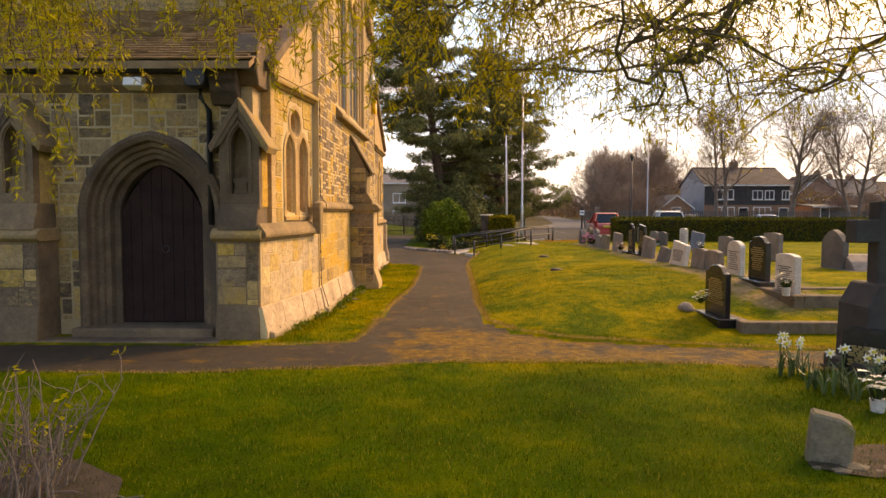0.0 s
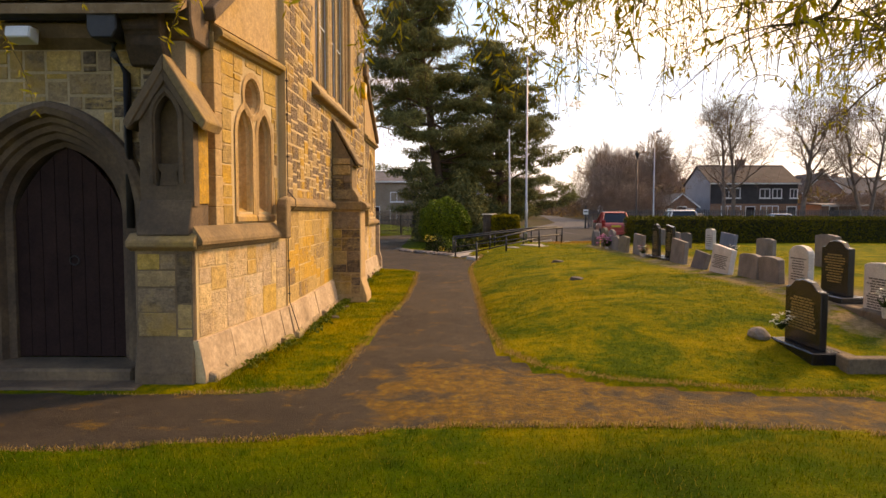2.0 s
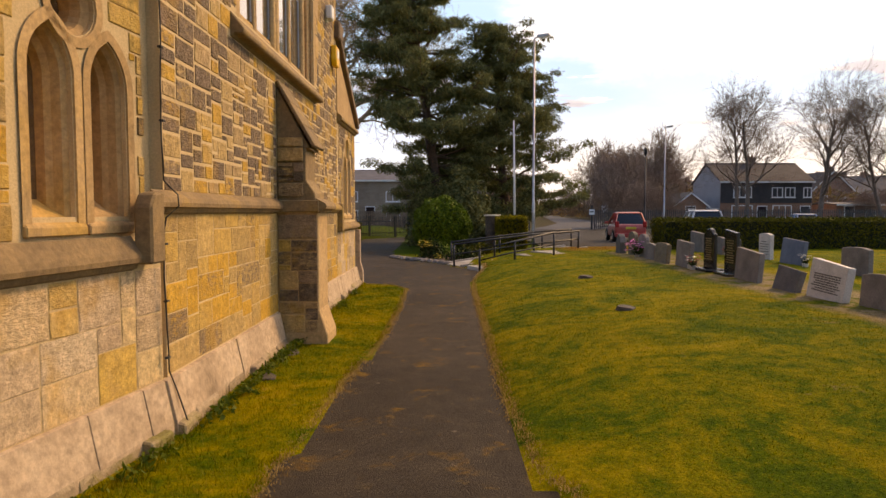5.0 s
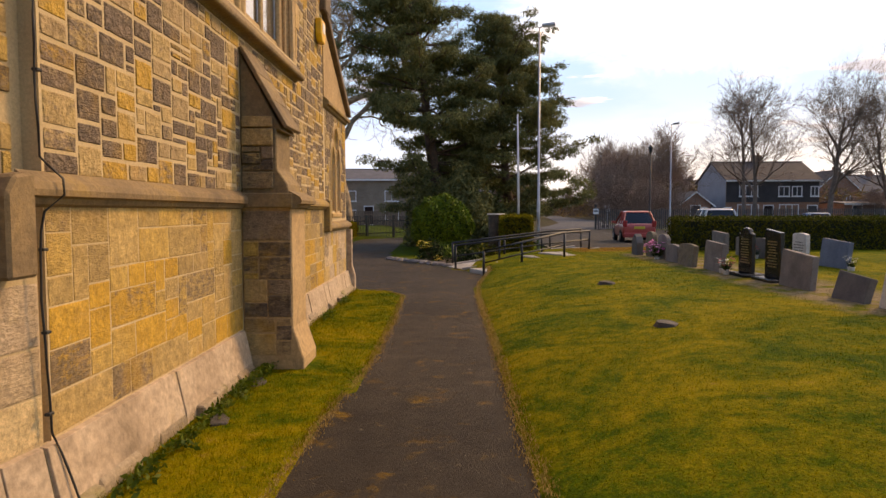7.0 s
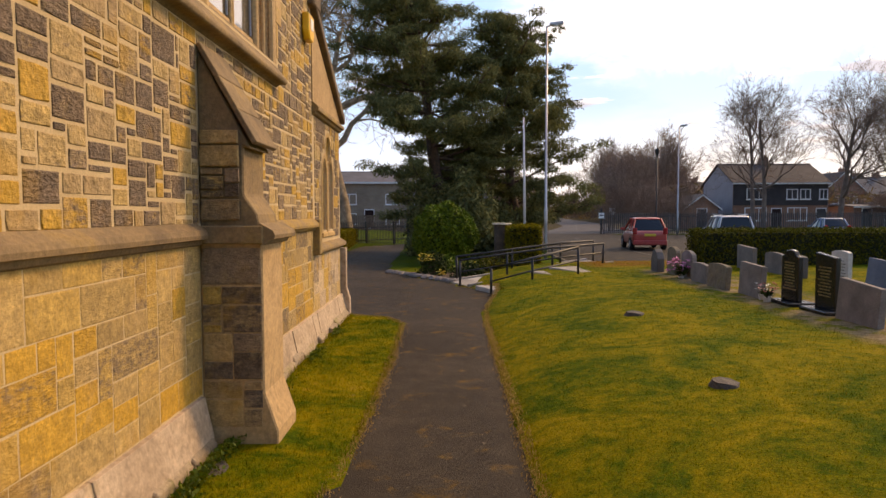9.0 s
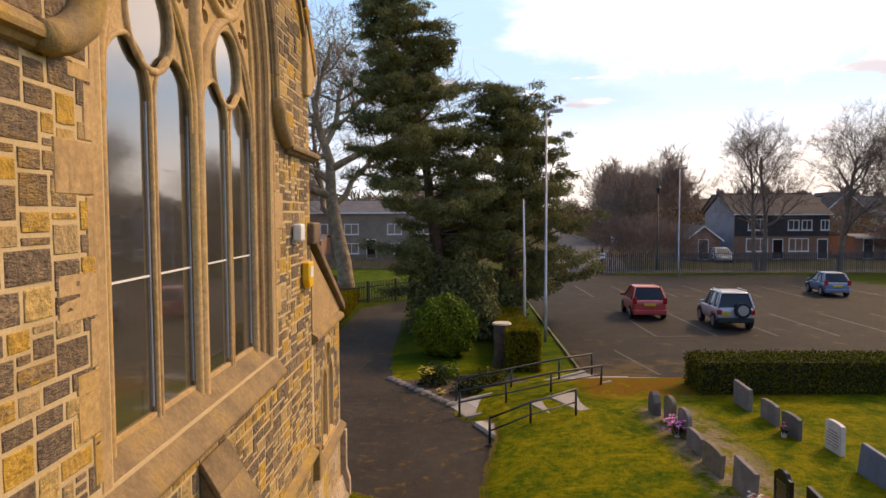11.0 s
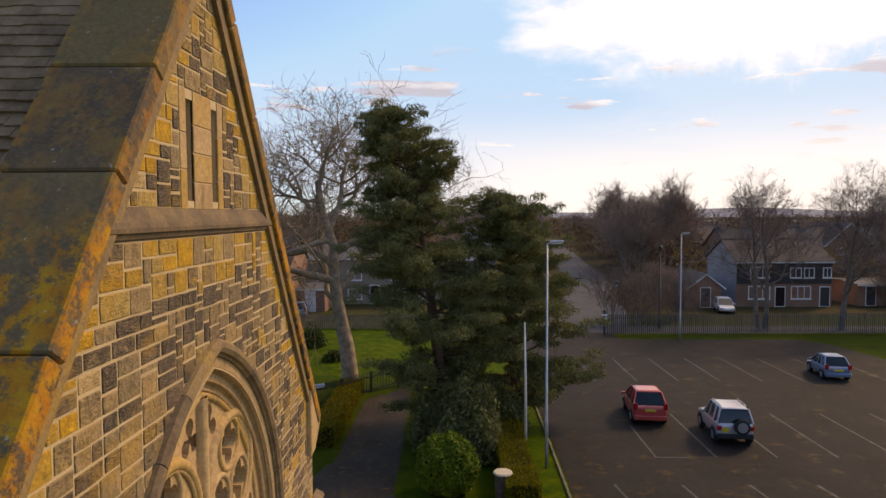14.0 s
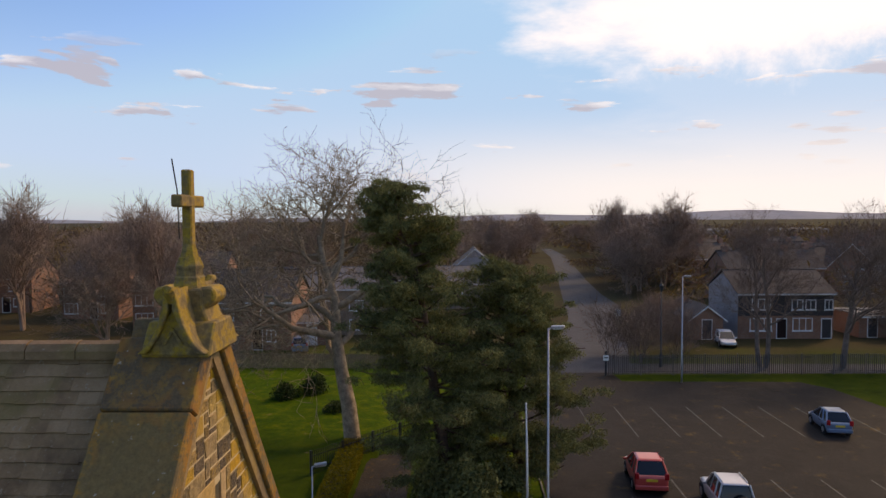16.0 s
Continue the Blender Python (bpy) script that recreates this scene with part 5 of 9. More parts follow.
# upright offset of the string at the far aisle
part("string_stop", prism([(17.18, 1.22), (17.34, 1.22), (17.34, 1.72), (17.18, 1.72)], "x", WX - 0.02, WX + 0.10, 0.012), "string_stone", church)
part("far_cap", box(WX - 0.4, WX + 0.10, 17.0, 17.45, 4.62, 4.92, 0.02), "ashlar_dark", church)
bm = box(-24, -2.5, 19.0, 19.42, -0.3, 3.3)
part("wall_north_aisle", bm, "stone_south", church)
part("corner_buttress", prism([(WX - 0.5, -0.3), (WX + 0.16, -0.3), (WX + 0.16, 0.3), (WX + 0.1, 0.5), (WX + 0.1, 1.2), (WX - 0.5, 1.2)], "y", 19.42, 19.56, 0.01), "plinth_stone", church)
bm = prism([(16.8, 4.75), (19.75, 3.25), (19.75, 3.2), (16.8, 4.65)], "x", -24, -2.4)
part("roof_aisle", bm, "roof_tile", church)

# ---- south side: doorway wall ----
SY = 8.08
south_out = [(-24, -0.3), (-2.42, -0.3), (-2.42, 3.3), (-24, 3.3)]
DX = -3.68
door_hole = [(u + DX, z) for u, z in arch(0.82, 1.50, 0.96, 12, 0.06)]
south = child("wall_south", plate(south_out, [door_hole], 0.5, 0.0, "mortar_shaded"), church, "shaded brown sandstone wall with an arched doorway", facing_y(0, SY + 0.25))
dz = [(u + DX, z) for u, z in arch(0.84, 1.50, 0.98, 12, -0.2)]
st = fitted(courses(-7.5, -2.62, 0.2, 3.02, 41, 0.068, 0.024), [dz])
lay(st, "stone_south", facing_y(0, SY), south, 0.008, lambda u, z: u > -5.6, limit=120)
door = tagged(new("door"), "closed dark-stained plank church door")
door.parent = church
secs = [[(DX + u, y, z) for u, z in arch(a, 1.50, rise, 12, 0.05)] for a, rise, y in
        ((0.92, 1.06, SY), (0.91, 1.05, SY - 0.07), (0.86, 1.0, SY - 0.10), (0.80, 0.94, SY - 0.075), (0.78, 0.92, SY - 0.01), (0.74, 0.87, SY), (0.72, 0.85, SY + 0.05), (0.675, 0.80, SY + 0.06),
         (0.66, 0.785, SY + 0.10), (0.61, 0.73, SY + 0.12), (0.59, 0.71, SY + 0.20), (0.53, 0.66, SY + 0.22), (0.52, 0.65, SY + 0.40))]
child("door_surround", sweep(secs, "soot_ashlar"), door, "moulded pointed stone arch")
for k in range(8):
    x0, x1 = DX - 0.54 + k * 0.135, DX - 0.54 + (k + 1) * 0.135 - 0.0025
    prof = arch(0.56, 1.50, 0.69, 16)
    top = lambda u: max((np.interp(abs(u), [0, 0.15, 0.3, 0.45, 0.56], [2.19, 2.08, 1.94, 1.73, 1.50])), 1.5)
    part("plank", prism([(x0, 0.14), (x1, 0.14), (x1, top(x1 - DX)), (x0, top(x0 - DX))], "y", SY + 0.26, SY + 0.30, 0.005), "door_wood", door)
part("ring_handle", tube([(DX + 0.04 + 0.045 * math.cos(t), SY + 0.245, 1.08 + 0.045 * math.sin(t)) for t in np.linspace(0, 2 * math.pi, 11)], 0.008, 5), "black_iron", door)
part("door_step", box(DX - 0.95, DX + 0.80, SY - 0.22, SY + 0.3, -0.2, 0.13, 0.02), "ashlar_dark", church)
part("door_step", box(DX - 1.25, DX + 0.95, SY - 0.48, SY - 0.21, -0.2, 0.03, 0.015), "ashlar_dark", church)


def niche_buttress(x0, x1):
    """A low block carrying a gabled niche."""
    c = (x0 + x1) / 2
    # dark ashlar carries the shade of the south face in its colour
    b = child("niche_buttress", finish(prism([(7.60, -0.3), (7.60, 0.12), (7.66, 0.42), (7.66, 1.24), (8.12, 1.24), (8.12, -0.3)], "x", x0 - 0.02, x1 + 0.02, 0.015), "ashlar_dark"), church, "corner buttress with an empty gabled niche, shade put in its colour")
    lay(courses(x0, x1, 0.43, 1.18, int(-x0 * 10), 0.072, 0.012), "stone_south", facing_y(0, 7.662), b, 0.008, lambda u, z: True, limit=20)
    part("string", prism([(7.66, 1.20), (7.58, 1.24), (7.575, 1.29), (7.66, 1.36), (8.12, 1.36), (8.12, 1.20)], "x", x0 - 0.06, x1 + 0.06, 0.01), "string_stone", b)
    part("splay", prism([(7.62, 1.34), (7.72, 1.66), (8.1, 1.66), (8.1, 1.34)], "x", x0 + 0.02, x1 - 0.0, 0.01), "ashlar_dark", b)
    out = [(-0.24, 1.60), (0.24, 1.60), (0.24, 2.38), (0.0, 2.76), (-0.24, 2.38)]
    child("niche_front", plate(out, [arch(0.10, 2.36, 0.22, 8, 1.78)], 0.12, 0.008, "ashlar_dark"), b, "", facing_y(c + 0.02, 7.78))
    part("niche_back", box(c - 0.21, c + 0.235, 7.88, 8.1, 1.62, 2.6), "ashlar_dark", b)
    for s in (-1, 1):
        # right cheek and slope in paler stone, sunlight put into the colour
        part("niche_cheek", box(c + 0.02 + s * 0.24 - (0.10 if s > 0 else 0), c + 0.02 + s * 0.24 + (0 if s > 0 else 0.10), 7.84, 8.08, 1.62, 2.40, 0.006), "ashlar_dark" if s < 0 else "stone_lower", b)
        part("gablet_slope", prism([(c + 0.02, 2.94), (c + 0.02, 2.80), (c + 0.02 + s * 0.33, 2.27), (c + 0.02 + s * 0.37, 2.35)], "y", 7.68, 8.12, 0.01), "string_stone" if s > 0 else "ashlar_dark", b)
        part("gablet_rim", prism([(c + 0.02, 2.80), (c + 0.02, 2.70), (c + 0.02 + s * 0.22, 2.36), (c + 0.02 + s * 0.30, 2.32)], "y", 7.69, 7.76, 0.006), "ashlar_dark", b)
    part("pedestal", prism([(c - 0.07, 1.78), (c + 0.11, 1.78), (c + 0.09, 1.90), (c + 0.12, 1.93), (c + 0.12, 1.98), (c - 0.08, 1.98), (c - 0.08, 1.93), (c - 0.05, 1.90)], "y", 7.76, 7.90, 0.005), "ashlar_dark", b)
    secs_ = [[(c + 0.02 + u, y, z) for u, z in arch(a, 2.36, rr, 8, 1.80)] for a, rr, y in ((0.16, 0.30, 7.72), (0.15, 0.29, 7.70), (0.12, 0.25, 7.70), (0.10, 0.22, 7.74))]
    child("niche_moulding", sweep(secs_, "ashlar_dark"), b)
    return b


nb = niche_buttress(-2.80, -2.31)
nb.matrix_basis = Matrix.Translation((0, 0.17, 0)) @ nb.matrix_basis
niche_buttress(-5.50, -4.90)
# moulded corbel and kneeler at the foot of the parapet
part("corner_cap", prism([(8.02, 2.86), (7.92, 3.02), (7.90, 3.12), (7.86, 3.16), (7.86, 3.40), (8.4, 3.44), (8.4, 2.86)], "x", -2.90, -2.56, 0.015), "soot_ashlar", church)
part("kneeler", prism([(8.06, 3.10), (7.98, 3.26), (7.98, 3.46), (8.20, 3.78), (8.50, 3.78), (8.50, 3.10)], "x", -2.62, -2.33, 0.015), "ashlar_dark", church)
part("cornice", prism([(SY, 3.02), (SY - 0.10, 3.10), (SY - 0.14, 3.22), (SY, 3.24)], "x", -12, -2.64), "ashlar_dark", church)
gut = thing("gutter", "black half-round gutter along the aisle eaves", "gutter")
bm = tube([(-12, SY - 0.20, 3.30), (-2.75, SY - 0.20, 3.28)], 0.06, 8)
part("channel", bm, "black_iron", gut, smooth=True)
part("hopper", prism([(-3.12, 3.05), (-2.94, 3.05), (-2.90, 3.12), (-2.90, 3.34), (-3.16, 3.34), (-3.16, 3.12)], "y", SY - 0.30, SY - 0.06, 0.012), "black_iron", gut, "cast-iron rainwater hopper")
part("downpipe", tube([(-3.02, SY - 0.12, 3.06), (-3.02, SY - 0.12, 2.95), (-2.94, SY - 0.05, 2.8), (-2.94, SY - 0.05, 1.4)], 0.035, 8), "black_iron", gut, smooth=True)
bm = prism([(SY - 0.32, 3.33), (10.1, 4.62), (10.1, 4.52), (SY - 0.32, 3.25)], "x", -14, -2.36)
ar = part("roof_aisle", bm, "roof_tile", church, "dark plain-tiled lean-to roof")
tiled_slope((-2.4, 10.05, 4.61), (-1, 0, 0), Vector((0, SY - 0.32 - 10.1, 3.33 - 4.62)), 46, 23, 0.112, 0.165, ar, 0, seed=8)

# small fittings on the front
alarm = thing("alarm_box", "yellow burglar alarm box on the church wall", "alarm box")
part("housing", prism([(16.60, 4.16), (16.66, 4.06), (16.86, 4.06), (16.92, 4.16), (16.92, 4.40), (16.60, 4.40)], "x", WX + 0.015, WX + 0.11, 0.015), "alarm_yellow", alarm)
part("cover_plate", prism([(16.68, 4.34), (16.84, 4.34), (16.84, 4.20), (16.68, 4.20)], "x", WX + 0.11, WX + 0.118), "white_plastic", alarm, "white plate with unreadable print")
wl = thing("wall_light", "white bulkhead floodlight on the church wall", "wall light")
part("housing", box(WX + 0.015, WX + 0.13, 16.12, 16.34, 4.70, 4.92, 0.03, 2), "white_plastic", wl)
part("bracket", box(WX, WX + 0.04, 16.18, 16.28, 4.66, 4.74, 0.008), "white_plastic", wl)
fl = thing("floodlight", "small white floodlight under the aisle gutter", "floodlight")
part("housing", prism([(SY - 0.16, 3.02), (SY - 0.30, 3.06), (SY - 0.28, 3.16), (SY - 0.14, 3.16)], "x", -3.88, -3.66, 0.01), "white_plastic", fl)
part("bracket", box(-3.79, -3.75, SY - 0.2, SY, 3.14, 3.18, 0.004), "black_iron", fl)
cb = thing("cable", "black cable clipped down the church wall", "cable")
r = random.Random(3)
pts = [(WX + 0.035, 9.93 + 0.012 * math.sin(z * 5) + r.uniform(-0.004, 0.004), z) for z in np.linspace(3.25, 1.80, 12)]
pts += [(WX + 0.06, 9.96, 1.76), (WX + 0.11, 9.99, 1.70), (WX + 0.115, 9.99, 1.62), (WX + 0.045, 9.94, 1.54)]
pts += [(WX + 0.035 + max(0, (0.45 - z)) * 0.28, 9.93 + 0.02 * math.sin(z * 4) + r.uniform(-0.006, 0.006) + max(0, 0.5 - z) * 0.16, z) for z in np.linspace(1.45, 0.02, 14)]
part("wire", tube(pts, 0.006, 6), "cable_black", cb, smooth=True)
for z in (0.55, 0.95, 1.35, 2.2, 2.7, 3.1):
    part("clip", box(WX + 0.02, WX + 0.05, 9.915, 9.955, z, z + 0.015, 0.003), "cable_black", cb)

# ---- churchyard ----
def granite(name, a, b_, rough=0.5, scale=60):
    return material(name, rough=rough, bump=0.15, bump_scale=80, build=varied((0.3, a), (0.7, b_), scale=4, fine=scale, amount=0.3))


M["granite_black"] = granite("granite_black", (0.006, 0.006, 0.008), (0.016, 0.015, 0.017), 0.16, 120)
M["grey_stone"] = granite("grey_stone", (0.15, 0.125, 0.105), (0.26, 0.22, 0.19), 0.85)
M["dark_stone"] = granite("dark_stone", (0.085, 0.075, 0.07), (0.15, 0.13, 0.115), 0.8)
M["white_marble"] = granite("white_marble", (0.48, 0.43, 0.38), (0.66, 0.60, 0.54), 0.55)
M["blue_slate"] = granite("blue_slate", (0.10, 0.12, 0.165), (0.16, 0.18, 0.22), 0.7)
M["soot_stone"] = granite("soot_stone", (0.022, 0.020, 0.020), (0.05, 0.044, 0.042), 0.8)
M["mossy_stone"] = material("mossy_stone", rough=0.92, bump=0.6, bump_scale=30, build=varied((0.3, (0.13, 0.105, 0.065)), (0.55, (0.21, 0.165, 0.11)), (0.75, (0.16, 0.135, 0.04)), scale=7, fine=30, amount=0.3))
M["gilt"] = material("gilt", colour=(0.34, 0.25, 0.11), rough=0.4, metal=0.6)
M["cut_letter"] = material("cut_letter", colour=(0.13, 0.115, 0.10), rough=0.9)
M["concrete"] = material("concrete", rough=0.9, bump=0.4, bump_scale=40, build=varied((0.3, (0.32, 0.28, 0.23)), (0.7, (0.47, 0.42, 0.35)), scale=2.5, fine=30, amount=0.2, random=0.4))
M["flower_pink"] = material("flower_pink", rough=0.6, build=varied((0.3, (0.62, 0.10, 0.33)), (0.7, (0.75, 0.30, 0.55)), scale=30, fine=60, amount=0.2, random=0.7))
M["flower_white"] = material("flower_white", rough=0.6, build=varied((0.3, (0.72, 0.66, 0.52)), (0.7, (0.82, 0.79, 0.70)), scale=30, fine=60, amount=0.1, random=0.7))
M["flower_red"] = material("flower_red", rough=0.6, build=varied((0.3, (0.36, 0.03, 0.05)), (0.7, (0.50, 0.10, 0.12)), scale=30, fine=60, amount=0.2, random=0.7))
M["flower_yellow"] = material("flower_yellow", rough=0.6, build=varied((0.3, (0.62, 0.46, 0.03)), (0.7, (0.72, 0.62, 0.10)), scale=30, fine=60, amount=0.1, random=0.7))
M["leaf_dark"] = material("leaf_dark", rough=0.7, spec=0.15, build=varied((0.3, (0.018, 0.032, 0.008)), (0.7, (0.045, 0.065, 0.012)), scale=8, fine=40, amount=0.3, random=0.6))
M["weed_leaf"] = material("weed_leaf", rough=0.6, spec=0.2, thin=0.3, build=varied((0.3, (0.05, 0.085, 0.006)), (0.7, (0.13, 0.16, 0.012)), scale=8, fine=40, amount=0.3, random=0.6))
M["leaf_daffodil"] = material("leaf_daffodil", rough=0.5, build=varied((0.3, (0.05, 0.09, 0.025)), (0.7, (0.10, 0.15, 0.05)), scale=8, fine=40, amount=0.3, random=0.6))


def ogee_top(w_, h, kind):
    a = w_ / 2
    if kind == "ogee":
        top = [(a, h - 0.10), (a * 0.72, h - 0.085), (a * 0.45, h - 0.02), (0, h), (-a * 0.45, h - 0.02), (-a * 0.72, h - 0.085), (-a, h - 0.10)]
    elif kind == "round":
        top = [(a * math.cos(t), h - a * 0.45 + a * 0.45 * math.sin(t)) for t in np.linspace(0, math.pi, 9)]
    elif kind == "point":
        top = [(a, h - 0.22), (a * 0.5, h - 0.07), (0, h), (-a * 0.5, h - 0.07), (-a, h - 0.22)]
    elif kind == "slant":
        top = [(a, h - 0.05), (-a, h)]
    else:
        top = [(a, h - 0.035), (a * 0.6, h - 0.008), (0, h), (-a * 0.6, h - 0.008), (-a, h - 0.035)]
    return [(-a, 0.0), (a, 0.0)] + top


def inscription(stone, w_, h, mat, lines, seed, t):
    """Unreadable lines of lettering as short bars on the face."""
    r = random.Random(seed)
    bm_ = bmesh.new()
    z = h - 0.20
    for k in range(lines):
        x, half = 0, w_ * r.uniform(0.22, 0.40)
        u = -half
        while u < half:
            q = min(u + r.uniform(0.03, 0.09), half)
            box(u, q, -t / 2 - 0.003, -t / 2 + 0.002, z, z + 0.018, bm=bm_)
            u = q + 0.014
        z -= (h - 0.32) / lines
    part("lettering", bm_, mat, stone, "unreadable lines of lettering")


def headstone(x, y, w_, h, t, kind, mat, label, seed=0, turn=-90, tilt=0.0, roll=0.0, lines=0, ink="cut_letter", base=None, base_mat=None):
    """A headstone facing the path; base gives (depth, height) of its plinth."""
    z = float(bank(x, y)) - 0.01
    g = thing("headstone", label, "headstone", "headstones in the churchyard", at=pose(x, y, z, 0, 0, turn))
    up = 0.0
    if base:
        up = base[1]
        part("base", box(-w_ / 2 - 0.09, w_ / 2 + 0.09, -base[0] / 2, base[0] / 2, -0.06, up, 0.012), base_mat or mat, g)
    st = child("slab", finish(prism(ogee_top(w_, h, kind), "y", -t / 2, t / 2, 0.008), mat), g, m=pose(0, 0, up - (0.0 if base else 0.06), tilt, roll, 0))
    if lines:
        inscription(st, w_, h, ink, lines, seed, t)
    return g


def posy(x, y, z, mat, n, spread, label, pot=True, seed=1, name="flowers", r0=0.022):
    g = thing(name, label, "flowers", at=(x, y, z))
    r = random.Random(seed)
    if pot:
        part("pot", tube([(0, 0, -0.02), (0, 0, 0.10)], [0.045, 0.06], 10), "white_marble", g)
    bm_ = bmesh.new()
    for k in range(n):
        a, d = r.uniform(0, 6.28), spread * math.sqrt(r.random())
        p = Vector((d * math.cos(a), d * math.sin(a), (0.16 if pot else 0.06) + r.uniform(0, spread * 1.1)))
        for q in range(5):
            b = q * 1.2566 + r.random()
            e = p + Vector((math.cos(b), math.sin(b), r.uniform(-0.3, 0.5))) * r0 * 1.6
            s = p + Vector((math.cos(b + 0.6), math.sin(b + 0.6), 0.3)) * r0
            t_ = p + Vector((math.cos(b - 0.6), math.sin(b - 0.6), 0.3)) * r0
            bm_.faces.new([bm_.verts.new(v) for v in (p, s, e, t_)])
    tagged(part("bloom_cluster", bm_, mat, g), kind="stuff")
    bm_ = bmesh.new()
    for k in range(n * 2):
        a, d = r.uniform(0, 6.28), spread * r.uniform(0.3, 1.1)
        p = Vector((0.2 * d * math.cos(a), 0.2 * d * math.sin(a), 0.06 if pot else 0.0))
        e = Vector((d * math.cos(a), d * math.sin(a), (0.12 if pot else 0.03) + r.uniform(0, spread)))
        sd = Vector((-math.sin(a), math.cos(a), 0)) * 0.012
        bm_.faces.new([bm_.verts.new(v) for v in (p, (p + e) / 2 + sd, e, (p + e) / 2 - sd)])
    part("leaves", bm_, "leaf_dark", g)
    return g


H = headstone
# the row beside the path, from its near end
H(3.55, 8.62, 0.66, 0.66, 0.07, "ogee", "granite_black", "polished black granite headstone with gilt lettering on a plinth", 1, lines=12, ink="gilt", base=(0.30, 0.07))
posy(3.40, 8.80, 0.34, "flower_white", 16, 0.11, "white artificial flowers at the foot of a black headstone", False, 3)
H(5.00, 11.42, 0.52, 0.66, 0.09, "round", "white_marble", "pale marble headstone with worn lettering", 2, lines=9)
H(5.00, 10.55, 0.60, 0.70, 0.08, "ogee", "granite_black", "polished black granite headstone on a low concrete kerb", 4, lines=11, ink="gilt", base=(0.34, 0.06))
H(4.98, 9.62, 0.56, 0.72, 0.10, "flat", "white_marble", "tall pale marble slab headstone with carved lettering", 5, lines=13)
H(4.75, 13.60, 0.78, 0.56, 0.10, "slant", "white_marble", "leaning white marble headstone", 6, tilt=-8, roll=2, lines=8)
H(4.72, 14.55, 0.62, 0.42, 0.09, "slant", "dark_stone", "low dark headstone leaning in the turf", 7, tilt=-16)
H(4.85, 12.70, 0.66, 0.46, 0.10, "flat", "grey_stone", "low grey stone headstone", 8, tilt=-4)
H(4.90, 12.05, 0.62, 0.46, 0.10, "flat", "grey_stone", "low grey stone headstone", 9, tilt=3)
H(4.80, 15.86, 0.80, 0.58, 0.09, "slant", "grey_stone", "plain grey stone headstone leaning back", 10, tilt=-4, roll=1)
H(4.92, 16.72, 0.46, 0.74, 0.07, "slant", "granite_black", "polished black granite headstone with gilt lettering and kerb", 11, lines=10, ink="gilt", base=(0.40, 0.06))
H(4.86, 17.50, 0.46, 0.74, 0.07, "ogee", "granite_black", "polished black granite headstone with gilt lettering and kerb", 12, lines=10, ink="gilt", base=(0.40, 0.06))
H(4.70, 18.42, 0.74, 0.60, 0.09, "slant", "grey_stone", "grey stone headstone leaning sideways", 13, tilt=-4, roll=-1)
H(4.60, 19.45, 0.78, 0.50, 0.09, "flat", "mossy_stone", "mossy low stone headstone", 14, tilt=-4)
H(4.66, 20.40, 0.74, 0.44, 0.09, "flat", "grey_stone", "low grey stone headstone", 15)
H(4.75, 21.25, 0.60, 0.62, 0.09, "round", "grey_stone", "rounded grey stone headstone in the row", 16)
H(4.72, 22.05, 0.55, 0.66, 0.10, "round", "mossy_stone", "rounded mossy headstone in the row", 17)
H(4.60, 22.75, 0.45, 0.58, 0.16, "point", "dark_stone", "dark pointed stone headstone at the row end", 18)
posy(4.56, 21.15, 0.46, "flower_pink", 46, 0.26, "bright pink artificial flowers in a white vase", True, 5, r0=0.035)
posy(4.62, 17.72, 0.46, "flower_red", 18, 0.14, "dark red and white flowers before a black headstone", True, 6)
posy(4.66, 17.95, 0.46, "flower_white", 10, 0.10, "small white flowers in a pot", True, 7)
# the second row
H(7.1, 18.9, 0.85, 0.60, 0.09, "slant", "blue_slate", "bluish slate headstone leaning back", 20, tilt=-7)
H(7.25, 20.3, 0.52, 0.66, 0.09, "flat", "white_marble", "white marble headstone in the back row", 21, lines=6)
H(6.9, 22.1, 0.7, 0.52, 0.09, "flat", "grey_stone", "grey headstone in the back row", 22)
H(6.9, 21.2, 0.66, 0.52, 0.09, "flat", "dark_stone", "dark headstone in the back row", 23)
H(6.8, 23.2, 0.8, 0.62, 0.10, "slant", "grey_stone", "grey headstone below the hedge", 24)
H(7.0, 16.6, 0.75, 0.55, 0.09, "flat", "grey_stone", "low grey headstone in the back row", 25)
H(7.2, 14.6, 0.7, 0.70, 0.10, "flat", "grey_stone", "grey headstone in the back row", 26)
H(7.4, 12.6, 0.7, 0.82, 0.12, "point", "dark_stone", "dark pointed headstone in the back row", 27)
H(9.6, 14.0, 0.7, 0.72, 0.10, "round", "grey_stone", "grey rounded headstone far back", 28)
H(9.3, 11.6, 0.7, 0.72, 0.08, "ogee", "granite_black", "black granite headstone far back", 29, lines=6, ink="gilt")
posy(6.7, 21.1, 0.48, "flower_red", 14, 0.14, "small red flowers on a grave", True, 9)
posy(7.0, 18.2, 0.46, "flower_white", 12, 0.12, "pale flowers in a pot on a low stone", True, 10)

# kerbed graves
M["grave_kerbing"] = material("grave_kerbing", rough=0.92, bump=0.6, bump_scale=30, build=varied((0.3, (0.09, 0.065, 0.042)), (0.55, (0.17, 0.125, 0.085)), (0.75, (0.12, 0.09, 0.03)), scale=5, fine=30, amount=0.3))
kg = thing("grave_kerb", "low weathered stone grave kerb", "grave kerb", "grave kerbs")
for b in ((3.60, 5.6, 7.98, 8.12), (3.60, 5.6, 9.06, 9.20), (3.62, 3.76, 8.1, 9.1), (5.5, 5.64, 8.1, 9.1)):
    part("kerb_stone", box(*b, 0.0, 0.22, 0.012), "grave_kerbing", kg)
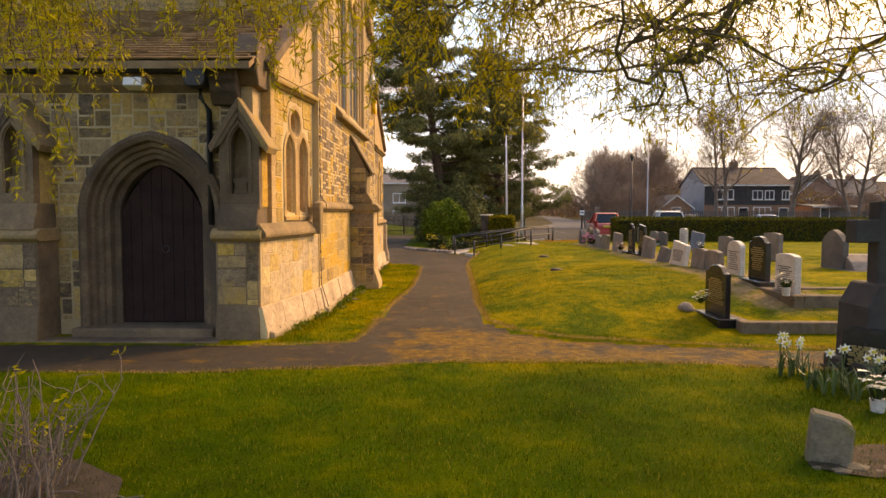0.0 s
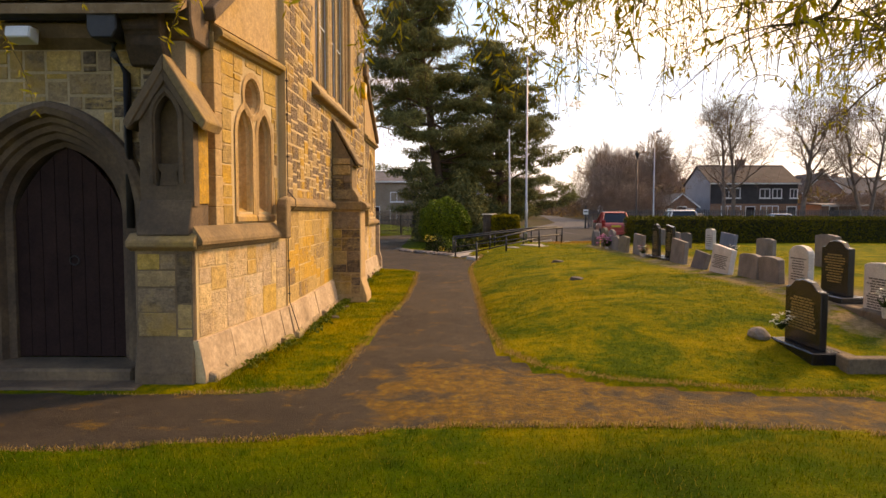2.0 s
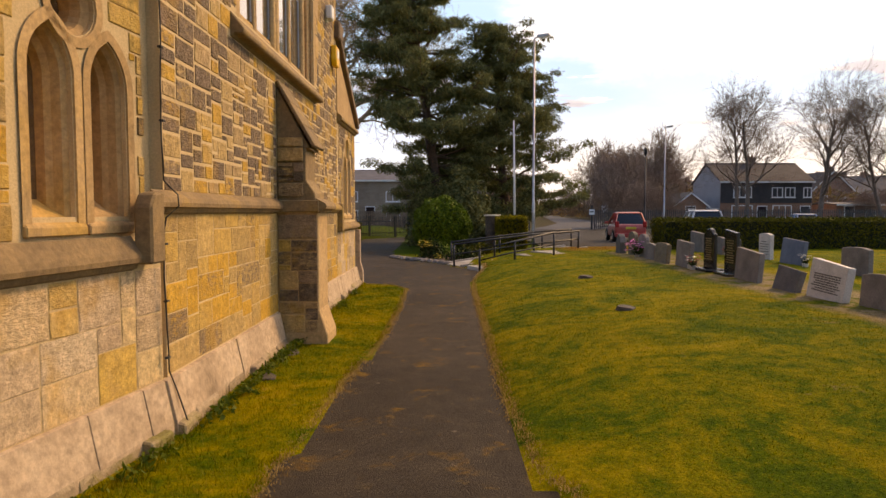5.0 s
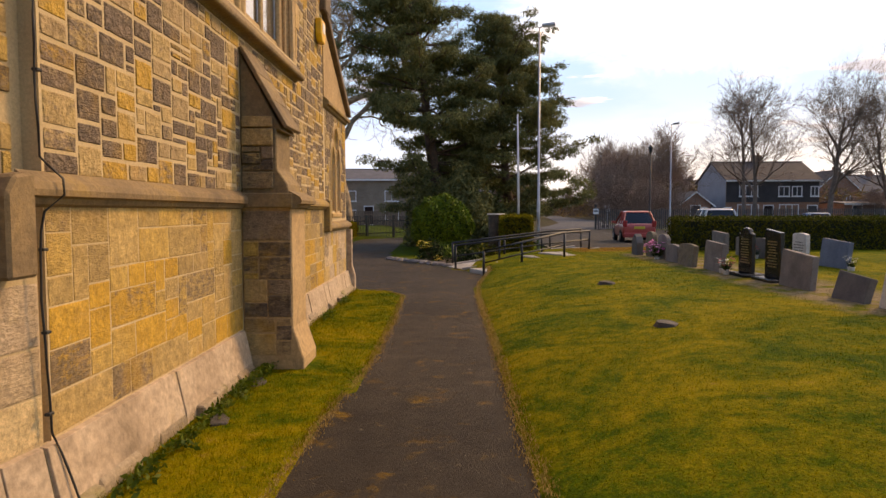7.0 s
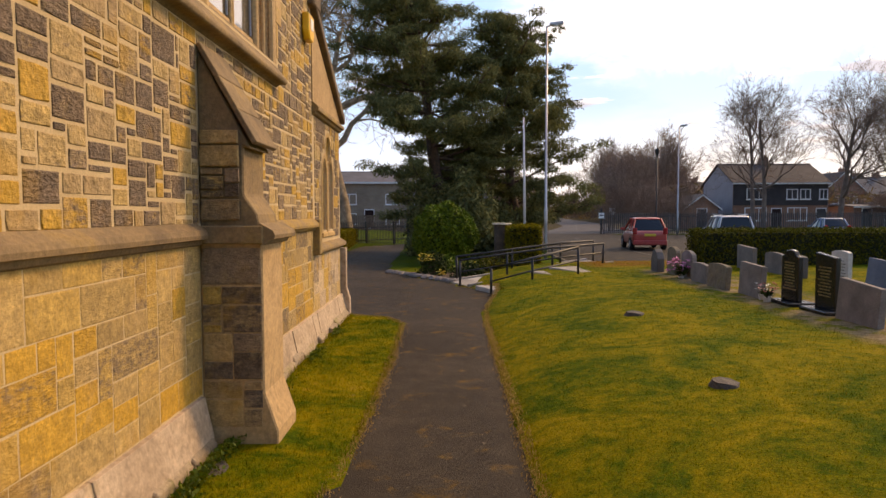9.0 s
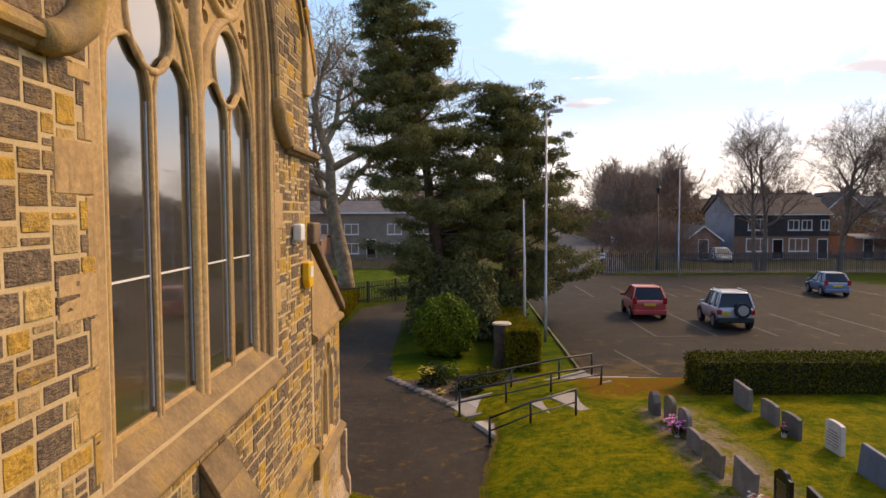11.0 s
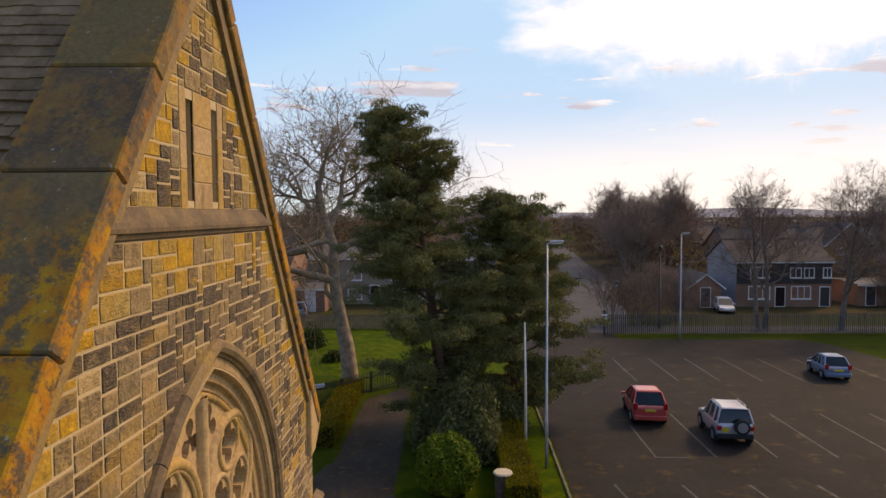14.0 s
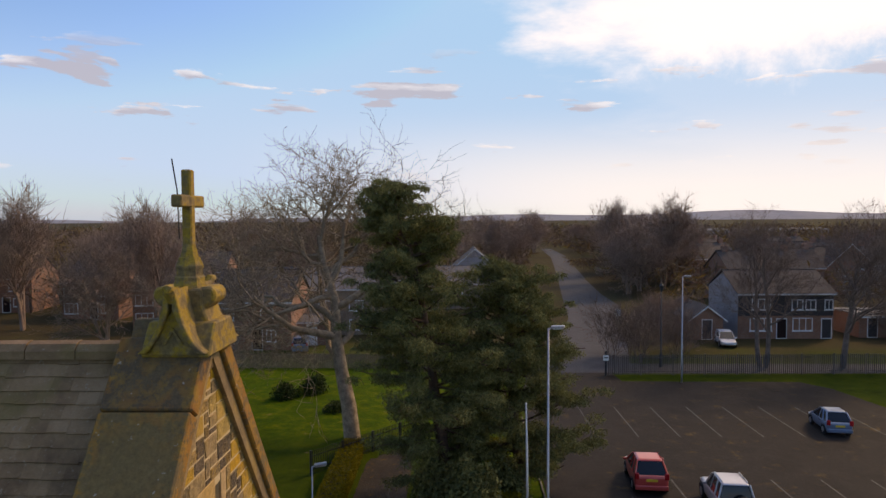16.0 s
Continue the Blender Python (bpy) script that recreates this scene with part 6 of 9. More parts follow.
kg = thing("grave_kerb", "raised stone grave kerb under pale headstones", "grave kerb", "grave kerbs")
for b in ((4.80, 4.95, 9.1, 11.9), (4.95, 6.6, 9.1, 9.25), (4.95, 6.6, 10.05, 10.2), (4.95, 6.6, 11.75, 11.9)):
    part("kerb_stone", box(*b, 0.1, 0.41, 0.015), "grave_kerbing", kg)
posy(4.72, 9.15, 0.42, "flower_white", 16, 0.13, "withered white flowers on a grave kerb", True, 12)
rock = thing("rough_stone", "rough grey boulder at the foot of a grave", "stone")
bm = bmesh.new()
bmesh.ops.create_icosphere(bm, subdivisions=2, radius=0.12)
for v in bm.verts:
    v.co = Vector((v.co.x * 0.9, v.co.y * 1.1, v.co.z * 0.75)) * (1 + 0.25 * noise.noise(v.co * 9))
part("stone", bm, "grey_stone", rock, m=pose(3.30, 9.05, float(bank(3.30, 9.05)) + 0.02))
tomb = thing("chest_tomb", "low pale chest tomb with a sloping lid", "tomb")
part("plinth", box(7.3, 9.6, 11.9, 13.0, 0.25, 0.50, 0.02), "grey_stone", tomb)
part("lid", prism([(11.95, 0.50), (12.95, 0.50), (12.8, 0.66), (12.6, 0.78), (12.3, 0.78), (12.1, 0.66)], "x", 7.4, 9.5, 0.015), "grey_stone", tomb)

# near corner: sooty cross on its base, a low black stone, a small leaning marker
cr = thing("stone_cross", "tall sooty stone cross on a tapering base", "grave cross", at=(4.28, 6.45, 0.0))
part("base", prism([(-0.31, -0.05), (0.31, -0.05), (0.29, 0.66), (0.17, 0.88), (-0.17, 0.88), (-0.29, 0.66)], "y", -0.25, 0.25, 0.02), "soot_stone", cr)
part("step", box(-0.38, 0.38, -0.33, 0.33, -0.05, 0.12, 0.02), "soot_stone", cr)
part("shaft", box(-0.115, 0.115, -0.09, 0.09, 0.85, 1.68, 0.015), "soot_stone", cr)
part("crossbar", box(-0.34, 0.34, -0.088, 0.088, 1.27, 1.50, 0.015), "soot_stone", cr)
H(4.02, 6.22, 0.46, 0.52, 0.06, "flat", "granite_black", "low black granite tablet with gilt lettering", 30, lines=9, ink="gilt", turn=-50)
mk = thing("marker_stone", "small mossy grave marker leaning in rough ground", "grave marker", at=pose(2.37, 4.02, 0.0, 4, 3, -22))
part("block", prism([(-0.125, -0.05), (0.125, -0.05), (0.12, 0.27), (0.05, 0.315), (-0.115, 0.335)], "y", -0.06, 0.06, 0.015), "mossy_stone", mk)
bm = bmesh.new()
for k in range(7):
    bmesh.ops.create_icosphere(bm, subdivisions=1, radius=0.03 + 0.02 * (k % 3), matrix=Matrix.Translation((2.25 + 0.11 * k, 3.9 - 0.05 * (k % 2), 0.02)) @ Matrix.Diagonal((1.4, 1, 0.5, 1)))
tagged(new("rubble", finish(bm, "mossy_stone")), "scattered stones round the small grave marker", "stones", kind="stuff")


def daffodils(x, y, n, spread, seed, label):
    g = thing("daffodils", label, "daffodils", at=(x, y, 0))
    r = random.Random(seed)
    bm_, bf, bc = bmesh.new(), bmesh.new(), bmesh.new()
    for k in range(n):
        a, d = r.uniform(0, 6.28), spread * math.sqrt(r.random())
        p = Vector((d * math.cos(a), d * math.sin(a) * 0.7, 0))
        for q in range(6):
            b = r.uniform(0, 6.28)
            l = r.uniform(0.18, 0.34)
            e1 = p + Vector((math.cos(b) * 0.04, math.sin(b) * 0.04, l * 0.6))
            e2 = p + Vector((math.cos(b) * 0.14, math.sin(b) * 0.14, l * r.uniform(0.7, 1)))
            s = Vector((-math.sin(b), math.cos(b), 0)) * 0.006
            v = [bm_.verts.new(t) for t in (p - s, p + s, e1 + s, e1 - s, e2)]
            bm_.faces.new((v[0], v[1], v[2], v[3]))
            bm_.faces.new((v[3], v[2], v[4]))
        if r.random() < 0.5:
            h = r.uniform(0.28, 0.42)
            c = p + Vector((r.uniform(-0.05, 0.05), r.uniform(-0.05, 0.05), h))
            tube([p, c], 0.004, 4, bm_)
            f = Vector((r.uniform(-0.8, 0.3), -1, 0.2)).normalized()
            s0 = f.orthogonal().normalized()
            s1 = f.cross(s0)
            for q in range(6):
                b = q * 1.047
                d0 = math.cos(b) * s0 + math.sin(b) * s1
                d1 = math.cos(b + 0.45) * s0 + math.sin(b + 0.45) * s1
                d2 = math.cos(b - 0.45) * s0 + math.sin(b - 0.45) * s1
                bf.faces.new([bf.verts.new(t) for t in (c, c + d1 * 0.025, c + d0 * 0.045, c + d2 * 0.025)])
            tube([c, c + f * 0.03], [0.010, 0.016], 6, bc)
    part("leaves", bm_, "leaf_daffodil", g)
    tagged(part("petals", bf, "flower_white", g), kind="stuff")
    tagged(part("trumpets", bc, "flower_yellow", g), kind="stuff")


daffodils(3.55, 5.55, 26, 0.45, 3, "clump of pale daffodils by the stone cross")
daffodils(3.95, 4.95, 24, 0.45, 4, "clump of pale daffodils in long leaves")
daffodils(3.3, 6.15, 12, 0.2, 8, "clump of pale daffodils at the path edge")
posy(3.35, 5.05, 0.02, "flower_white", 16, 0.12, "faded white grave flowers in a pot", True, 20, r0=0.03)

# low weeds along the foot of the church wall
r_ = np.random.default_rng(44)
wy = np.concatenate([r_.normal(c, 0.16, 150) for c in (8.5, 9.3, 10.4, 11.0, 11.6, 12.2, 12.6, 12.9, 14.3, 16.1, 17.6)])
wx_ = -1.80 - 0.132 * np.maximum(0, 9.95 - wy) + np.abs(r_.normal(0, 0.06, len(wy)))
v, q = leaf_cards(np.stack([wx_, wy, 0.03 + 0.07 * r_.random(len(wy))], -1), 0.022, r_, 1.1)
tagged(new("weeds", tri_mesh("weeds", v, q, "weed_leaf")), "low green weeds at the foot of the church wall", "weeds", kind="stuff")

# flat stone caps in the lawn
M["wet_stone"] = material("wet_stone", rough=0.8, bump=0.6, bump_scale=30, build=varied((0.3, (0.035, 0.029, 0.024)), (0.7, (0.085, 0.068, 0.054)), scale=9, fine=40, amount=0.4))
for x, y, s in ((2.20, 13.44, 0.2), (2.46, 17.0, 0.22)):
    g = thing("stump_stone", "small flat grey stone sunk in the lawn", "stone", "stones in the lawn", at=(x, y, float(bank(x, y))))
    bm = bmesh.new()
    bmesh.ops.create_cone(bm, segments=9, radius1=s * 0.7, radius2=s * 0.55, depth=0.05, cap_ends=True)
    for v in bm.verts:
        v.co += Vector((0.03 * noise.noise(v.co * 20), 0.03 * noise.noise(v.co * 21 + Vector((5, 0, 0))), 0.02 * noise.noise(v.co * 13)))
    part("cap", bm, "wet_stone", g, m=pose(0, 0, 0.006))
for x, y, rx in ((-1.72, 12.55, 8), (-1.70, 11.5, 0)):
    g = thing("drain_slab", "broken slab lying at the foot of the church wall", "stone slab", at=pose(x, y, 0.02, rx, 6, 20))
    part("slab", prism([(-0.07, -0.13), (0.05, -0.12), (0.075, 0.02), (0.03, 0.14), (-0.06, 0.10)], "z", -0.03, 0.012, 0.008), "wet_stone", g)

# ---- steps, ramp and handrails ----
ramp = thing("ramp", "paved ramp of pale slabs rising to the car park", "ramp", kind="structure")
r0, r1 = Vector((0.12, 24.35)), Vector((4.05, 26.1))
dv = (r1 - r0).normalized()
nv = Vector((-dv.y, dv.x))
for k in range(9):
    a, b = k / 9, (k + 1) / 9
    q = [r0.lerp(r1, a) - nv * 0.55, r0.lerp(r1, b) - nv * 0.55, r0.lerp(r1, b) + nv * 0.55, r0.lerp(r1, a) + nv * 0.55]
    z0, z1 = 0.03 + 0.42 * a, 0.03 + 0.42 * b
    bm = bmesh.new()
    lo = [bm.verts.new((p.x, p.y, -0.1)) for p in q]
    e = dv * 0.006
    hi = [bm.verts.new((p.x + (e.x if i in (0, 3) else -e.x), p.y, (z0, z1, z1, z0)[i])) for i, p in enumerate(q)]
    bm.faces.new(hi)
    for i in range(4):
        bm.faces.new((lo[i], lo[(i + 1) % 4], hi[(i + 1) % 4], hi[i]))
    part("paving_slab", bm, "concrete", ramp)
for s in (-1, 1):
    q0, q1 = r0 + nv * 0.6 * s, r1 + nv * 0.6 * s
    bm = bmesh.new()
    v = []
    for p, z in ((q0, 0.07), (q1, 0.50)):
        v.append([bm.verts.new((p.x + o * nv.x, p.y + o * nv.y, zz)) for o, zz in ((-0.05, -0.1), (0.05, -0.1), (0.05, z), (-0.05, z))])
    for i in range(4):
        bm.faces.new((v[0][i], v[0][(i + 1) % 4], v[1][(i + 1) % 4], v[1][i]))
    bm.faces.new(v[0])
    bm.faces.new(v[1])
    part("edging", bm, "kerb", ramp)
steps = thing("steps", "three shallow stone steps beside the ramp", "steps", kind="structure")
for k in range(3):
    c = Vector((1.15, 22.9)).lerp(Vector((2.5, 23.5)), k / 2)
    part("step", box(-0.42, 0.42, -0.62, 0.62, -0.2, 0.10 + 0.14 * k, 0.015), "concrete", steps, m=pose(c.x, c.y, 0, 0, 0, 24))
part("landing", box(-0.8, 0.8, -0.7, 0.7, -0.2, 0.44, 0.015), "concrete", steps, m=pose(3.4, 24.0, 0, 0, 0, 24))


def handrail(name, feet, tops, label, mid=None):
    g = thing(name, label, "handrail", "black handrails by the ramp")
    part("rail", tube(tops, 0.028, 8), "black_iron", g, smooth=True)
    for f, t in zip(feet, tops):
        part("post", tube([f, t], 0.028, 8), "black_iron", g, smooth=True)
        part("base_plate", box(f[0] - 0.07, f[0] + 0.07, f[1] - 0.07, f[1] + 0.07, f[2], f[2] + 0.012), "black_iron", g)
    if mid:
        part("mid_rail", tube(mid, 0.02, 6), "black_iron", g, smooth=True)
    return g


handrail("handrail", [(0.80, 21.92, 0.04), (1.75, 22.5, 0.22), (2.82, 22.78, 0.40)], [(0.80, 21.92, 0.62), (1.75, 22.5, 0.80), (2.82, 22.78, 1.02)], "black tubular handrail beside the steps", [(0.80, 21.92, 0.34), (1.75, 22.5, 0.52), (2.82, 22.78, 0.72)])
handrail("handrail", [(0.17, 23.97, 0.03), (1.35, 24.3, 0.16), (2.55, 24.75, 0.30), (3.95, 25.25, 0.45)], [(0.17, 23.97, 0.64), (1.35, 24.3, 0.78), (2.55, 24.75, 0.90), (3.98, 25.25, 0.98)], "black tubular handrail along the ramp", [(0.17, 23.97, 0.36), (1.35, 24.3, 0.50), (2.55, 24.75, 0.63), (3.95, 25.25, 0.74)])
handrail("handrail", [(0.1, 25.0, 0.03), (1.6, 25.6, 0.16), (3.0, 26.2, 0.30), (4.0, 26.6, 0.40)], [(0.1, 25.0, 0.66), (1.6, 25.6, 0.82), (3.0, 26.2, 0.95), (4.0, 26.6, 1.0)], "black tubular handrail on the garden side of the ramp")

# lamp posts, flag pole, sign
M["galvanised"] = material("galvanised", rough=0.45, metal=0.7, build=varied((0.3, (0.36, 0.36, 0.38)), (0.7, (0.50, 0.50, 0.52)), scale=4, fine=40, amount=0.12))
M["pole_white"] = material("pole_white", rough=0.5, build=varied((0.3, (0.62, 0.60, 0.57)), (0.7, (0.74, 0.72, 0.69)), scale=3, fine=40, amount=0.1))
M["lens"] = material("lens", colour=(0.75, 0.75, 0.72), rough=0.25)


def lamp_post(x, y, h, label, arm=(0.55, 0.0), z=0.0, r=0.07):
    g = thing("street_lamp", label, "street lamp", at=(x, y, z))
    part("post", tube([(0, 0, 0), (0, 0, h * 0.22), (0, 0, h * 0.225), (0, 0, h)], [r, r, r * 0.75, r * 0.55], 10), "galvanised", g, smooth=True)
    part("door_panel", box(-0.04, 0.04, -r - 0.005, -r + 0.01, 0.5, 1.0), "galvanised", g)
    ax, ay = arm
    part("arm", tube([(0, 0, h - 0.02), (ax * 0.5, ay * 0.5, h + 0.03)], 0.03, 8), "galvanised", g)
    a = math.degrees(math.atan2(ay, ax))
    part("lantern", box(-0.02, 0.50, -0.10, 0.10, -0.02, 0.09, 0.03, 2), "galvanised", g, m=pose(ax * 0.3, ay * 0.3, h + 0.02, 0, -4, a))
    part("diffuser", box(0.05, 0.46, -0.08, 0.08, -0.05, -0.015, 0.012), "lens", g, m=pose(ax * 0.3, ay * 0.3, h + 0.02, 0, -4, a))
    return g


lamp_post(3.62, 33.2, 8.85, "tall galvanised street lamp at the car park edge", (0.4, -0.1))
lamp_post(17.75, 59.2, 8.4, "tall galvanised street lamp by the fence", (0.35, -0.3))
lamp_post(-6.0, 34.7, 2.8, "short lamp standard beside the path", (0.35, 0.1), r=0.045)
fp = thing("flag_pole", "white painted flag pole", "flag pole", at=(2.95, 34.4, 0))
part("pole", tube([(0, 0, 0), (-0.02, 0, 3), (-0.06, 0, 5.55)], [0.06, 0.05, 0.03], 10), "pole_white", fp, smooth=True)
part("finial", tube([(-0.06, 0, 5.53), (-0.06, 0, 5.60)], [0.045, 0.02], 8), "pole_white", fp)

# clipped hedges of small leaves
def hedge_leaves(n, boxes, size, seed):
    """Leaf cards over the faces of boxes (x0, x1, y0, y1, z0, z1)."""
    r_ = np.random.default_rng(seed)
    area = [2 * (b[3] - b[2]) * (b[5] - b[4]) + 2 * (b[1] - b[0]) * (b[5] - b[4]) + (b[1] - b[0]) * (b[3] - b[2]) for b in boxes]
    vs = []
    for b, ar in zip(boxes, area):
        m = int(n * ar / sum(area))
        dims = np.array([b[1] - b[0], b[3] - b[2], b[5] - b[4]])
        fa = np.array([dims[1] * dims[2], dims[1] * dims[2], dims[0] * dims[2], dims[0] * dims[2], dims[0] * dims[1]])
        f = r_.choice(5, m, p=fa / fa.sum())
        u = r_.uniform(0, 1, (m, 3))
        u[f == 0, 0], u[f == 1, 0], u[f == 2, 1], u[f == 3, 1], u[f == 4, 2] = 0, 1, 0, 1, 1
        p = np.array([b[0], b[2], b[4]]) + u * dims + r_.normal(0, 0.035, (m, 3))
        vs.append(p)
    return leaf_cards(np.concatenate(vs), size, r_)


M["hedge_leaf"] = material("hedge_leaf", rough=0.8, spec=0.1, build=varied((0.25, (0.05, 0.055, 0.004)), (0.5, (0.10, 0.095, 0.006)), (0.8, (0.17, 0.135, 0.008)), scale=1.2, fine=20, amount=0.3, random=0.5))
M["hedge_gold"] = material("hedge_gold", rough=0.8, spec=0.1, thin=0.3, build=varied((0.25, (0.09, 0.085, 0.006)), (0.5, (0.17, 0.15, 0.008)), (0.8, (0.27, 0.21, 0.012)), scale=1.2, fine=20, amount=0.3, random=0.5))
# near-black core colour stands in for the shade between the leaves
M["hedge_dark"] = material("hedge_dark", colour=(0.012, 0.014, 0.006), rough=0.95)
M["laurel_leaf"] = material("laurel_leaf", rough=0.6, spec=0.2, build=varied((0.2, (0.06, 0.09, 0.006)), (0.5, (0.13, 0.18, 0.008)), (0.85, (0.22, 0.26, 0.015)), scale=2.0, fine=20, amount=0.25, random=0.6))


def hedge(label, boxes, n, size=0.03, mat="hedge_leaf", seed=1):
    g = thing("hedge", label, "hedge", "clipped hedges")
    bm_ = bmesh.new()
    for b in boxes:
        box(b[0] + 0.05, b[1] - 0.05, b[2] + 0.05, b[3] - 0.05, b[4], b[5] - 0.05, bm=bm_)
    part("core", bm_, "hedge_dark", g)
    v, q = hedge_leaves(n, boxes, size, seed)
    tagged(child("leaves", tri_mesh("leaves", v, q, mat), g), kind="stuff")


hedge("long clipped privet hedge between graves and car park", [(6.2, 34, 24.2, 25.3, 0.25, 1.33)], 110000, 0.024, seed=2)
hedge("clipped hedge strip beside the flag pole", [(1.75, 2.85, 29.9, 36.5, 0, 0.90), (1.6, 2.7, 36.5, 44, 0, 0.85)], 34000, 0.032, "hedge_gold", seed=3)
hedge("small clipped hedge by the tree stump", [(1.75, 2.75, 28.4, 29.8, 0.0, 1.35)], 12000, 0.03, "hedge_gold", seed=4)
hedge("low clipped hedge along the far path", [(-6.2, -5.15, 35.4, 43.6, 0, 0.9)], 16000, 0.035, "hedge_gold", seed=5)
st = thing("tree_stump", "tall dark tree stump with a pale cut top", "tree stump", at=(1.62, 29.2, 0))
part("trunk", tube([(0, 0, -0.05), (0.02, 0, 0.5), (0, 0.02, 1.42)], [0.36, 0.28, 0.27], 12), "soil", st, smooth=True)
M["cut_wood"] = material("cut_wood", rough=0.8, build=varied((0.3, (0.50, 0.40, 0.26)), (0.7, (0.66, 0.56, 0.40)), scale=5, fine=40, amount=0.15))
part("cut_top", tube([(0, 0.02, 1.42), (0, 0.02, 1.47)], [0.33, 0.30], 12), "cut_wood", st)
# round laurel ball, shoots, and a bed of shrubs
ball = thing("round_bush", "round clipped bright green laurel bush", "bush", at=(-0.24, 30.9, 0))
r_ = np.random.default_rng(5)
d = r_.normal(size=(16000, 3))
d /= np.linalg.norm(d, axis=1)[:, None]
k = 1 + 0.05 * np.sin(d[:, 0] * 9 + d[:, 2] * 7) + r_.normal(0, 0.025, len(d))
p = d * k[:, None] * np.array([1.10, 1.08, 1.05]) + np.array([0, 0, 1.06])
p = p[p[:, 2] > 0.08]
v, q = leaf_cards(p, 0.042, r_)
tagged(child("leaves", tri_mesh("leaves", v, q, "laurel_leaf"), ball), kind="stuff")
# solid core that paints the dark depth of the ball behind its leaves
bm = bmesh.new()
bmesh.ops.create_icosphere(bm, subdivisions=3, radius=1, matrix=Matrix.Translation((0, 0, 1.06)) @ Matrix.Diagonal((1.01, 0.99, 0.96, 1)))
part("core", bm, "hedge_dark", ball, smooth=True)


def shrub(x, y, rx, ry, rz, n, mat, label, seed, size=0.035, z=None):
    g = thing("shrub", label, "shrub", "shrubs in the bed", at=(x, y, float(bank(x, y)) if z is None else z))
    r_ = np.random.default_rng(seed)
    d = r_.normal(size=(n, 3))
    d /= np.linalg.norm(d, axis=1)[:, None]
    d[:, 2] = np.abs(d[:, 2])
    k = r_.uniform(0.55, 1.05, n) * (1 + 0.2 * np.sin(d[:, 0] * 5 + seed) * np.sin(d[:, 1] * 6))
    v, q = leaf_cards(d * k[:, None] * np.array([rx, ry, rz]), size, r_)
    tagged(child("leaves", tri_mesh("leaves", v, q, mat), g), kind="stuff")
    bm_ = bmesh.new()
    for j in range(7):
        a = j * 0.9 + seed
        tube([(0, 0, -0.03), (rx * 0.4 * math.cos(a), ry * 0.4 * math.sin(a), rz * 0.45), (rx * 0.6 * math.cos(a), ry * 0.6 * math.sin(a), rz * 0.8)], [0.02, 0.012, 0.005], 5, bm_)
    part("stems", bm_, "soil", g)


bed = [(-1.6, 27.3), (-1.0, 26.3), (0.0, 24.95), (1.6, 25.75), (2.9, 26.4), (1.6, 28.2), (0.2, 28.0)]
bm = bmesh.new()
bm.faces.new([bm.verts.new((x, y, 0.035)) for x, y in bed])
me = finish(bm, "soil")
if me.polygons[0].normal.z < 0:
    me.flip_normals()
tagged(new("flower_bed", me), "dark soil bed with shrubs behind rough stones", "flower bed", kind="structure")
for j in range(11):
    c = Vector((-1.85, 27.55)).lerp(Vector((0.0, 24.85)), j / 10)
    g = thing("edging_stone", "rough pale stone edging the flower bed", "stone", "stones edging the bed", at=pose(c.x, c.y, 0.03, 0, 0, j * 37))
    bm = bmesh.new()
    bmesh.ops.create_icosphere(bm, subdivisions=2, radius=0.15)
    for v in bm.verts:
        v.co = Vector((v.co.x * 1.15, v.co.y * 0.8, v.co.z * 0.55)) * (1 + 0.35 * noise.noise(v.co * 8 + Vector((j, 0, 0))))
    part("stone", bm, "grey_stone", g)
shrub(-0.55, 26.9, 0.45, 0.45, 0.65, 900, "leaf_dark", "dark evergreen shrub in the bed", 3)
shrub(0.45, 26.0, 0.5, 0.4, 0.45, 900, "leaf_dark", "low dark shrub beside the rail", 4)
shrub(1.1, 27.0, 0.55, 0.5, 0.5, 900, "hedge_leaf", "low straggling shrub in the bed", 5)
shrub(-0.1, 27.6, 0.35, 0.35, 0.5, 600, "laurel_leaf", "young green shrub in the bed", 6)
posy(-0.75, 26.55, 0.35, "flower_yellow", 30, 0.22, "yellow spring flowers in the bed", False, 31, r0=0.04)
posy(-0.35, 25.6, 0.06, "flower_yellow", 14, 0.14, "low yellow flowers at the bed edge", False, 32, r0=0.03)

# ---- trees ----
M["bark_pine"] = material("bark_pine", rough=0.95, bump=0.8, bump_scale=14, build=varied((0.3, (0.055, 0.036, 0.026)), (0.55, (0.11, 0.066, 0.042)), (0.75, (0.16, 0.085, 0.045)), scale=5, fine=18, amount=0.4))
M["bark_grey"] = material("bark_grey", rough=0.95, bump=0.6, bump_scale=14, build=varied((0.3, (0.17, 0.125, 0.08)), (0.55, (0.30, 0.225, 0.145)), (0.75, (0.44, 0.345, 0.22)), scale=3, fine=18, amount=0.35))
M["bark_brown"] = material("bark_brown", rough=0.95, bump=0.5, bump_scale=14, build=varied((0.3, (0.13, 0.09, 0.07)), (0.6, (0.21, 0.15, 0.115)), (0.8, (0.28, 0.20, 0.15)), scale=3, fine=18, amount=0.3))
M["bark_far"] = material("bark_far", rough=0.95, build=varied((0.3, (0.21, 0.145, 0.115)), (0.6, (0.31, 0.22, 0.16)), (0.8, (0.38, 0.27, 0.16)), scale=0.3, fine=3, amount=0.3))
M["needles"] = material("needles", rough=0.8, spec=0.1, thin=0.2, build=varied((0.2, (0.080, 0.092, 0.040)), (0.5, (0.16, 0.165, 0.064)), (0.8, (0.26, 0.24, 0.08)), scale=0.9, fine=6, amount=0.35, random=0.5))
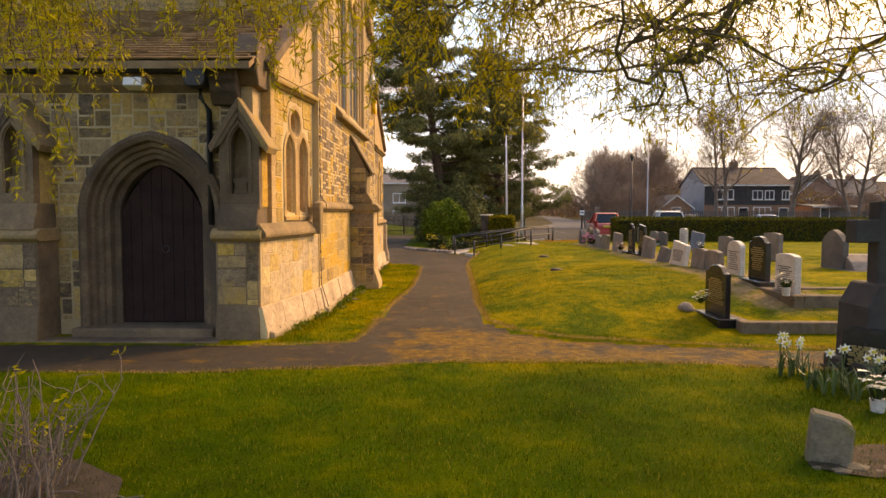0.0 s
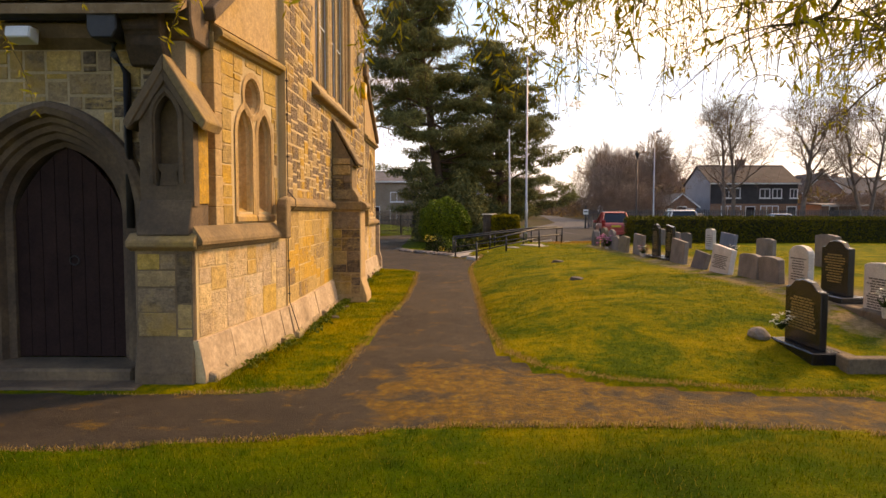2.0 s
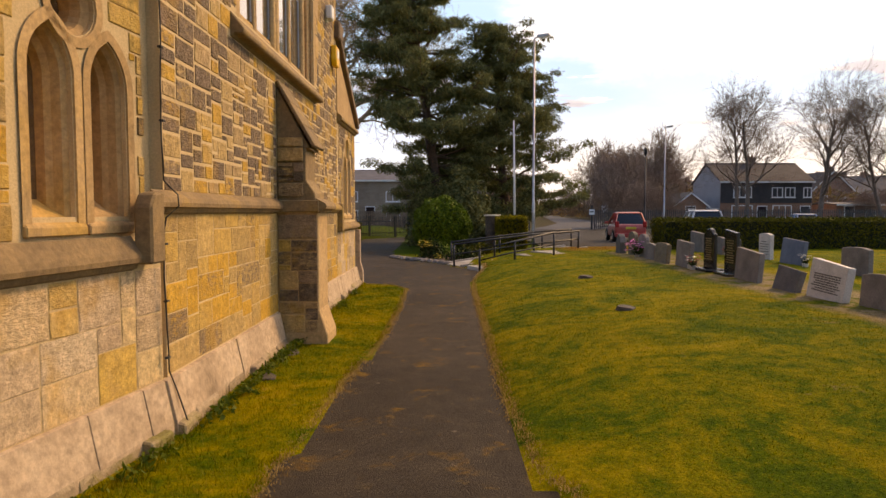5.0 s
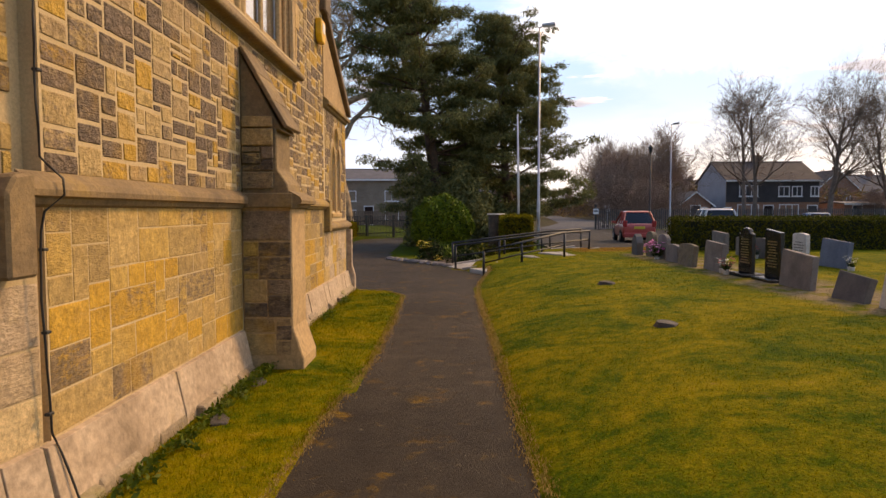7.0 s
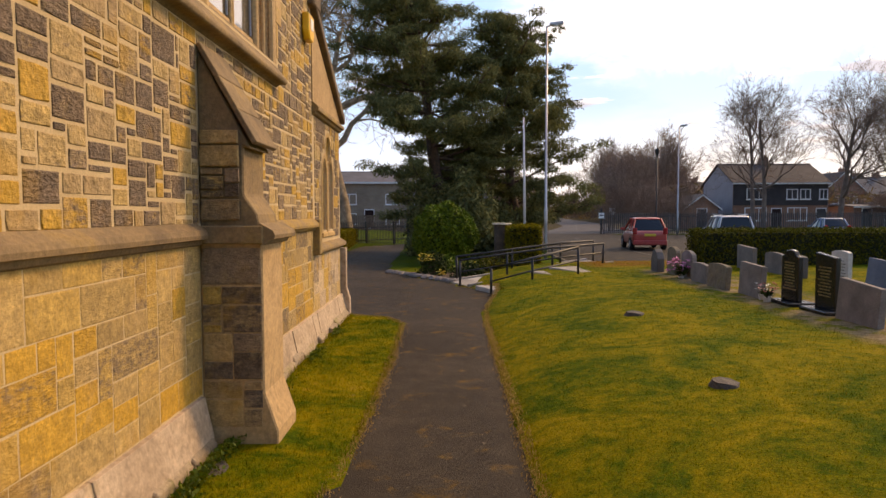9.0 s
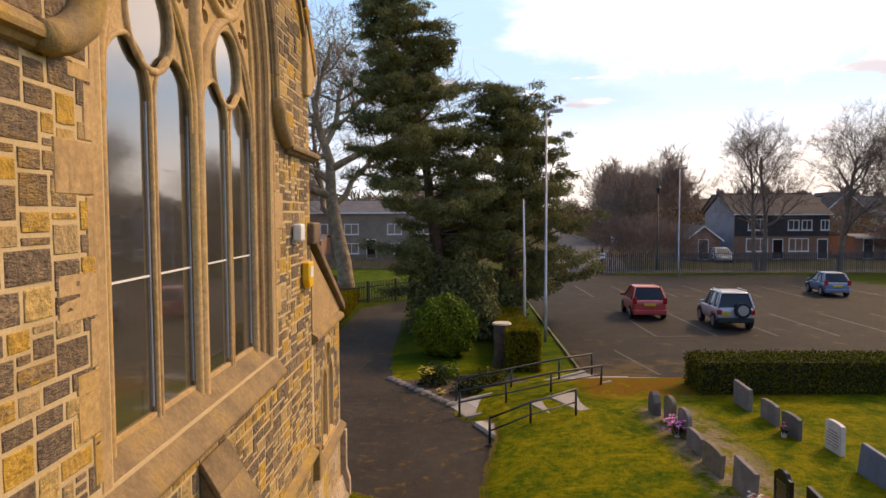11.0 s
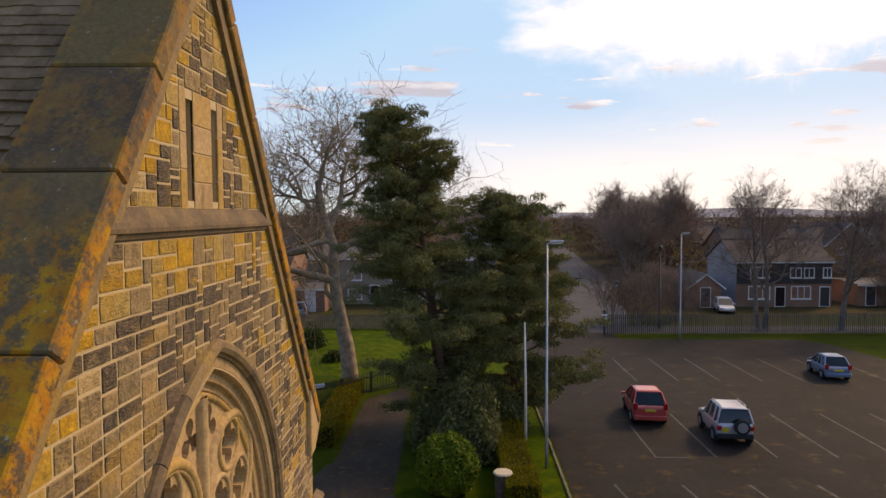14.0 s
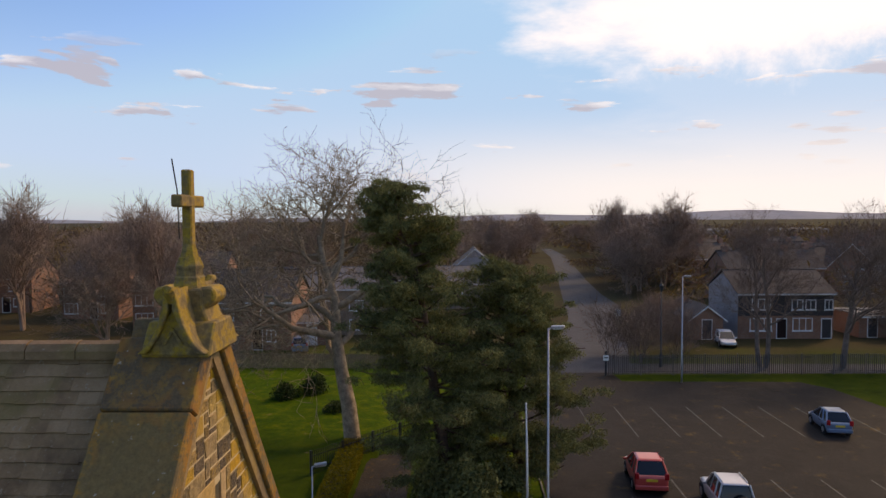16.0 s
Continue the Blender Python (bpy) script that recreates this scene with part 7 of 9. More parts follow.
M["willow_leaf"] = material("willow_leaf", rough=0.55, spec=0.3, thin=0.45, build=varied((0.2, (0.24, 0.20, 0.006)), (0.5, (0.40, 0.33, 0.008)), (0.8, (0.54, 0.45, 0.02)), scale=3, fine=20, amount=0.25, random=0.6))
M["willow_bark"] = material("willow_bark", rough=0.9, bump=0.6, bump_scale=30, build=varied((0.3, (0.05, 0.035, 0.018)), (0.55, (0.11, 0.08, 0.03)), (0.75, (0.17, 0.13, 0.03)), scale=9, fine=40, amount=0.35))


def tubes(lines, sides=4):
    """Tapered tubes along polylines: a list of (points, radii) gives vertices and quads."""
    V, Q, base = [], [], 0
    ang = np.linspace(0, 2 * math.pi, sides, endpoint=False)
    ca, sa = np.cos(ang), np.sin(ang)
    for pts, rad in lines:
        pts = np.asarray(pts, float)
        d = np.gradient(pts, axis=0)
        d /= np.linalg.norm(d, axis=1)[:, None] + 1e-9
        ref = np.array([0.31, 0.17, 0.93]) if abs(d[0, 2]) < 0.8 else np.array([0.93, 0.21, 0.1])
        a = np.cross(d, ref)
        a /= np.linalg.norm(a, axis=1)[:, None] + 1e-9
        b = np.cross(d, a)
        rad = np.asarray(rad, float)[:, None, None]
        ring_ = pts[:, None, :] + rad * (ca[None, :, None] * a[:, None, :] + sa[None, :, None] * b[:, None, :])
        V.append(ring_.reshape(-1, 3))
        n = len(pts)
        i = np.arange(n - 1)[:, None] * sides + np.arange(sides)[None, :]
        j = np.arange(n - 1)[:, None] * sides + (np.arange(sides)[None, :] + 1) % sides
        Q.append(base + np.stack([i, j, j + sides, i + sides], -1).reshape(-1, 4))
        base += n * sides
    return np.concatenate(V), np.concatenate(Q)


def wander(r, p, d, length, n, bend, lift):
    """A crooked line from p along d; lift turns it up (+) or down (-)."""
    pts, d = [np.array(p, float)], np.array(d, float) / np.linalg.norm(d)
    for k in range(n):
        d = d + r.normal(0, bend, 3) + np.array([0, 0, lift])
        d /= np.linalg.norm(d)
        pts.append(pts[-1] + d * length / n)
    return np.array(pts), d


def spread_dir(r, d, angle):
    a = np.cross(d, r.normal(size=3))
    a /= np.linalg.norm(a) + 1e-9
    return np.array(d) * math.cos(angle) + a * math.sin(angle)


def bare_tree(seed, height, trunk_r, clear=0.28, levels=4, limbs=7, kids=(5, 5, 4), spread=0.6, bend=0.12, lift=0.10, crown=0.48, stems=1, twig=0.012, stout=(0.42, 0.62)):
    """Polylines of a leafless tree: (thick, fine), with a clear trunk and an uneven crown."""
    r = np.random.default_rng(seed)
    thick, fine = [], []

    def limb(p, d, length, rad, level):
        n = 6 if level < 2 else 4
        pts, _ = wander(r, p, d, length, n, bend * (1 + 0.08 * level) if level else bend * 0.6, lift if level else 0.02)
        end = max(rad * 0.35, twig * 0.55)
        rr = np.linspace(rad, end, len(pts))
        (thick if level < 2 else fine).append((pts, rr))
        if level >= levels:
            return
        m = limbs if level == 0 else kids[min(level - 1, len(kids) - 1)]
        for k in range(m):
            t = (clear + (1 - clear) * (k + r.uniform(0.2, 0.9)) / m) if level == 0 else r.uniform(0.25, 1.0)
            f = min(t, 0.999) * (len(pts) - 1)
            i = int(f)
            q = pts[i] + (pts[i + 1] - pts[i]) * (f - i)
            dd = (pts[i + 1] - pts[i]) / np.linalg.norm(pts[i + 1] - pts[i])
            ln = (height * crown * (1.15 - 0.55 * t) if level == 0 else length * r.uniform(0.50, 0.82))
            limb(q, spread_dir(r, dd, r.uniform(0.55, 1.25) * spread * (1.15 if level == 0 else 1)), ln * r.uniform(0.8, 1.15), max(rr[i] * r.uniform(*stout), twig), level + 1)

    for s in range(stems):
        a = s * 2 * math.pi / max(stems, 1) + seed
        tilt = 0.0 if stems == 1 else 0.13
        limb((0.25 * math.cos(a) * (stems > 1), 0.25 * math.sin(a) * (stems > 1), -0.1), (tilt * math.cos(a), tilt * math.sin(a), 1), height * 0.72, trunk_r, 0)
    return thick, fine


def tree_thing(name, label, at, thick, fine, mat, group=""):
    g = thing(name, label, "tree", group, at=at)
    v, q = tubes(thick, 7)
    child("trunk", tri_mesh("trunk", v, q, mat, True), g)
    v, q = tubes(fine, 3)
    tagged(child("crown", tri_mesh("crown", v, q, mat), g), kind="stuff")
    return g


# big pale tree behind the railings
th, fi = bare_tree(12, 17.4, 0.50, clear=0.36, levels=5, limbs=11, kids=(6, 5, 5, 4), spread=0.95, bend=0.27, lift=0.07, crown=0.43, twig=0.013, stout=(0.5, 0.78))
tree_thing("bare_tree", "tall leafless pale-barked tree with crooked limbs behind railings", pose(-6.0, 45.2, 0.3, 0, 0, 50), th, fi, "bark_grey")
# street trees along the car park fence
th, fi = bare_tree(21, 13.6, 0.22, clear=0.30, levels=5, limbs=12, kids=(5, 4, 4, 3), spread=0.72, bend=0.12, lift=0.06, crown=0.30, stems=2, twig=0.009)
t_a = tree_thing("bare_tree", "leafless twin-stemmed street tree behind the car park fence", (26.6, 64.6, 0), th, fi, "bark_brown", "bare street trees")
th, fi = bare_tree(24, 13.6, 0.27, clear=0.30, levels=5, limbs=14, kids=(5, 5, 4, 3), spread=0.72, bend=0.12, lift=0.06, crown=0.31, twig=0.009)
t_b = tree_thing("bare_tree", "leafless street tree with an upswept crown", (33.3, 64.3, 0), th, fi, "bark_brown", "bare street trees")
for x, y, a, s, k in ((40.6, 66, 70, 1.0, 0), (47.5, 65, 140, 1.05, 1), (55, 68, 20, 1.0, 0), (62, 66, 200, 1.1, 1)):
    copy_thing((t_a, t_b)[k], pose(x, y, 0, 0, 0, a) @ Matrix.Scale(s, 4))
# thickets and far woods of leafless trees
th, fi = bare_tree(31, 11.0, 0.16, clear=0.10, limbs=12, kids=(6, 5, 4), spread=0.7, bend=0.14, lift=0.06, crown=0.45, stems=3, twig=0.02)
w_a = tree_thing("wood_tree", "dense leafless brown tree in a far belt", (29, 118, 0), th, fi, "bark_far", "belts of bare trees")
th, fi = bare_tree(33, 12.0, 0.2, clear=0.18, limbs=12, kids=(6, 5, 4), spread=0.6, bend=0.12, lift=0.09, crown=0.42, stems=2, twig=0.02)
w_b = tree_thing("wood_tree", "dense leafless brown tree in a far belt", (35, 128, 0), th, fi, "bark_far", "belts of bare trees")
th, fi = bare_tree(36, 3.4, 0.04, clear=0.03, limbs=7, kids=(4, 4, 2), spread=0.6, bend=0.12, lift=0.05, crown=0.7, stems=3, twig=0.008)
w_c = tree_thing("bare_bush", "leafless brown bush behind the palings", (16.5, 66.5, 0), th, fi, "bark_brown", "bare bushes")
r = random.Random(4)
spots = [(32, 122), (37, 125), (41, 132), (33, 136), (39, 140), (45, 138), (46, 150), (36, 158), (42, 165), (50, 160), (54, 172), (48, 180), (60, 190)]
spots += [(6, 150), (12, 165), (0, 140), (-8, 150), (18, 190), (8, 200), (-4, 190), (26, 230), (14, 240), (44, 250), (52, 230), (60, 260)]
spots += [(-20 - 13 * k + r.uniform(-5, 5), 118 + 22 * (k % 3) + r.uniform(-8, 8)) for k in range(22)]
thicket = [(21.5, 78), (25.5, 82), (27, 87), (52, 84), (58, 92), (66, 80), (46, 78)]
spots += [(-30 - 9 * k + r.uniform(-4, 4), 82 + r.uniform(-8, 8)) for k in range(9)]
for k, (x, y) in enumerate(spots):
    s = r.uniform(0.85, 1.25) * (0.62 if y < 90 and x > 0 else 1.0)
    copy_thing((w_a, w_b)[k % 2], pose(x, y, -0.2, 0, 0, r.uniform(0, 360)) @ Matrix.Scale(s, 4))
for k, (x, y) in enumerate(thicket):
    copy_thing((w_a, w_b)[k % 2], pose(x, y, -0.2, 0, 0, r.uniform(0, 360)) @ Matrix.Scale(r.uniform(0.30, 0.42), 4))
for k in range(9):
    copy_thing(w_c, pose(14 + k * 1.2 + r.uniform(-0.5, 0.5), 64.8 + r.uniform(0, 9), 0, 0, 0, r.uniform(0, 360)) @ Matrix.Scale(r.uniform(0.6, 1.3), 4))
# one wide belt of far woodland and scrub
def belt(n, seed, region, h, size):
    r_ = np.random.default_rng(seed)
    x, y = region(r_, n)
    hh = h * (0.6 + 0.4 * np.sin(x * 0.05 + seed) * np.sin(y * 0.04)) * r_.uniform(0.75, 1.1, n)
    p = np.stack([x, y, -14 * smooth01((np.hypot(x, y) - 260) / 900) + hh * r_.uniform(0.0, 1.0, n) ** 0.6], -1)
    return leaf_cards(p, size * 0.45, r_, 4.5)


M["far_wood"] = material("far_wood", rough=0.95, thin=0.3, build=varied((0.3, (0.085, 0.058, 0.045)), (0.5, (0.13, 0.09, 0.055)), (0.7, (0.19, 0.125, 0.035)), scale=0.03, fine=0.3, amount=0.3, random=0.5))
v0, q0 = belt(26000, 8, lambda r_, n: (r_.uniform(-260, -18, n), r_.uniform(95, 180, n)), 8.5, 0.5)
v1, q1 = belt(34000, 3, lambda r_, n: (r_.uniform(-260, 20, n), r_.uniform(170, 330, n)), 12.0, 0.9)
v2, q2 = belt(40000, 4, lambda r_, n: (r_.uniform(-500, 900, n), r_.uniform(420, 900, n)), 11.0, 2.0)
v3, q3 = belt(30000, 5, lambda r_, n: (r_.uniform(40, 420, n), r_.uniform(190, 430, n)), 10.0, 1.0)
v4, q4 = belt(24000, 9, lambda r_, n: (r_.uniform(30, 200, n), r_.uniform(88, 190, n)), 6.0, 0.45)
vv = np.concatenate([v0, v1, v2, v3, v4])
tagged(new("far_woods", tri_mesh("far_woods", vv, np.arange(len(vv)).reshape(-1, 4), "far_wood")), "belts of bare brown woodland towards the horizon", "woodland", kind="stuff")


# ---- pines ----
def pine(seed, height, lean, trunk_r, clear, wide, at, label, profile):
    r = np.random.default_rng(seed)
    g = thing("pine_tree", label, "tree", "pines by the path", at=at)
    n = 12
    z = np.linspace(0, 1, n)
    pts = np.stack([lean[0] * z ** 1.3 + 0.12 * np.sin(z * 7 + seed), lean[1] * z + 0.1 * np.sin(z * 5), z * height - 0.1], -1)
    lines = [(pts, np.linspace(trunk_r, 0.03, n))]
    clumps, small = [], []
    whorls = int((height * (1 - clear)) / 0.48)
    for k in range(whorls):
        t = clear + (1 - clear) * (k + 0.5) / whorls
        f = t * (n - 1)
        i = min(int(f), n - 2)
        q = pts[i] + (pts[i + 1] - pts[i]) * (f - i)
        reach = wide * np.interp(t, *profile)
        for b in range(r.integers(4, 6) + (2 if t > 0.62 else 0)):
            a = r.uniform(0, 2 * math.pi)
            ln = reach * r.uniform(0.45, 1.1)
            br, d = wander(r, q, (math.cos(a), math.sin(a), 0.12 + 0.5 * t * r.random() - 0.1), ln, 6, 0.12, 0.03)
            small.append((br, np.linspace(0.05 + 0.02 * (1 - t), 0.015, len(br))))
            for m in range(int(2 + ln * 1.9)):
                u = 0.34 + 0.66 * (m + r.random()) / (2 + ln * 1.9)
                j = min(int(u * 6), 5)
                c = br[j] + (br[j + 1] - br[j]) * (u * 6 - j)
                c = c + r.normal(0, 0.30, 3) * np.array([1, 1, 0.34])
                clumps.append((c, r.uniform(0.32, 0.55) * (1.0 if t < 0.62 else 0.78)))
    for c, _ in clumps[::3]:
        small.append((np.array([c - np.array([0.2, 0.1, 0.18]), c]), np.array([0.014, 0.006])))
    v, q = tubes(lines, 9)
    child("trunk", tri_mesh("trunk", v, q, "bark_pine", True), g)
    v, q = tubes(small, 4)
    tagged(child("boughwork", tri_mesh("boughwork", v, q, "bark_pine"), g), kind="stuff")
    P = []
    for c, s in clumps:
        m = int(130 * s / 0.42)
        d = r.normal(size=(m, 3))
        d /= np.linalg.norm(d, axis=1)[:, None]
        P.append(c + d * (s * r.uniform(0.35, 1.0, (m, 1))) * np.array([1.2, 1.2, 0.52]))
    P = np.concatenate(P)
    m = len(P)
    a = r.normal(size=(m, 3)) + np.array([0, 0, 0.7])
    a /= np.linalg.norm(a, axis=1)[:, None]
    b = np.cross(a, r.normal(size=(m, 3)))
    b /= np.linalg.norm(b, axis=1)[:, None]
    L = r.uniform(0.09, 0.18, (m, 1))
    v = np.stack([P - a * L - b * 0.020, P - a * L + b * 0.020, P + a * L], 1).reshape(-1, 3)
    tagged(child("needles", tri_mesh("needles", v, np.arange(len(v)).reshape(-1, 3), "needles"), g), kind="stuff")


pine(3, 14.7, (-2.5, 0.3), 0.34, 0.11, 3.6, (-0.15, 36.6, 0), "tall dark Scots pine with layered boughs", ([0, 0.14, 0.30, 0.42, 0.58, 0.78, 0.90, 0.96, 1.0], [0.4, 0.75, 1.1, 1.15, 1.0, 0.74, 0.62, 0.40, 0.16]))
pine(8, 10.9, (-0.6, 0.2), 0.30, 0.10, 4.3, (3.05, 39.2, 0), "broad dark Scots pine beside the car park", ([0, 0.16, 0.35, 0.5, 0.75, 0.92, 1.0], [0.4, 0.95, 1.1, 1.0, 0.74, 0.5, 0.3]))
# dark evergreens below the pines
for x, y, rx, ry, rz, n_, sd in ((0.5, 34.4, 1.5, 1.2, 3.0, 11000, 11), (-0.9, 35.4, 1.0, 0.9, 2.9, 5000, 12), (2.2, 37.6, 1.1, 1.0, 2.2, 4000, 13)):
    shrub(x, y, rx, ry, rz, n_, "needles", "dark overgrown evergreen below the pines", sd, 0.07, z=0.0)
shrub(-10.4, 55.0, 1.0, 1.0, 1.5, 1500, "leaf_dark", "dark rounded shrub on the far lawn", 21, 0.07)
shrub(-12.2, 53.6, 0.9, 0.9, 1.1, 1500, "leaf_dark", "dark low shrub on the far lawn", 22, 0.07)
shrub(-8.0, 50.5, 0.8, 0.8, 0.7, 800, "leaf_dark", "small shrub on the far lawn", 23, 0.06)

# ---- willow over the near lawn ----
r = np.random.default_rng(17)
wil = thing("willow_tree", "weeping willow in first leaf hanging over the lawn", "tree")
limbs = [[(6.6, -1.2, -0.1), (6.5, -1.1, 1.6), (6.1, -0.7, 3.2), (5.6, -0.1, 4.4), (5.0, 0.6, 5.6)],
         [(6.1, -0.7, 3.2), (5.2, 1.2, 4.3), (3.6, 3.2, 4.5), (2.5, 4.3, 3.8), (1.95, 4.7, 2.95), (1.35, 4.4, 2.45)],
         [(5.6, -0.1, 4.4), (3.8, 2.4, 5.2), (1.9, 4.0, 4.7), (0.9, 4.3, 3.8), (0.5, 4.1, 2.9)],
         [(5.6, -0.1, 4.4), (3.0, 2.0, 5.7), (0.2, 4.0, 5.1), (-1.4, 5.0, 4.2), (-2.1, 5.4, 3.4)],
         [(5.0, 0.6, 5.6), (1.5, 1.8, 6.0), (-1.8, 3.4, 5.1), (-3.4, 4.6, 4.0), (-4.2, 5.2, 3.1)],
         [(6.1, -0.7, 3.2), (5.4, 2.2, 4.6), (4.4, 4.6, 4.6), (2.8, 6.2, 3.9), (1.6, 6.7, 3.1)],
         [(6.1, -0.7, 3.2), (6.2, 2.6, 4.5), (5.6, 5.6, 4.3), (4.7, 7.2, 3.5), (4.1, 7.6, 2.9)],
         [(5.6, -0.1, 4.4), (5.0, 3.6, 5.4), (3.8, 6.6, 5.1), (2.2, 7.9, 4.6), (0.9, 8.1, 4.0)],
         # last three limbs stand out of view, added to shade the near lawn
         [(5.6, -0.1, 4.4), (6.6, 2.5, 5.4), (7.2, 5.2, 5.0), (7.6, 7.0, 3.8), (7.7, 7.6, 2.8)],
         [(6.1, -0.7, 3.2), (8.0, 1.5, 5.0), (9.0, 4.0, 4.8), (9.4, 5.6, 3.4)],
         [(5.0, 0.6, 5.6), (5.6, 3.4, 6.2), (6.4, 5.8, 5.6), (7.0, 7.4, 4.4)]]
lines, fine, tips = [], [], []


def dense(pts, n):
    pts = np.array(pts, float)
    t = np.linspace(0, len(pts) - 1, n)
    i = np.minimum(t.astype(int), len(pts) - 2)
    f = (t - i)[:, None]
    p0, p1, p2, p3 = pts[np.maximum(i - 1, 0)], pts[i], pts[i + 1], pts[np.minimum(i + 2, len(pts) - 1)]
    return 0.5 * ((2 * p1) + (p2 - p0) * f + (2 * p0 - 5 * p1 + 4 * p2 - p3) * f ** 2 + (3 * p1 - p0 - 3 * p2 + p3) * f ** 3)


for k, l in enumerate(limbs):
    p = dense(l, 16) + (r.normal(0, 0.05, (16, 3)) if k else 0)
    r0, r1_ = (0.30, 0.16) if k == 0 else (0.085, 0.014)
    lines.append((p, np.linspace(r0, r1_, 16)))
    if k == 0:
        continue
    for b in range(34):
        t = r.uniform(0.40, 1.0) * 15
        i = min(int(t), 14)
        q = p[i] + (p[i + 1] - p[i]) * (t - i)
        a = r.uniform(0, 2 * math.pi)
        br, d = wander(r, q, (math.cos(a), math.sin(a) * 0.8, 0.25), r.uniform(0.6, 1.6), 7, 0.30, -0.10)
        low_ = 2.05 if br[-1][0] > -0.5 else 1.9
        br[:, 2] = np.maximum(br[:, 2], low_ + 0.3)
        lines.append((br, np.linspace(0.013, 0.005, 8)))
        for c in range(10):
            j = r.integers(2, 8)
            a = r.uniform(0, 2 * math.pi)
            tw, d = wander(r, br[j], (math.cos(a), math.sin(a), 0.1), r.uniform(0.4, 1.2), 8, 0.20, -0.24)
            lim = 2.02 + 0.12 * r.random() if tw[-1][0] > -0.6 else 1.55 + 0.6 * r.random()
            keep = tw[:, 2] > lim
            if keep.sum() < 3:
                continue
            tw = tw[keep]
            fine.append((tw, np.linspace(0.0045, 0.0016, len(tw))))
            # beyond x 5.8 the unseen added limbs get full leaf for that shade
            side_ = 1.0 if tw[-1][0] < -0.3 or tw[-1][0] > 5.8 else (0.5 if tw[-1][0] < 0.8 and tw[-1][1] > 4.5 else 0.17)
            for m in range(1, len(tw)):
                for o in range(3):
                    if r.random() < min(1.0, side_ * 1.4):
                        tips.append(tw[m] + (tw[m - 1] - tw[m]) * r.random())
# the crown ends short of the church wall
past = lambda q: (q[:, 1].max() > 8.1) and (q[:, 0].min() < 2.4)
lines = [l for l in lines if len(l[0]) == 16 or not past(l[0])]
fine = [l for l in fine if not past(l[0])]
tips = [p for p in tips if p[1] < 8.1 or p[0] > 2.4]
# hanging strands in tufts, thick with young leaves
tufts_ = [(r.uniform(-3.1, -0.1), r.uniform(3.7, 4.6), 2.28 + 0.5 * r.random() ** 1.4) for k in range(15)]
tufts_ += [(r.uniform(0.25, 0.95), r.uniform(5.2, 6.0), 2.35 + 0.35 * r.random()) for k in range(6)]
tufts_ += [(-2.75, 4.15, 1.62), (-2.45, 4.2, 1.75), (-2.9, 4.4, 2.0), (3.2, 5.2, 2.5), (2.7, 4.8, 2.6)]
for cx, cy, cz in tufts_:
    for k in range(4 if cz > 2.1 else 2):
        st_, _ = wander(r, (cx + r.normal(0, 0.07), cy + r.normal(0, 0.08), cz + abs(r.normal(0, 0.10))), (r.normal(0, 0.12), r.normal(0, 0.12), 1), r.uniform(0.9, 1.7), 12, 0.10, 0.05)
        fine.append((st_, np.linspace(0.0015, 0.004, len(st_))))
        for m in range(len(st_) - 1):
            for o in range(3):
                tips.append(st_[m] + (st_[m + 1] - st_[m]) * r.random())
# long bare strands over the crossing, with a few small leaves
for k in range(46):
    x = r.uniform(0.55, 4.2)
    low_ = 2.28 + 0.55 * r.random() ** 0.8 + (0.25 if x > 1.3 else 0.0)
    st_, _ = wander(r, (x, r.uniform(7.2, 8.3), low_), (r.normal(0, 0.06), r.normal(0, 0.06), 1), r.uniform(1.0, 1.7), 14, 0.06, 0.05)
    fine.append((st_, np.linspace(0.0026, 0.0045, len(st_))))
    for m in range(len(st_) - 2):
        if r.random() < 0.75:
            tips.append(st_[m])
        if r.random() < 0.35:
            tw, _ = wander(r, st_[m], (r.normal(), r.normal(), -1.2), r.uniform(0.12, 0.3), 4, 0.1, -0.15)
            fine.append((tw, np.linspace(0.0026, 0.0016, 5)))
            tips.append(tw[-1])
            tips.append(tw[2])
v, q = tubes(lines, 6)
tagged(child("limbwork", tri_mesh("limbwork", v, q, "willow_bark", True), wil), kind="stuff")
v, q = tubes(fine, 3)
tagged(child("twigwork", tri_mesh("twigwork", v, q, "willow_bark"), wil), kind="stuff")
tips = np.array(tips)
tips = np.concatenate([tips, tips + r.normal(0, 0.012, tips.shape), tips + r.normal(0, 0.018, tips.shape)])
n = len(tips)
a = r.normal(0, 0.6, (n, 3)) + np.array([0, 0, -0.55])
a /= np.linalg.norm(a, axis=1)[:, None]
b = np.cross(a, r.normal(size=(n, 3)))
b /= np.linalg.norm(b, axis=1)[:, None]
s = r.uniform(0.016, 0.040, (n, 1))
v = np.stack([tips, tips + a * s * 0.9 + b * s * 0.2, tips + a * s * 2, tips + a * s * 0.9 - b * s * 0.2], 1).reshape(-1, 3)
tagged(child("leaves", tri_mesh("leaves", v, np.arange(4 * n).reshape(-1, 4), "willow_leaf"), wil), kind="stuff")

# bare rose bush on bare soil in the near corner
rb = thing("rose_bush", "bare twiggy rose bush with first yellow leaves", "bush", at=(-2.42, 3.35, 0))
r = np.random.default_rng(5)
fine, tips = [], []
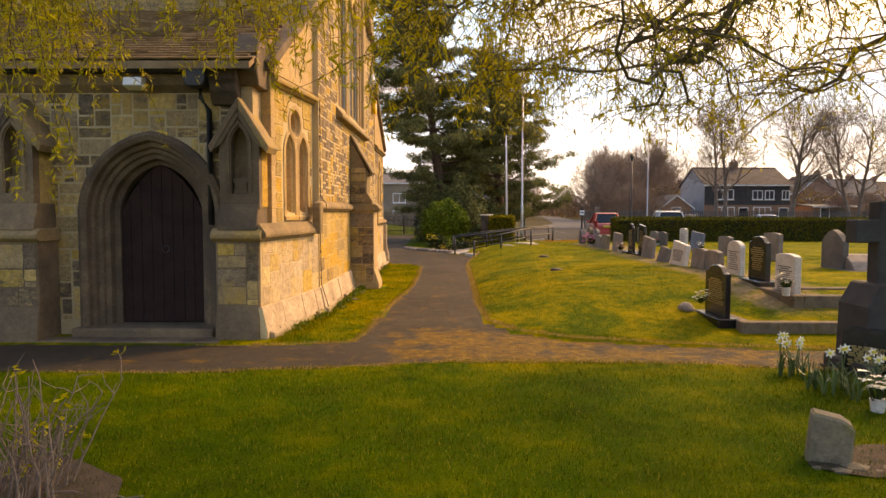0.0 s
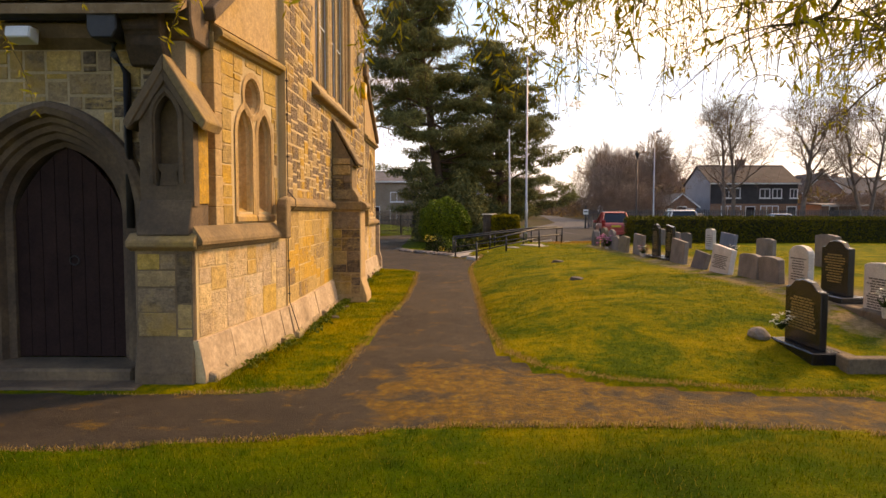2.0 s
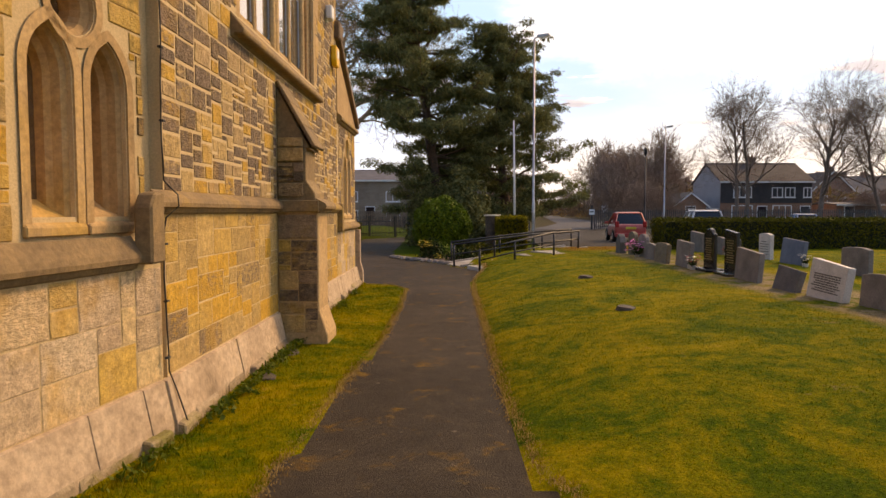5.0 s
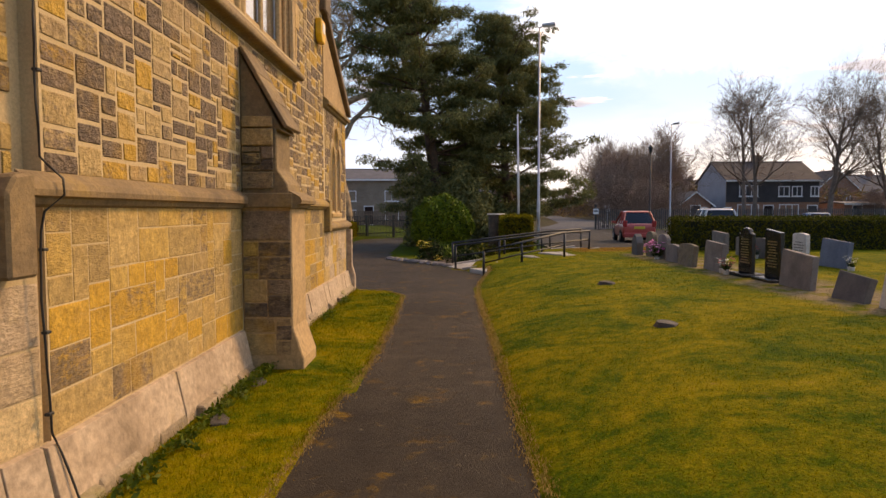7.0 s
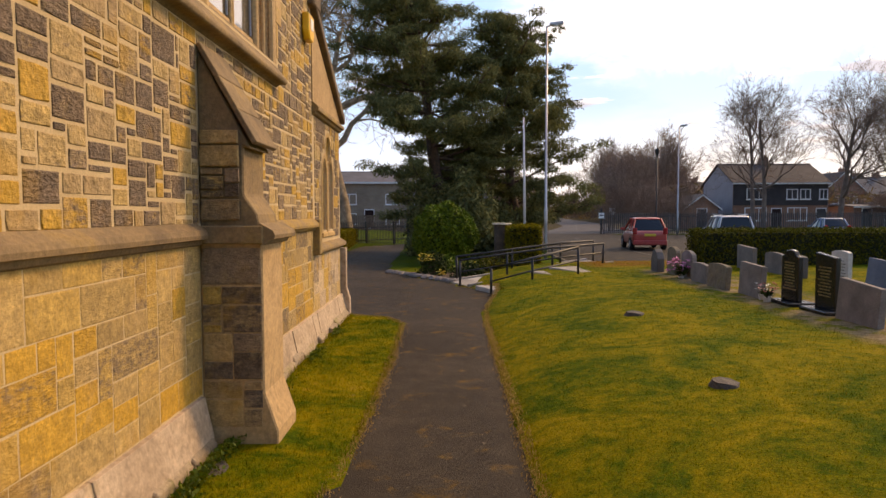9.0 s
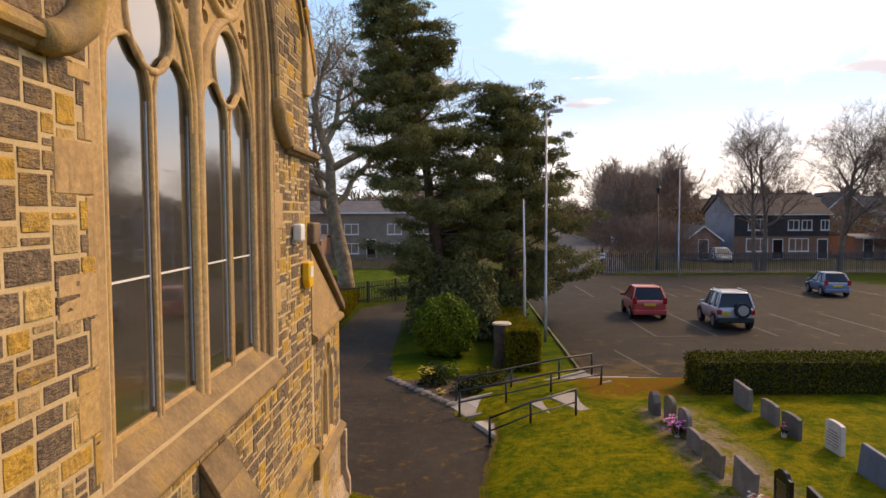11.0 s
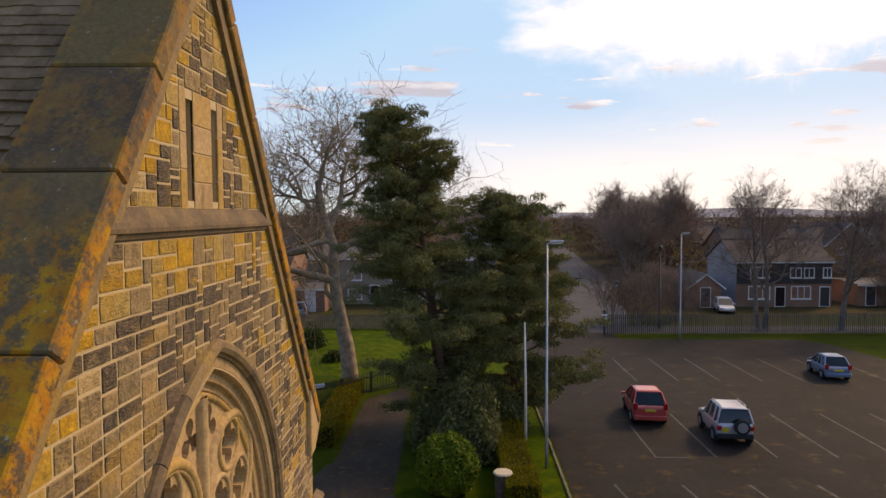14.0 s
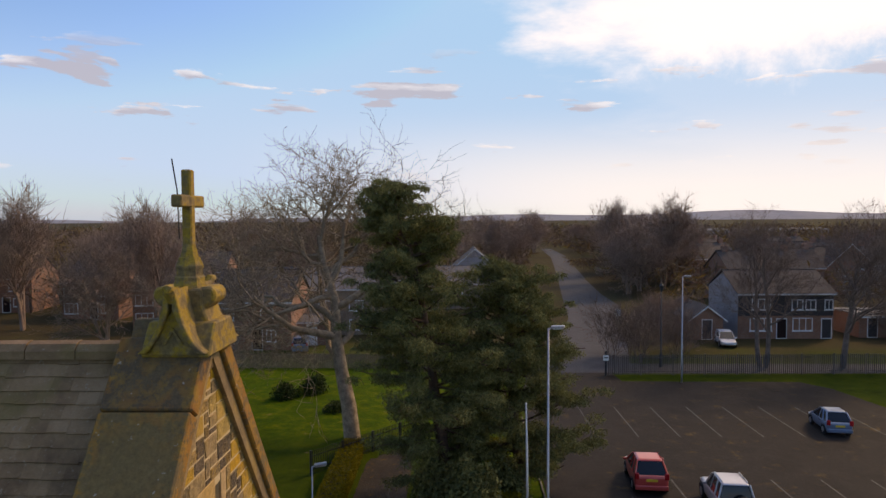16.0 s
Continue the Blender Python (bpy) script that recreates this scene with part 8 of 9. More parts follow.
for k in range(80):
    a, rad = r.uniform(0, 6.28), 0.42 * math.sqrt(r.random())
    p0 = (rad * math.cos(a), rad * 0.8 * math.sin(a), -0.02)
    st_, d = wander(r, p0, (0.25 * math.cos(a), 0.25 * math.sin(a), 1), r.uniform(0.35, 0.78), 7, 0.12, 0.04)
    fine.append((st_, np.linspace(0.008, 0.003, 8)))
    for m in range(4):
        j = r.integers(2, 8)
        tw, _ = wander(r, st_[j], spread_dir(r, d, 0.8), r.uniform(0.08, 0.25), 4, 0.2, 0.05)
        fine.append((tw, np.linspace(0.004, 0.0015, 5)))
        if r.random() < 0.12:
            tips.append(tw[-1])
for k in range(10):
    a = r.uniform(0, 6.28)
    st_, d = wander(r, (0.3 * math.cos(a), 0.3 * math.sin(a), 0.03), (math.cos(a), math.sin(a), 0.15), 0.6, 6, 0.25, -0.05)
    st_[:, 2] = np.maximum(st_[:, 2], 0.02)
    fine.append((st_, np.linspace(0.011, 0.004, 7)))
v, q = tubes(fine, 5)
tagged(child("stems", tri_mesh("stems", v, q, "bark_brown"), rb), kind="stuff")
tips = np.array(tips)
tips = np.repeat(tips, 8, 0) + r.normal(0, 0.018, (len(tips) * 8, 3))
v, q = leaf_cards(tips, 0.016, r)
tagged(child("leaves", tri_mesh("leaves", v, q, "willow_leaf"), rb), kind="stuff")
for cx, cy, a0, b0, lab in ((-2.5, 3.3, 0.85, 0.62, "bare brown soil under the rose bush"), (2.85, 4.0, 0.62, 0.26, "bare soil round the small grave marker")):
    bm = bmesh.new()
    ringv = [bm.verts.new((cx + a0 * math.cos(t) * (1 + 0.14 * math.sin(3 * t + cx)), cy + b0 * math.sin(t) * (1 + 0.14 * math.sin(5 * t)), 0.030)) for t in np.linspace(0, 2 * math.pi, 40, endpoint=False)]
    bm.faces.new(ringv)
    bmesh.ops.triangulate(bm, faces=bm.faces[:])
    tagged(new("soil_patch", finish(bm, "soil")), lab, "soil", kind="structure")

# ---- fences ----
M["pale_steel"] = material("pale_steel", rough=0.6, metal=0.3, build=varied((0.3, (0.055, 0.05, 0.048)), (0.7, (0.10, 0.09, 0.088)), scale=0.6, fine=20, amount=0.2, random=0.5))


def fence(name, label, p0, p1, spacing, h, wd, mat, post_every, pointed=True, z=0.0, group=""):
    """Vertical pales on two rails between posts."""
    g = thing(name, label, "fence", group)
    a, b = Vector(p0), Vector(p1)
    ln = (b - a).length
    ang = math.degrees(math.atan2(b.y - a.y, b.x - a.x))
    n = int(ln / spacing)
    out = [(-wd / 2, 0.06), (wd / 2, 0.06), (wd / 2, h - wd * (1.1 if pointed else 0)), (0, h), (-wd / 2, h - wd * (1.1 if pointed else 0))]
    unit = finish(prism(out, "y", -0.012, 0.012), mat)
    for k in range(n + 1):
        p = a.lerp(b, k / n)
        if k % post_every == 0:
            part("post", box(-0.045, 0.045, -0.04, 0.05, -0.1, h + 0.03, 0.006), mat, g, m=pose(p.x, p.y, z, 0, 0, ang))
        child("pale", unit, g, "", pose(p.x, p.y, z, 0, 0, ang))
    for zz in (0.28, h - 0.32):
        bm_ = box(0, ln, 0.012, 0.045, zz, zz + 0.05)
        part("rail", bm_, mat, g, m=pose(a.x, a.y, z, 0, 0, ang))
    return g


fence("palisade_fence", "grey steel palisade fence at the back of the car park", (12.6, 61.6), (52, 62.2), 0.165, 1.75, 0.075, "pale_steel", 16)
fence("railings", "black iron railings along the far lawn", (-7.4, 40.6), (-2.55, 46.0), 0.115, 1.30, 0.028, "black_iron", 18, False)
fence("railings", "black iron railings beside the church path", (-2.5, 46.0), (-1.7, 42.4), 0.115, 1.30, 0.028, "black_iron", 12, False)
fence("back_fence", "dark timber fence behind the far lawn", (-30, 63.5), (-1, 62.5), 0.16, 1.6, 0.11, "bark_brown", 14, False)
gp = thing("gate_post", "black gate post with a small notice plate", "gate post", at=(12.3, 61.4, 0))
part("post", box(-0.07, 0.07, -0.07, 0.07, -0.1, 2.1, 0.01), "black_iron", gp)
part("plate", box(-0.22, 0.22, -0.09, -0.075, 1.3, 1.75, 0.005), "white_plastic", gp)
part("print", box(-0.16, 0.16, -0.094, -0.089, 1.5, 1.6), "black_iron", gp)
sg = thing("road_sign", "white notice board on a post by the road", "sign", at=(18.8, 84.0, 0))
part("post", tube([(0, 0, 0), (0, 0, 2.2)], 0.04, 8), "galvanised", sg)
part("board", box(-0.35, 0.35, -0.03, 0.0, 1.5, 2.3, 0.01), "white_plastic", sg)
part("print", box(-0.25, 0.25, -0.035, -0.031, 1.85, 2.0), "cable_black", sg)
for x, y, h in ((-1.6, 150, 6), (6.6, 58.5, 2.4)):
    g = thing("post", "plain dark post by the road", "post", at=(x, y, 0))
    part("pole", tube([(0, 0, 0), (0, 0, h)], 0.06, 8), "black_iron", g)
lp = thing("street_lamp", "tall dark street lamp post with a small lantern", "street lamp", at=(17.8, 64.6, 0))
part("post", tube([(0, 0, -0.1), (0, 0, 1.2), (0, 0, 1.25), (0, 0, 6.6)], [0.12, 0.11, 0.075, 0.055], 10), "black_iron", lp, smooth=True)
part("collar", tube([(0, 0, 6.6), (0, 0, 6.66), (0, 0, 6.70)], [0.06, 0.10, 0.06], 10), "black_iron", lp)
part("lantern", tube([(0, 0, 6.70), (0, 0, 7.10)], [0.11, 0.19], 6), "black_iron", lp)
part("cap", tube([(0, 0, 7.10), (0, 0, 7.14), (0, 0, 7.34)], [0.22, 0.20, 0.03], 6), "black_iron", lp)

# ---- houses ----
M["brick"] = None


def brick_build(a, b_, mortar, scale=1.0):
    def build(n, b):
        t = n.add("ShaderNodeTexBrick", {"Vector": n.add("ShaderNodeCombineXYZ", {0: n.math("ADD", n.add("ShaderNodeSeparateXYZ", {0: n.pos}).outputs[0], n.add("ShaderNodeSeparateXYZ", {0: n.pos}).outputs[1]), 1: n.add("ShaderNodeSeparateXYZ", {0: n.pos}).outputs[2], 2: 0.0}), "Color1": (*a, 1), "Color2": (*b_, 1), "Mortar": (*mortar, 1), "Scale": 1.0, "Mortar Size": 0.006, "Brick Width": 0.225, "Row Height": 0.075})
        k = n.add("ShaderNodeMapRange", {0: n.noise(n.world, 0.6, 4), 1: 0.3, 2: 0.7, 3: 0.75, 4: 1.15})
        return n.mix(1.0, t.outputs[0], k, "MULTIPLY")
    return build


M["brick"] = material("brick", rough=0.9, build=brick_build((0.26, 0.12, 0.075), (0.34, 0.16, 0.09), (0.32, 0.27, 0.22)))
M["brick_buff"] = material("brick_buff", rough=0.9, build=brick_build((0.27, 0.20, 0.14), (0.33, 0.25, 0.17), (0.33, 0.29, 0.24)))
M["render_pale"] = material("render_pale", rough=0.9, build=varied((0.3, (0.29, 0.25, 0.245)), (0.7, (0.36, 0.315, 0.305)), scale=0.8, fine=14, amount=0.12))
M["clad_dark"] = material("clad_dark", rough=0.7, build=varied((0.3, (0.030, 0.026, 0.028)), (0.7, (0.055, 0.048, 0.05)), scale=1, fine=10, amount=0.2))
M["roof_far"] = material("roof_far", rough=0.9, bump=0.3, bump_scale=6, build=varied((0.3, (0.045, 0.036, 0.034)), (0.7, (0.078, 0.063, 0.058)), scale=0.9, fine=8, amount=0.2))
M["roof_far_grey"] = material("roof_far_grey", rough=0.9, bump=0.3, bump_scale=6, build=varied((0.3, (0.085, 0.080, 0.082)), (0.7, (0.14, 0.13, 0.13)), scale=0.9, fine=8, amount=0.2))
M["pane"] = material("pane", colour=(0.05, 0.055, 0.06), rough=0.08)
M["curtain"] = material("curtain", rough=0.9, build=varied((0.3, (0.40, 0.38, 0.36)), (0.7, (0.55, 0.53, 0.50)), scale=2, fine=20, amount=0.15))


def house_window(h, u, z, wd, ht, y=0.0, bars=2):
    """A white-framed window on the front face of a house, looking to -y."""
    w0 = child("window", finish(box(u - wd / 2, u + wd / 2, y + 0.03, y + 0.10, z, z + ht), "pane"), h)
    f = bmesh.new()
    for b in ((u - wd / 2 - 0.06, u - wd / 2 + 0.04, z - 0.06, z + ht + 0.06), (u + wd / 2 - 0.04, u + wd / 2 + 0.06, z - 0.06, z + ht + 0.06), (u - wd / 2, u + wd / 2, z - 0.06, z + 0.04), (u - wd / 2, u + wd / 2, z + ht - 0.04, z + ht + 0.06)):
        box(b[0], b[1], y - 0.04, y + 0.05, b[2], b[3], bm=f)
    for k in range(1, bars):
        x = u - wd / 2 + wd * k / bars
        box(x - 0.035, x + 0.035, y - 0.035, y + 0.05, z, z + ht, bm=f)
    part("frame", f, "white_plastic", w0)
    part("curtain", box(u - wd / 2 + 0.05, u - wd / 2 + 0.35, y + 0.02, y + 0.028, z + 0.05, z + ht - 0.05), "curtain", w0)
    part("sill", box(u - wd / 2 - 0.12, u + wd / 2 + 0.12, y - 0.10, y + 0.03, z - 0.12, z - 0.06, 0.01), "white_plastic", w0)


def house(name, label, x, y, turn, wd, depth, eaves, ridge, wall, roof, upper=None, windows=(), doors=(), chimneys=(0.5,), group="", gable_front=False, pale_gable=None, z=0.0, verge=True):
    """A two-storey house: front towards -y before the turn, origin at the middle of the front's foot."""
    g = thing(name, label, "house", group, at=pose(x, y, z, 0, 0, turn))
    a = wd / 2
    if gable_front:
        shell = prism([(-a, -0.3), (a, -0.3), (a, eaves), (0, ridge), (-a, eaves)], "y", 0, depth)
    else:
        shell = prism([(0, -0.3), (depth, -0.3), (depth, eaves), (depth / 2, ridge - 0.08), (0, eaves)], "x", -a, a)
    wl_ = child("wall", finish(shell, wall), g)
    if upper:
        part("cladding", box(-a + 0.02, a - 0.02, -0.05, 0.01, eaves * 0.50, eaves - 0.02), upper, g)
    if pale_gable:
        for s in (-1, 1):
            part("gable_wall", prism([(0.02, -0.3), (depth - 0.02, -0.3), (depth - 0.02, eaves), (depth / 2, ridge - 0.12), (0.02, eaves)], "x", s * a - 0.01 + (0.02 if s > 0 else -0.02), s * a + 0.01 + (0.02 if s > 0 else -0.02)), pale_gable, g)
    o = 0.35
    k = (ridge - eaves) / (a if gable_front else depth / 2)
    if gable_front:
        rf = bmesh.new()
        for s in (-1, 1):
            prism([(0, ridge + 0.1), (s * (a + o), eaves - k * o + 0.1), (s * (a + o), eaves - k * o), (0, ridge)], "y", -0.25, depth + 0.25, bm=rf)
        part("roof", rf, roof, g)
        if verge:
            for s in (-1, 1):
                part("bargeboard", prism([(0, ridge + 0.06), (s * (a + o), eaves - k * o + 0.06), (s * (a + o), eaves - k * o - 0.12), (0, ridge - 0.12)], "y", -0.30, -0.26), "white_plastic", g)
    else:
        rf = bmesh.new()
        for s in (-1, 1):
            c = depth / 2
            prism([(c, ridge + 0.1), (c + s * (c + o), eaves - k * o + 0.1), (c + s * (c + o), eaves - k * o), (c, ridge)], "x", -a - 0.2, a + 0.2, bm=rf)
        rfo = part("roof", rf, roof, g)
        part("ridge", box(-a - 0.2, a + 0.2, depth / 2 - 0.12, depth / 2 + 0.12, ridge + 0.04, ridge + 0.16, 0.03), roof, rfo)
        part("fascia", box(-a - 0.2, a + 0.2, -o - 0.02, -o + 0.02, eaves - k * o - 0.08, eaves - k * o + 0.08), "white_plastic", g)
    for c in chimneys:
        cx = -a + wd * c
        cy = depth / 2
        ch = child("chimney", finish(box(cx - 0.45, cx + 0.45, cy - 0.35, cy + 0.35, ridge - 0.6, ridge + 0.85, 0.02), "brick"), g)
        for q in (-0.22, 0.22):
            part("chimney_pot", tube([(cx + q, cy, ridge + 0.85), (cx + q, cy, ridge + 1.15)], [0.11, 0.09], 8), "brick", ch)
    for q in windows:
        house_window(g, *q)
    for u, col in doors:
        d_ = child("door", finish(box(u - 0.48, u + 0.48, -0.06, 0.03, 0.1, 2.1, 0.01), col), g)
        part("frame", box(u - 0.56, u + 0.56, -0.045, 0.02, 0.0, 2.2), "white_plastic", d_)
    return g


W4 = [(-2.6, 3.15, 1.9, 1.1, -0.05, 3), (1.2, 3.15, 1.1, 1.0, -0.05, 2), (2.6, 3.15, 1.0, 1.0, -0.05, 2), (4.5, 3.15, 0.8, 1.0, -0.05, 2), (-2.6, 0.9, 2.2, 1.3, 0, 3), (1.8, 0.9, 2.0, 1.3, 0, 3)]
house("house", "semi-detached house with dark cladding upstairs and pale gable", 34.95, 77.5, 0, 10.0, 8.0, 4.95, 7.0, "brick", "roof_far", "clad_dark", W4, ((-0.4, "door_wood"), (4.3, "clad_dark")), (0.5,), pale_gable="render_pale", group="houses by the car park")
house("garage", "small brick garage with a tiled gable roof", 26.5, 77.0, 0, 3.4, 5.5, 2.3, 3.6, "brick", "roof_far", None, (), ((0.0, "clad_dark"),), (), gable_front=True, group="houses by the car park")
house("house", "brick house with its gable to the road", 64.8, 116, 0, 7.2, 9, 5.0, 8.3, "brick", "roof_far", None, [(-1.5, 3.1, 1.2, 1.1), (1.5, 3.1, 1.2, 1.1), (0, 0.8, 2.4, 1.3)], (), (0.8,), gable_front=True, group="houses by the car park")
house("house", "pale rendered house beyond the fence", 73.0, 117, 0, 7.5, 8, 4.9, 7.6, "render_pale", "roof_far_grey", None, [(-2, 3, 1.4, 1.1), (2, 3, 1.4, 1.1), (-2, 0.8, 1.6, 1.3), (2, 0.8, 1.6, 1.3)], ((0, "door_wood"),), (0.5,), group="houses by the car park")
house("lean_to", "low flat brick outbuilding beside the brick house", 45.6, 78, 0, 5.2, 6, 2.3, 2.5, "brick", "roof_far_grey", None, (), ((-1.2, "clad_dark"), (1.2, "clad_dark")), (), group="houses by the car park")
WT = [(u, z, 1.3, 1.1) for u in (-4.5, -1.5, 1.5, 4.5) for z in (0.8, 3.0)]
row = house("terrace_house", "dark brick terrace house among trees", 47, 107, 4, 12, 8, 4.9, 7.6, "brick", "roof_far", None, WT, (), (0.1, 0.5, 0.9), group="far houses")
for x, y, a in ((52, 112, -4), (66, 118, 6), (50, 135, 20), (68, 140, -8), (84, 126, 12), (86, 150, 0), (62, 165, 30), (82, 178, 4), (104, 145, -16), (108, 175, 8), (128, 160, 0), (100, 205, 10), (130, 215, -10), (72, 215, 14), (160, 200, 0), (150, 250, 12), (190, 240, -6), (112, 260, 5),
                (77, 92, 0), (92, 100, 8), (112, 108, -5)):
    copy_thing(row, pose(x, y, -0.02 * max(0, y - 150), 0, 0, a))
fw = [(u, z, 1.5, 1.1) for u in (-5.6, -2.2, 2.6, 5.8) for z in (0.6, 2.75)]
house("flats", "low two-storey buff brick flats with white windows", -9.0, 80.5, 2, 15, 9, 5.2, 6.5, "brick_buff", "roof_far_grey", None, fw, ((0, "door_wood"),), (), group="houses beyond the lawn")
lw = [(-2.7, 3.0, 1.9, 1.2, 0, 3), (1.6, 3.1, 1.2, 1.0), (-2.7, 0.75, 1.9, 1.3, 0, 3), (2.0, 0.9, 0.9, 1.1)]
bh = house("house", "red brick house with a tiled roof and brick bay", -20.4, 72.0, 0, 8.0, 8.2, 5.0, 7.7, "brick", "roof_far", None, lw, ((0.6, "door_wood"),), (), group="houses beyond the lawn")
house("garage", "brick garage with a white door", -14.9, 74.5, 0, 3.0, 5.5, 2.4, 2.75, "brick", "roof_far_grey", None, (), ((0, "white_plastic"),), (), group="houses beyond the lawn")
for x, y, a in ((-34, 84, 12), (-48, 92, -6), (-64, 98, 8), (-40, 108, 4), (-80, 106, 0), (-96, 118, 10)):
    copy_thing(bh, pose(x, y, 0, 0, 0, a))
house("school", "long low building with a dark shallow roof", -14, 100, 3, 34, 14, 3.6, 5.6, "brick_buff", "roof_far_grey", None, [(u, 0.9, 1.8, 1.4) for u in range(-14, 16, 4)], (), (), group="houses beyond the lawn")
house("white_house", "white gabled house behind the pines", 3.0, 112, 0, 7, 9, 5.0, 8.0, "render_pale", "roof_far_grey", None, [(-1.6, 3.1, 1.2, 1.1), (1.6, 3.1, 1.2, 1.1)], (), (0.2,), gable_front=True, group="houses beyond the lawn")
house("long_block", "long pale low-rise block in the far town", 150, 330, 8, 70, 12, 9, 9.6, "render_pale", "roof_far_grey", None, [(u, z, 2.2, 1.4) for u in range(-30, 32, 5) for z in (1, 4, 6.6)], (), (), group="far houses", z=-3)

# far hills, the haze of distance put into their bluish colour
hx = np.linspace(-5200, 5200, 90)
hz = 8 + 12 * np.sin(hx * 0.0011 + 0.6) + 9 * np.sin(hx * 0.0041) + 26 * smooth01((hx - 600) / 1500)
hv = np.concatenate([np.stack([hx, 3900 + 0 * hx, -30 + 0 * hx], -1), np.stack([hx, 4300 + 0 * hx, hz], -1), np.stack([hx, 4700 + 0 * hx, -30 + 0 * hx], -1)])
n = len(hx)
hq = np.concatenate([np.stack([np.arange(n - 1) + o * n, np.arange(1, n) + o * n, np.arange(1, n) + (o + 1) * n, np.arange(n - 1) + (o + 1) * n], -1) for o in (0, 1)])
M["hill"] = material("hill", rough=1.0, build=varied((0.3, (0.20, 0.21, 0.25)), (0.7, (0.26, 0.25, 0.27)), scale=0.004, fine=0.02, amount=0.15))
tagged(new("hills", tri_mesh("hills", hv, hq, "hill", True)), "low hills on the horizon, haze painted in as blue-grey", "hills", kind="structure")

# ---- cars ----
M["paint_red"] = material("paint_red", rough=0.3, coat=0.6, build=varied((0.3, (0.52, 0.055, 0.042)), (0.7, (0.60, 0.075, 0.058)), scale=2, fine=60, amount=0.06))
M["paint_silver"] = material("paint_silver", rough=0.32, metal=0.35, coat=0.6, build=varied((0.3, (0.46, 0.45, 0.48)), (0.7, (0.54, 0.53, 0.56)), scale=2, fine=60, amount=0.05))
M["paint_blue"] = material("paint_blue", rough=0.3, metal=0.3, coat=0.6, build=varied((0.3, (0.15, 0.20, 0.29)), (0.7, (0.19, 0.25, 0.34)), scale=2, fine=60, amount=0.05))
M["paint_white"] = material("paint_white", rough=0.35, coat=0.5, build=varied((0.3, (0.60, 0.60, 0.62)), (0.7, (0.70, 0.70, 0.72)), scale=2, fine=60, amount=0.05))
M["car_glass"] = material("car_glass", colour=(0.015, 0.016, 0.018), rough=0.06)
M["tyre"] = material("tyre", rough=0.85, build=varied((0.3, (0.012, 0.012, 0.012)), (0.7, (0.025, 0.024, 0.023)), scale=9, fine=60, amount=0.2))
M["rim"] = material("rim", colour=(0.42, 0.42, 0.43), rough=0.35, metal=0.7)
M["tail_lamp"] = material("tail_lamp", colour=(0.42, 0.012, 0.015), rough=0.2, coat=0.5)
M["plate_yellow"] = material("plate_yellow", colour=(0.72, 0.47, 0.03), rough=0.5)
M["trim_black"] = material("trim_black", colour=(0.02, 0.02, 0.021), rough=0.6)


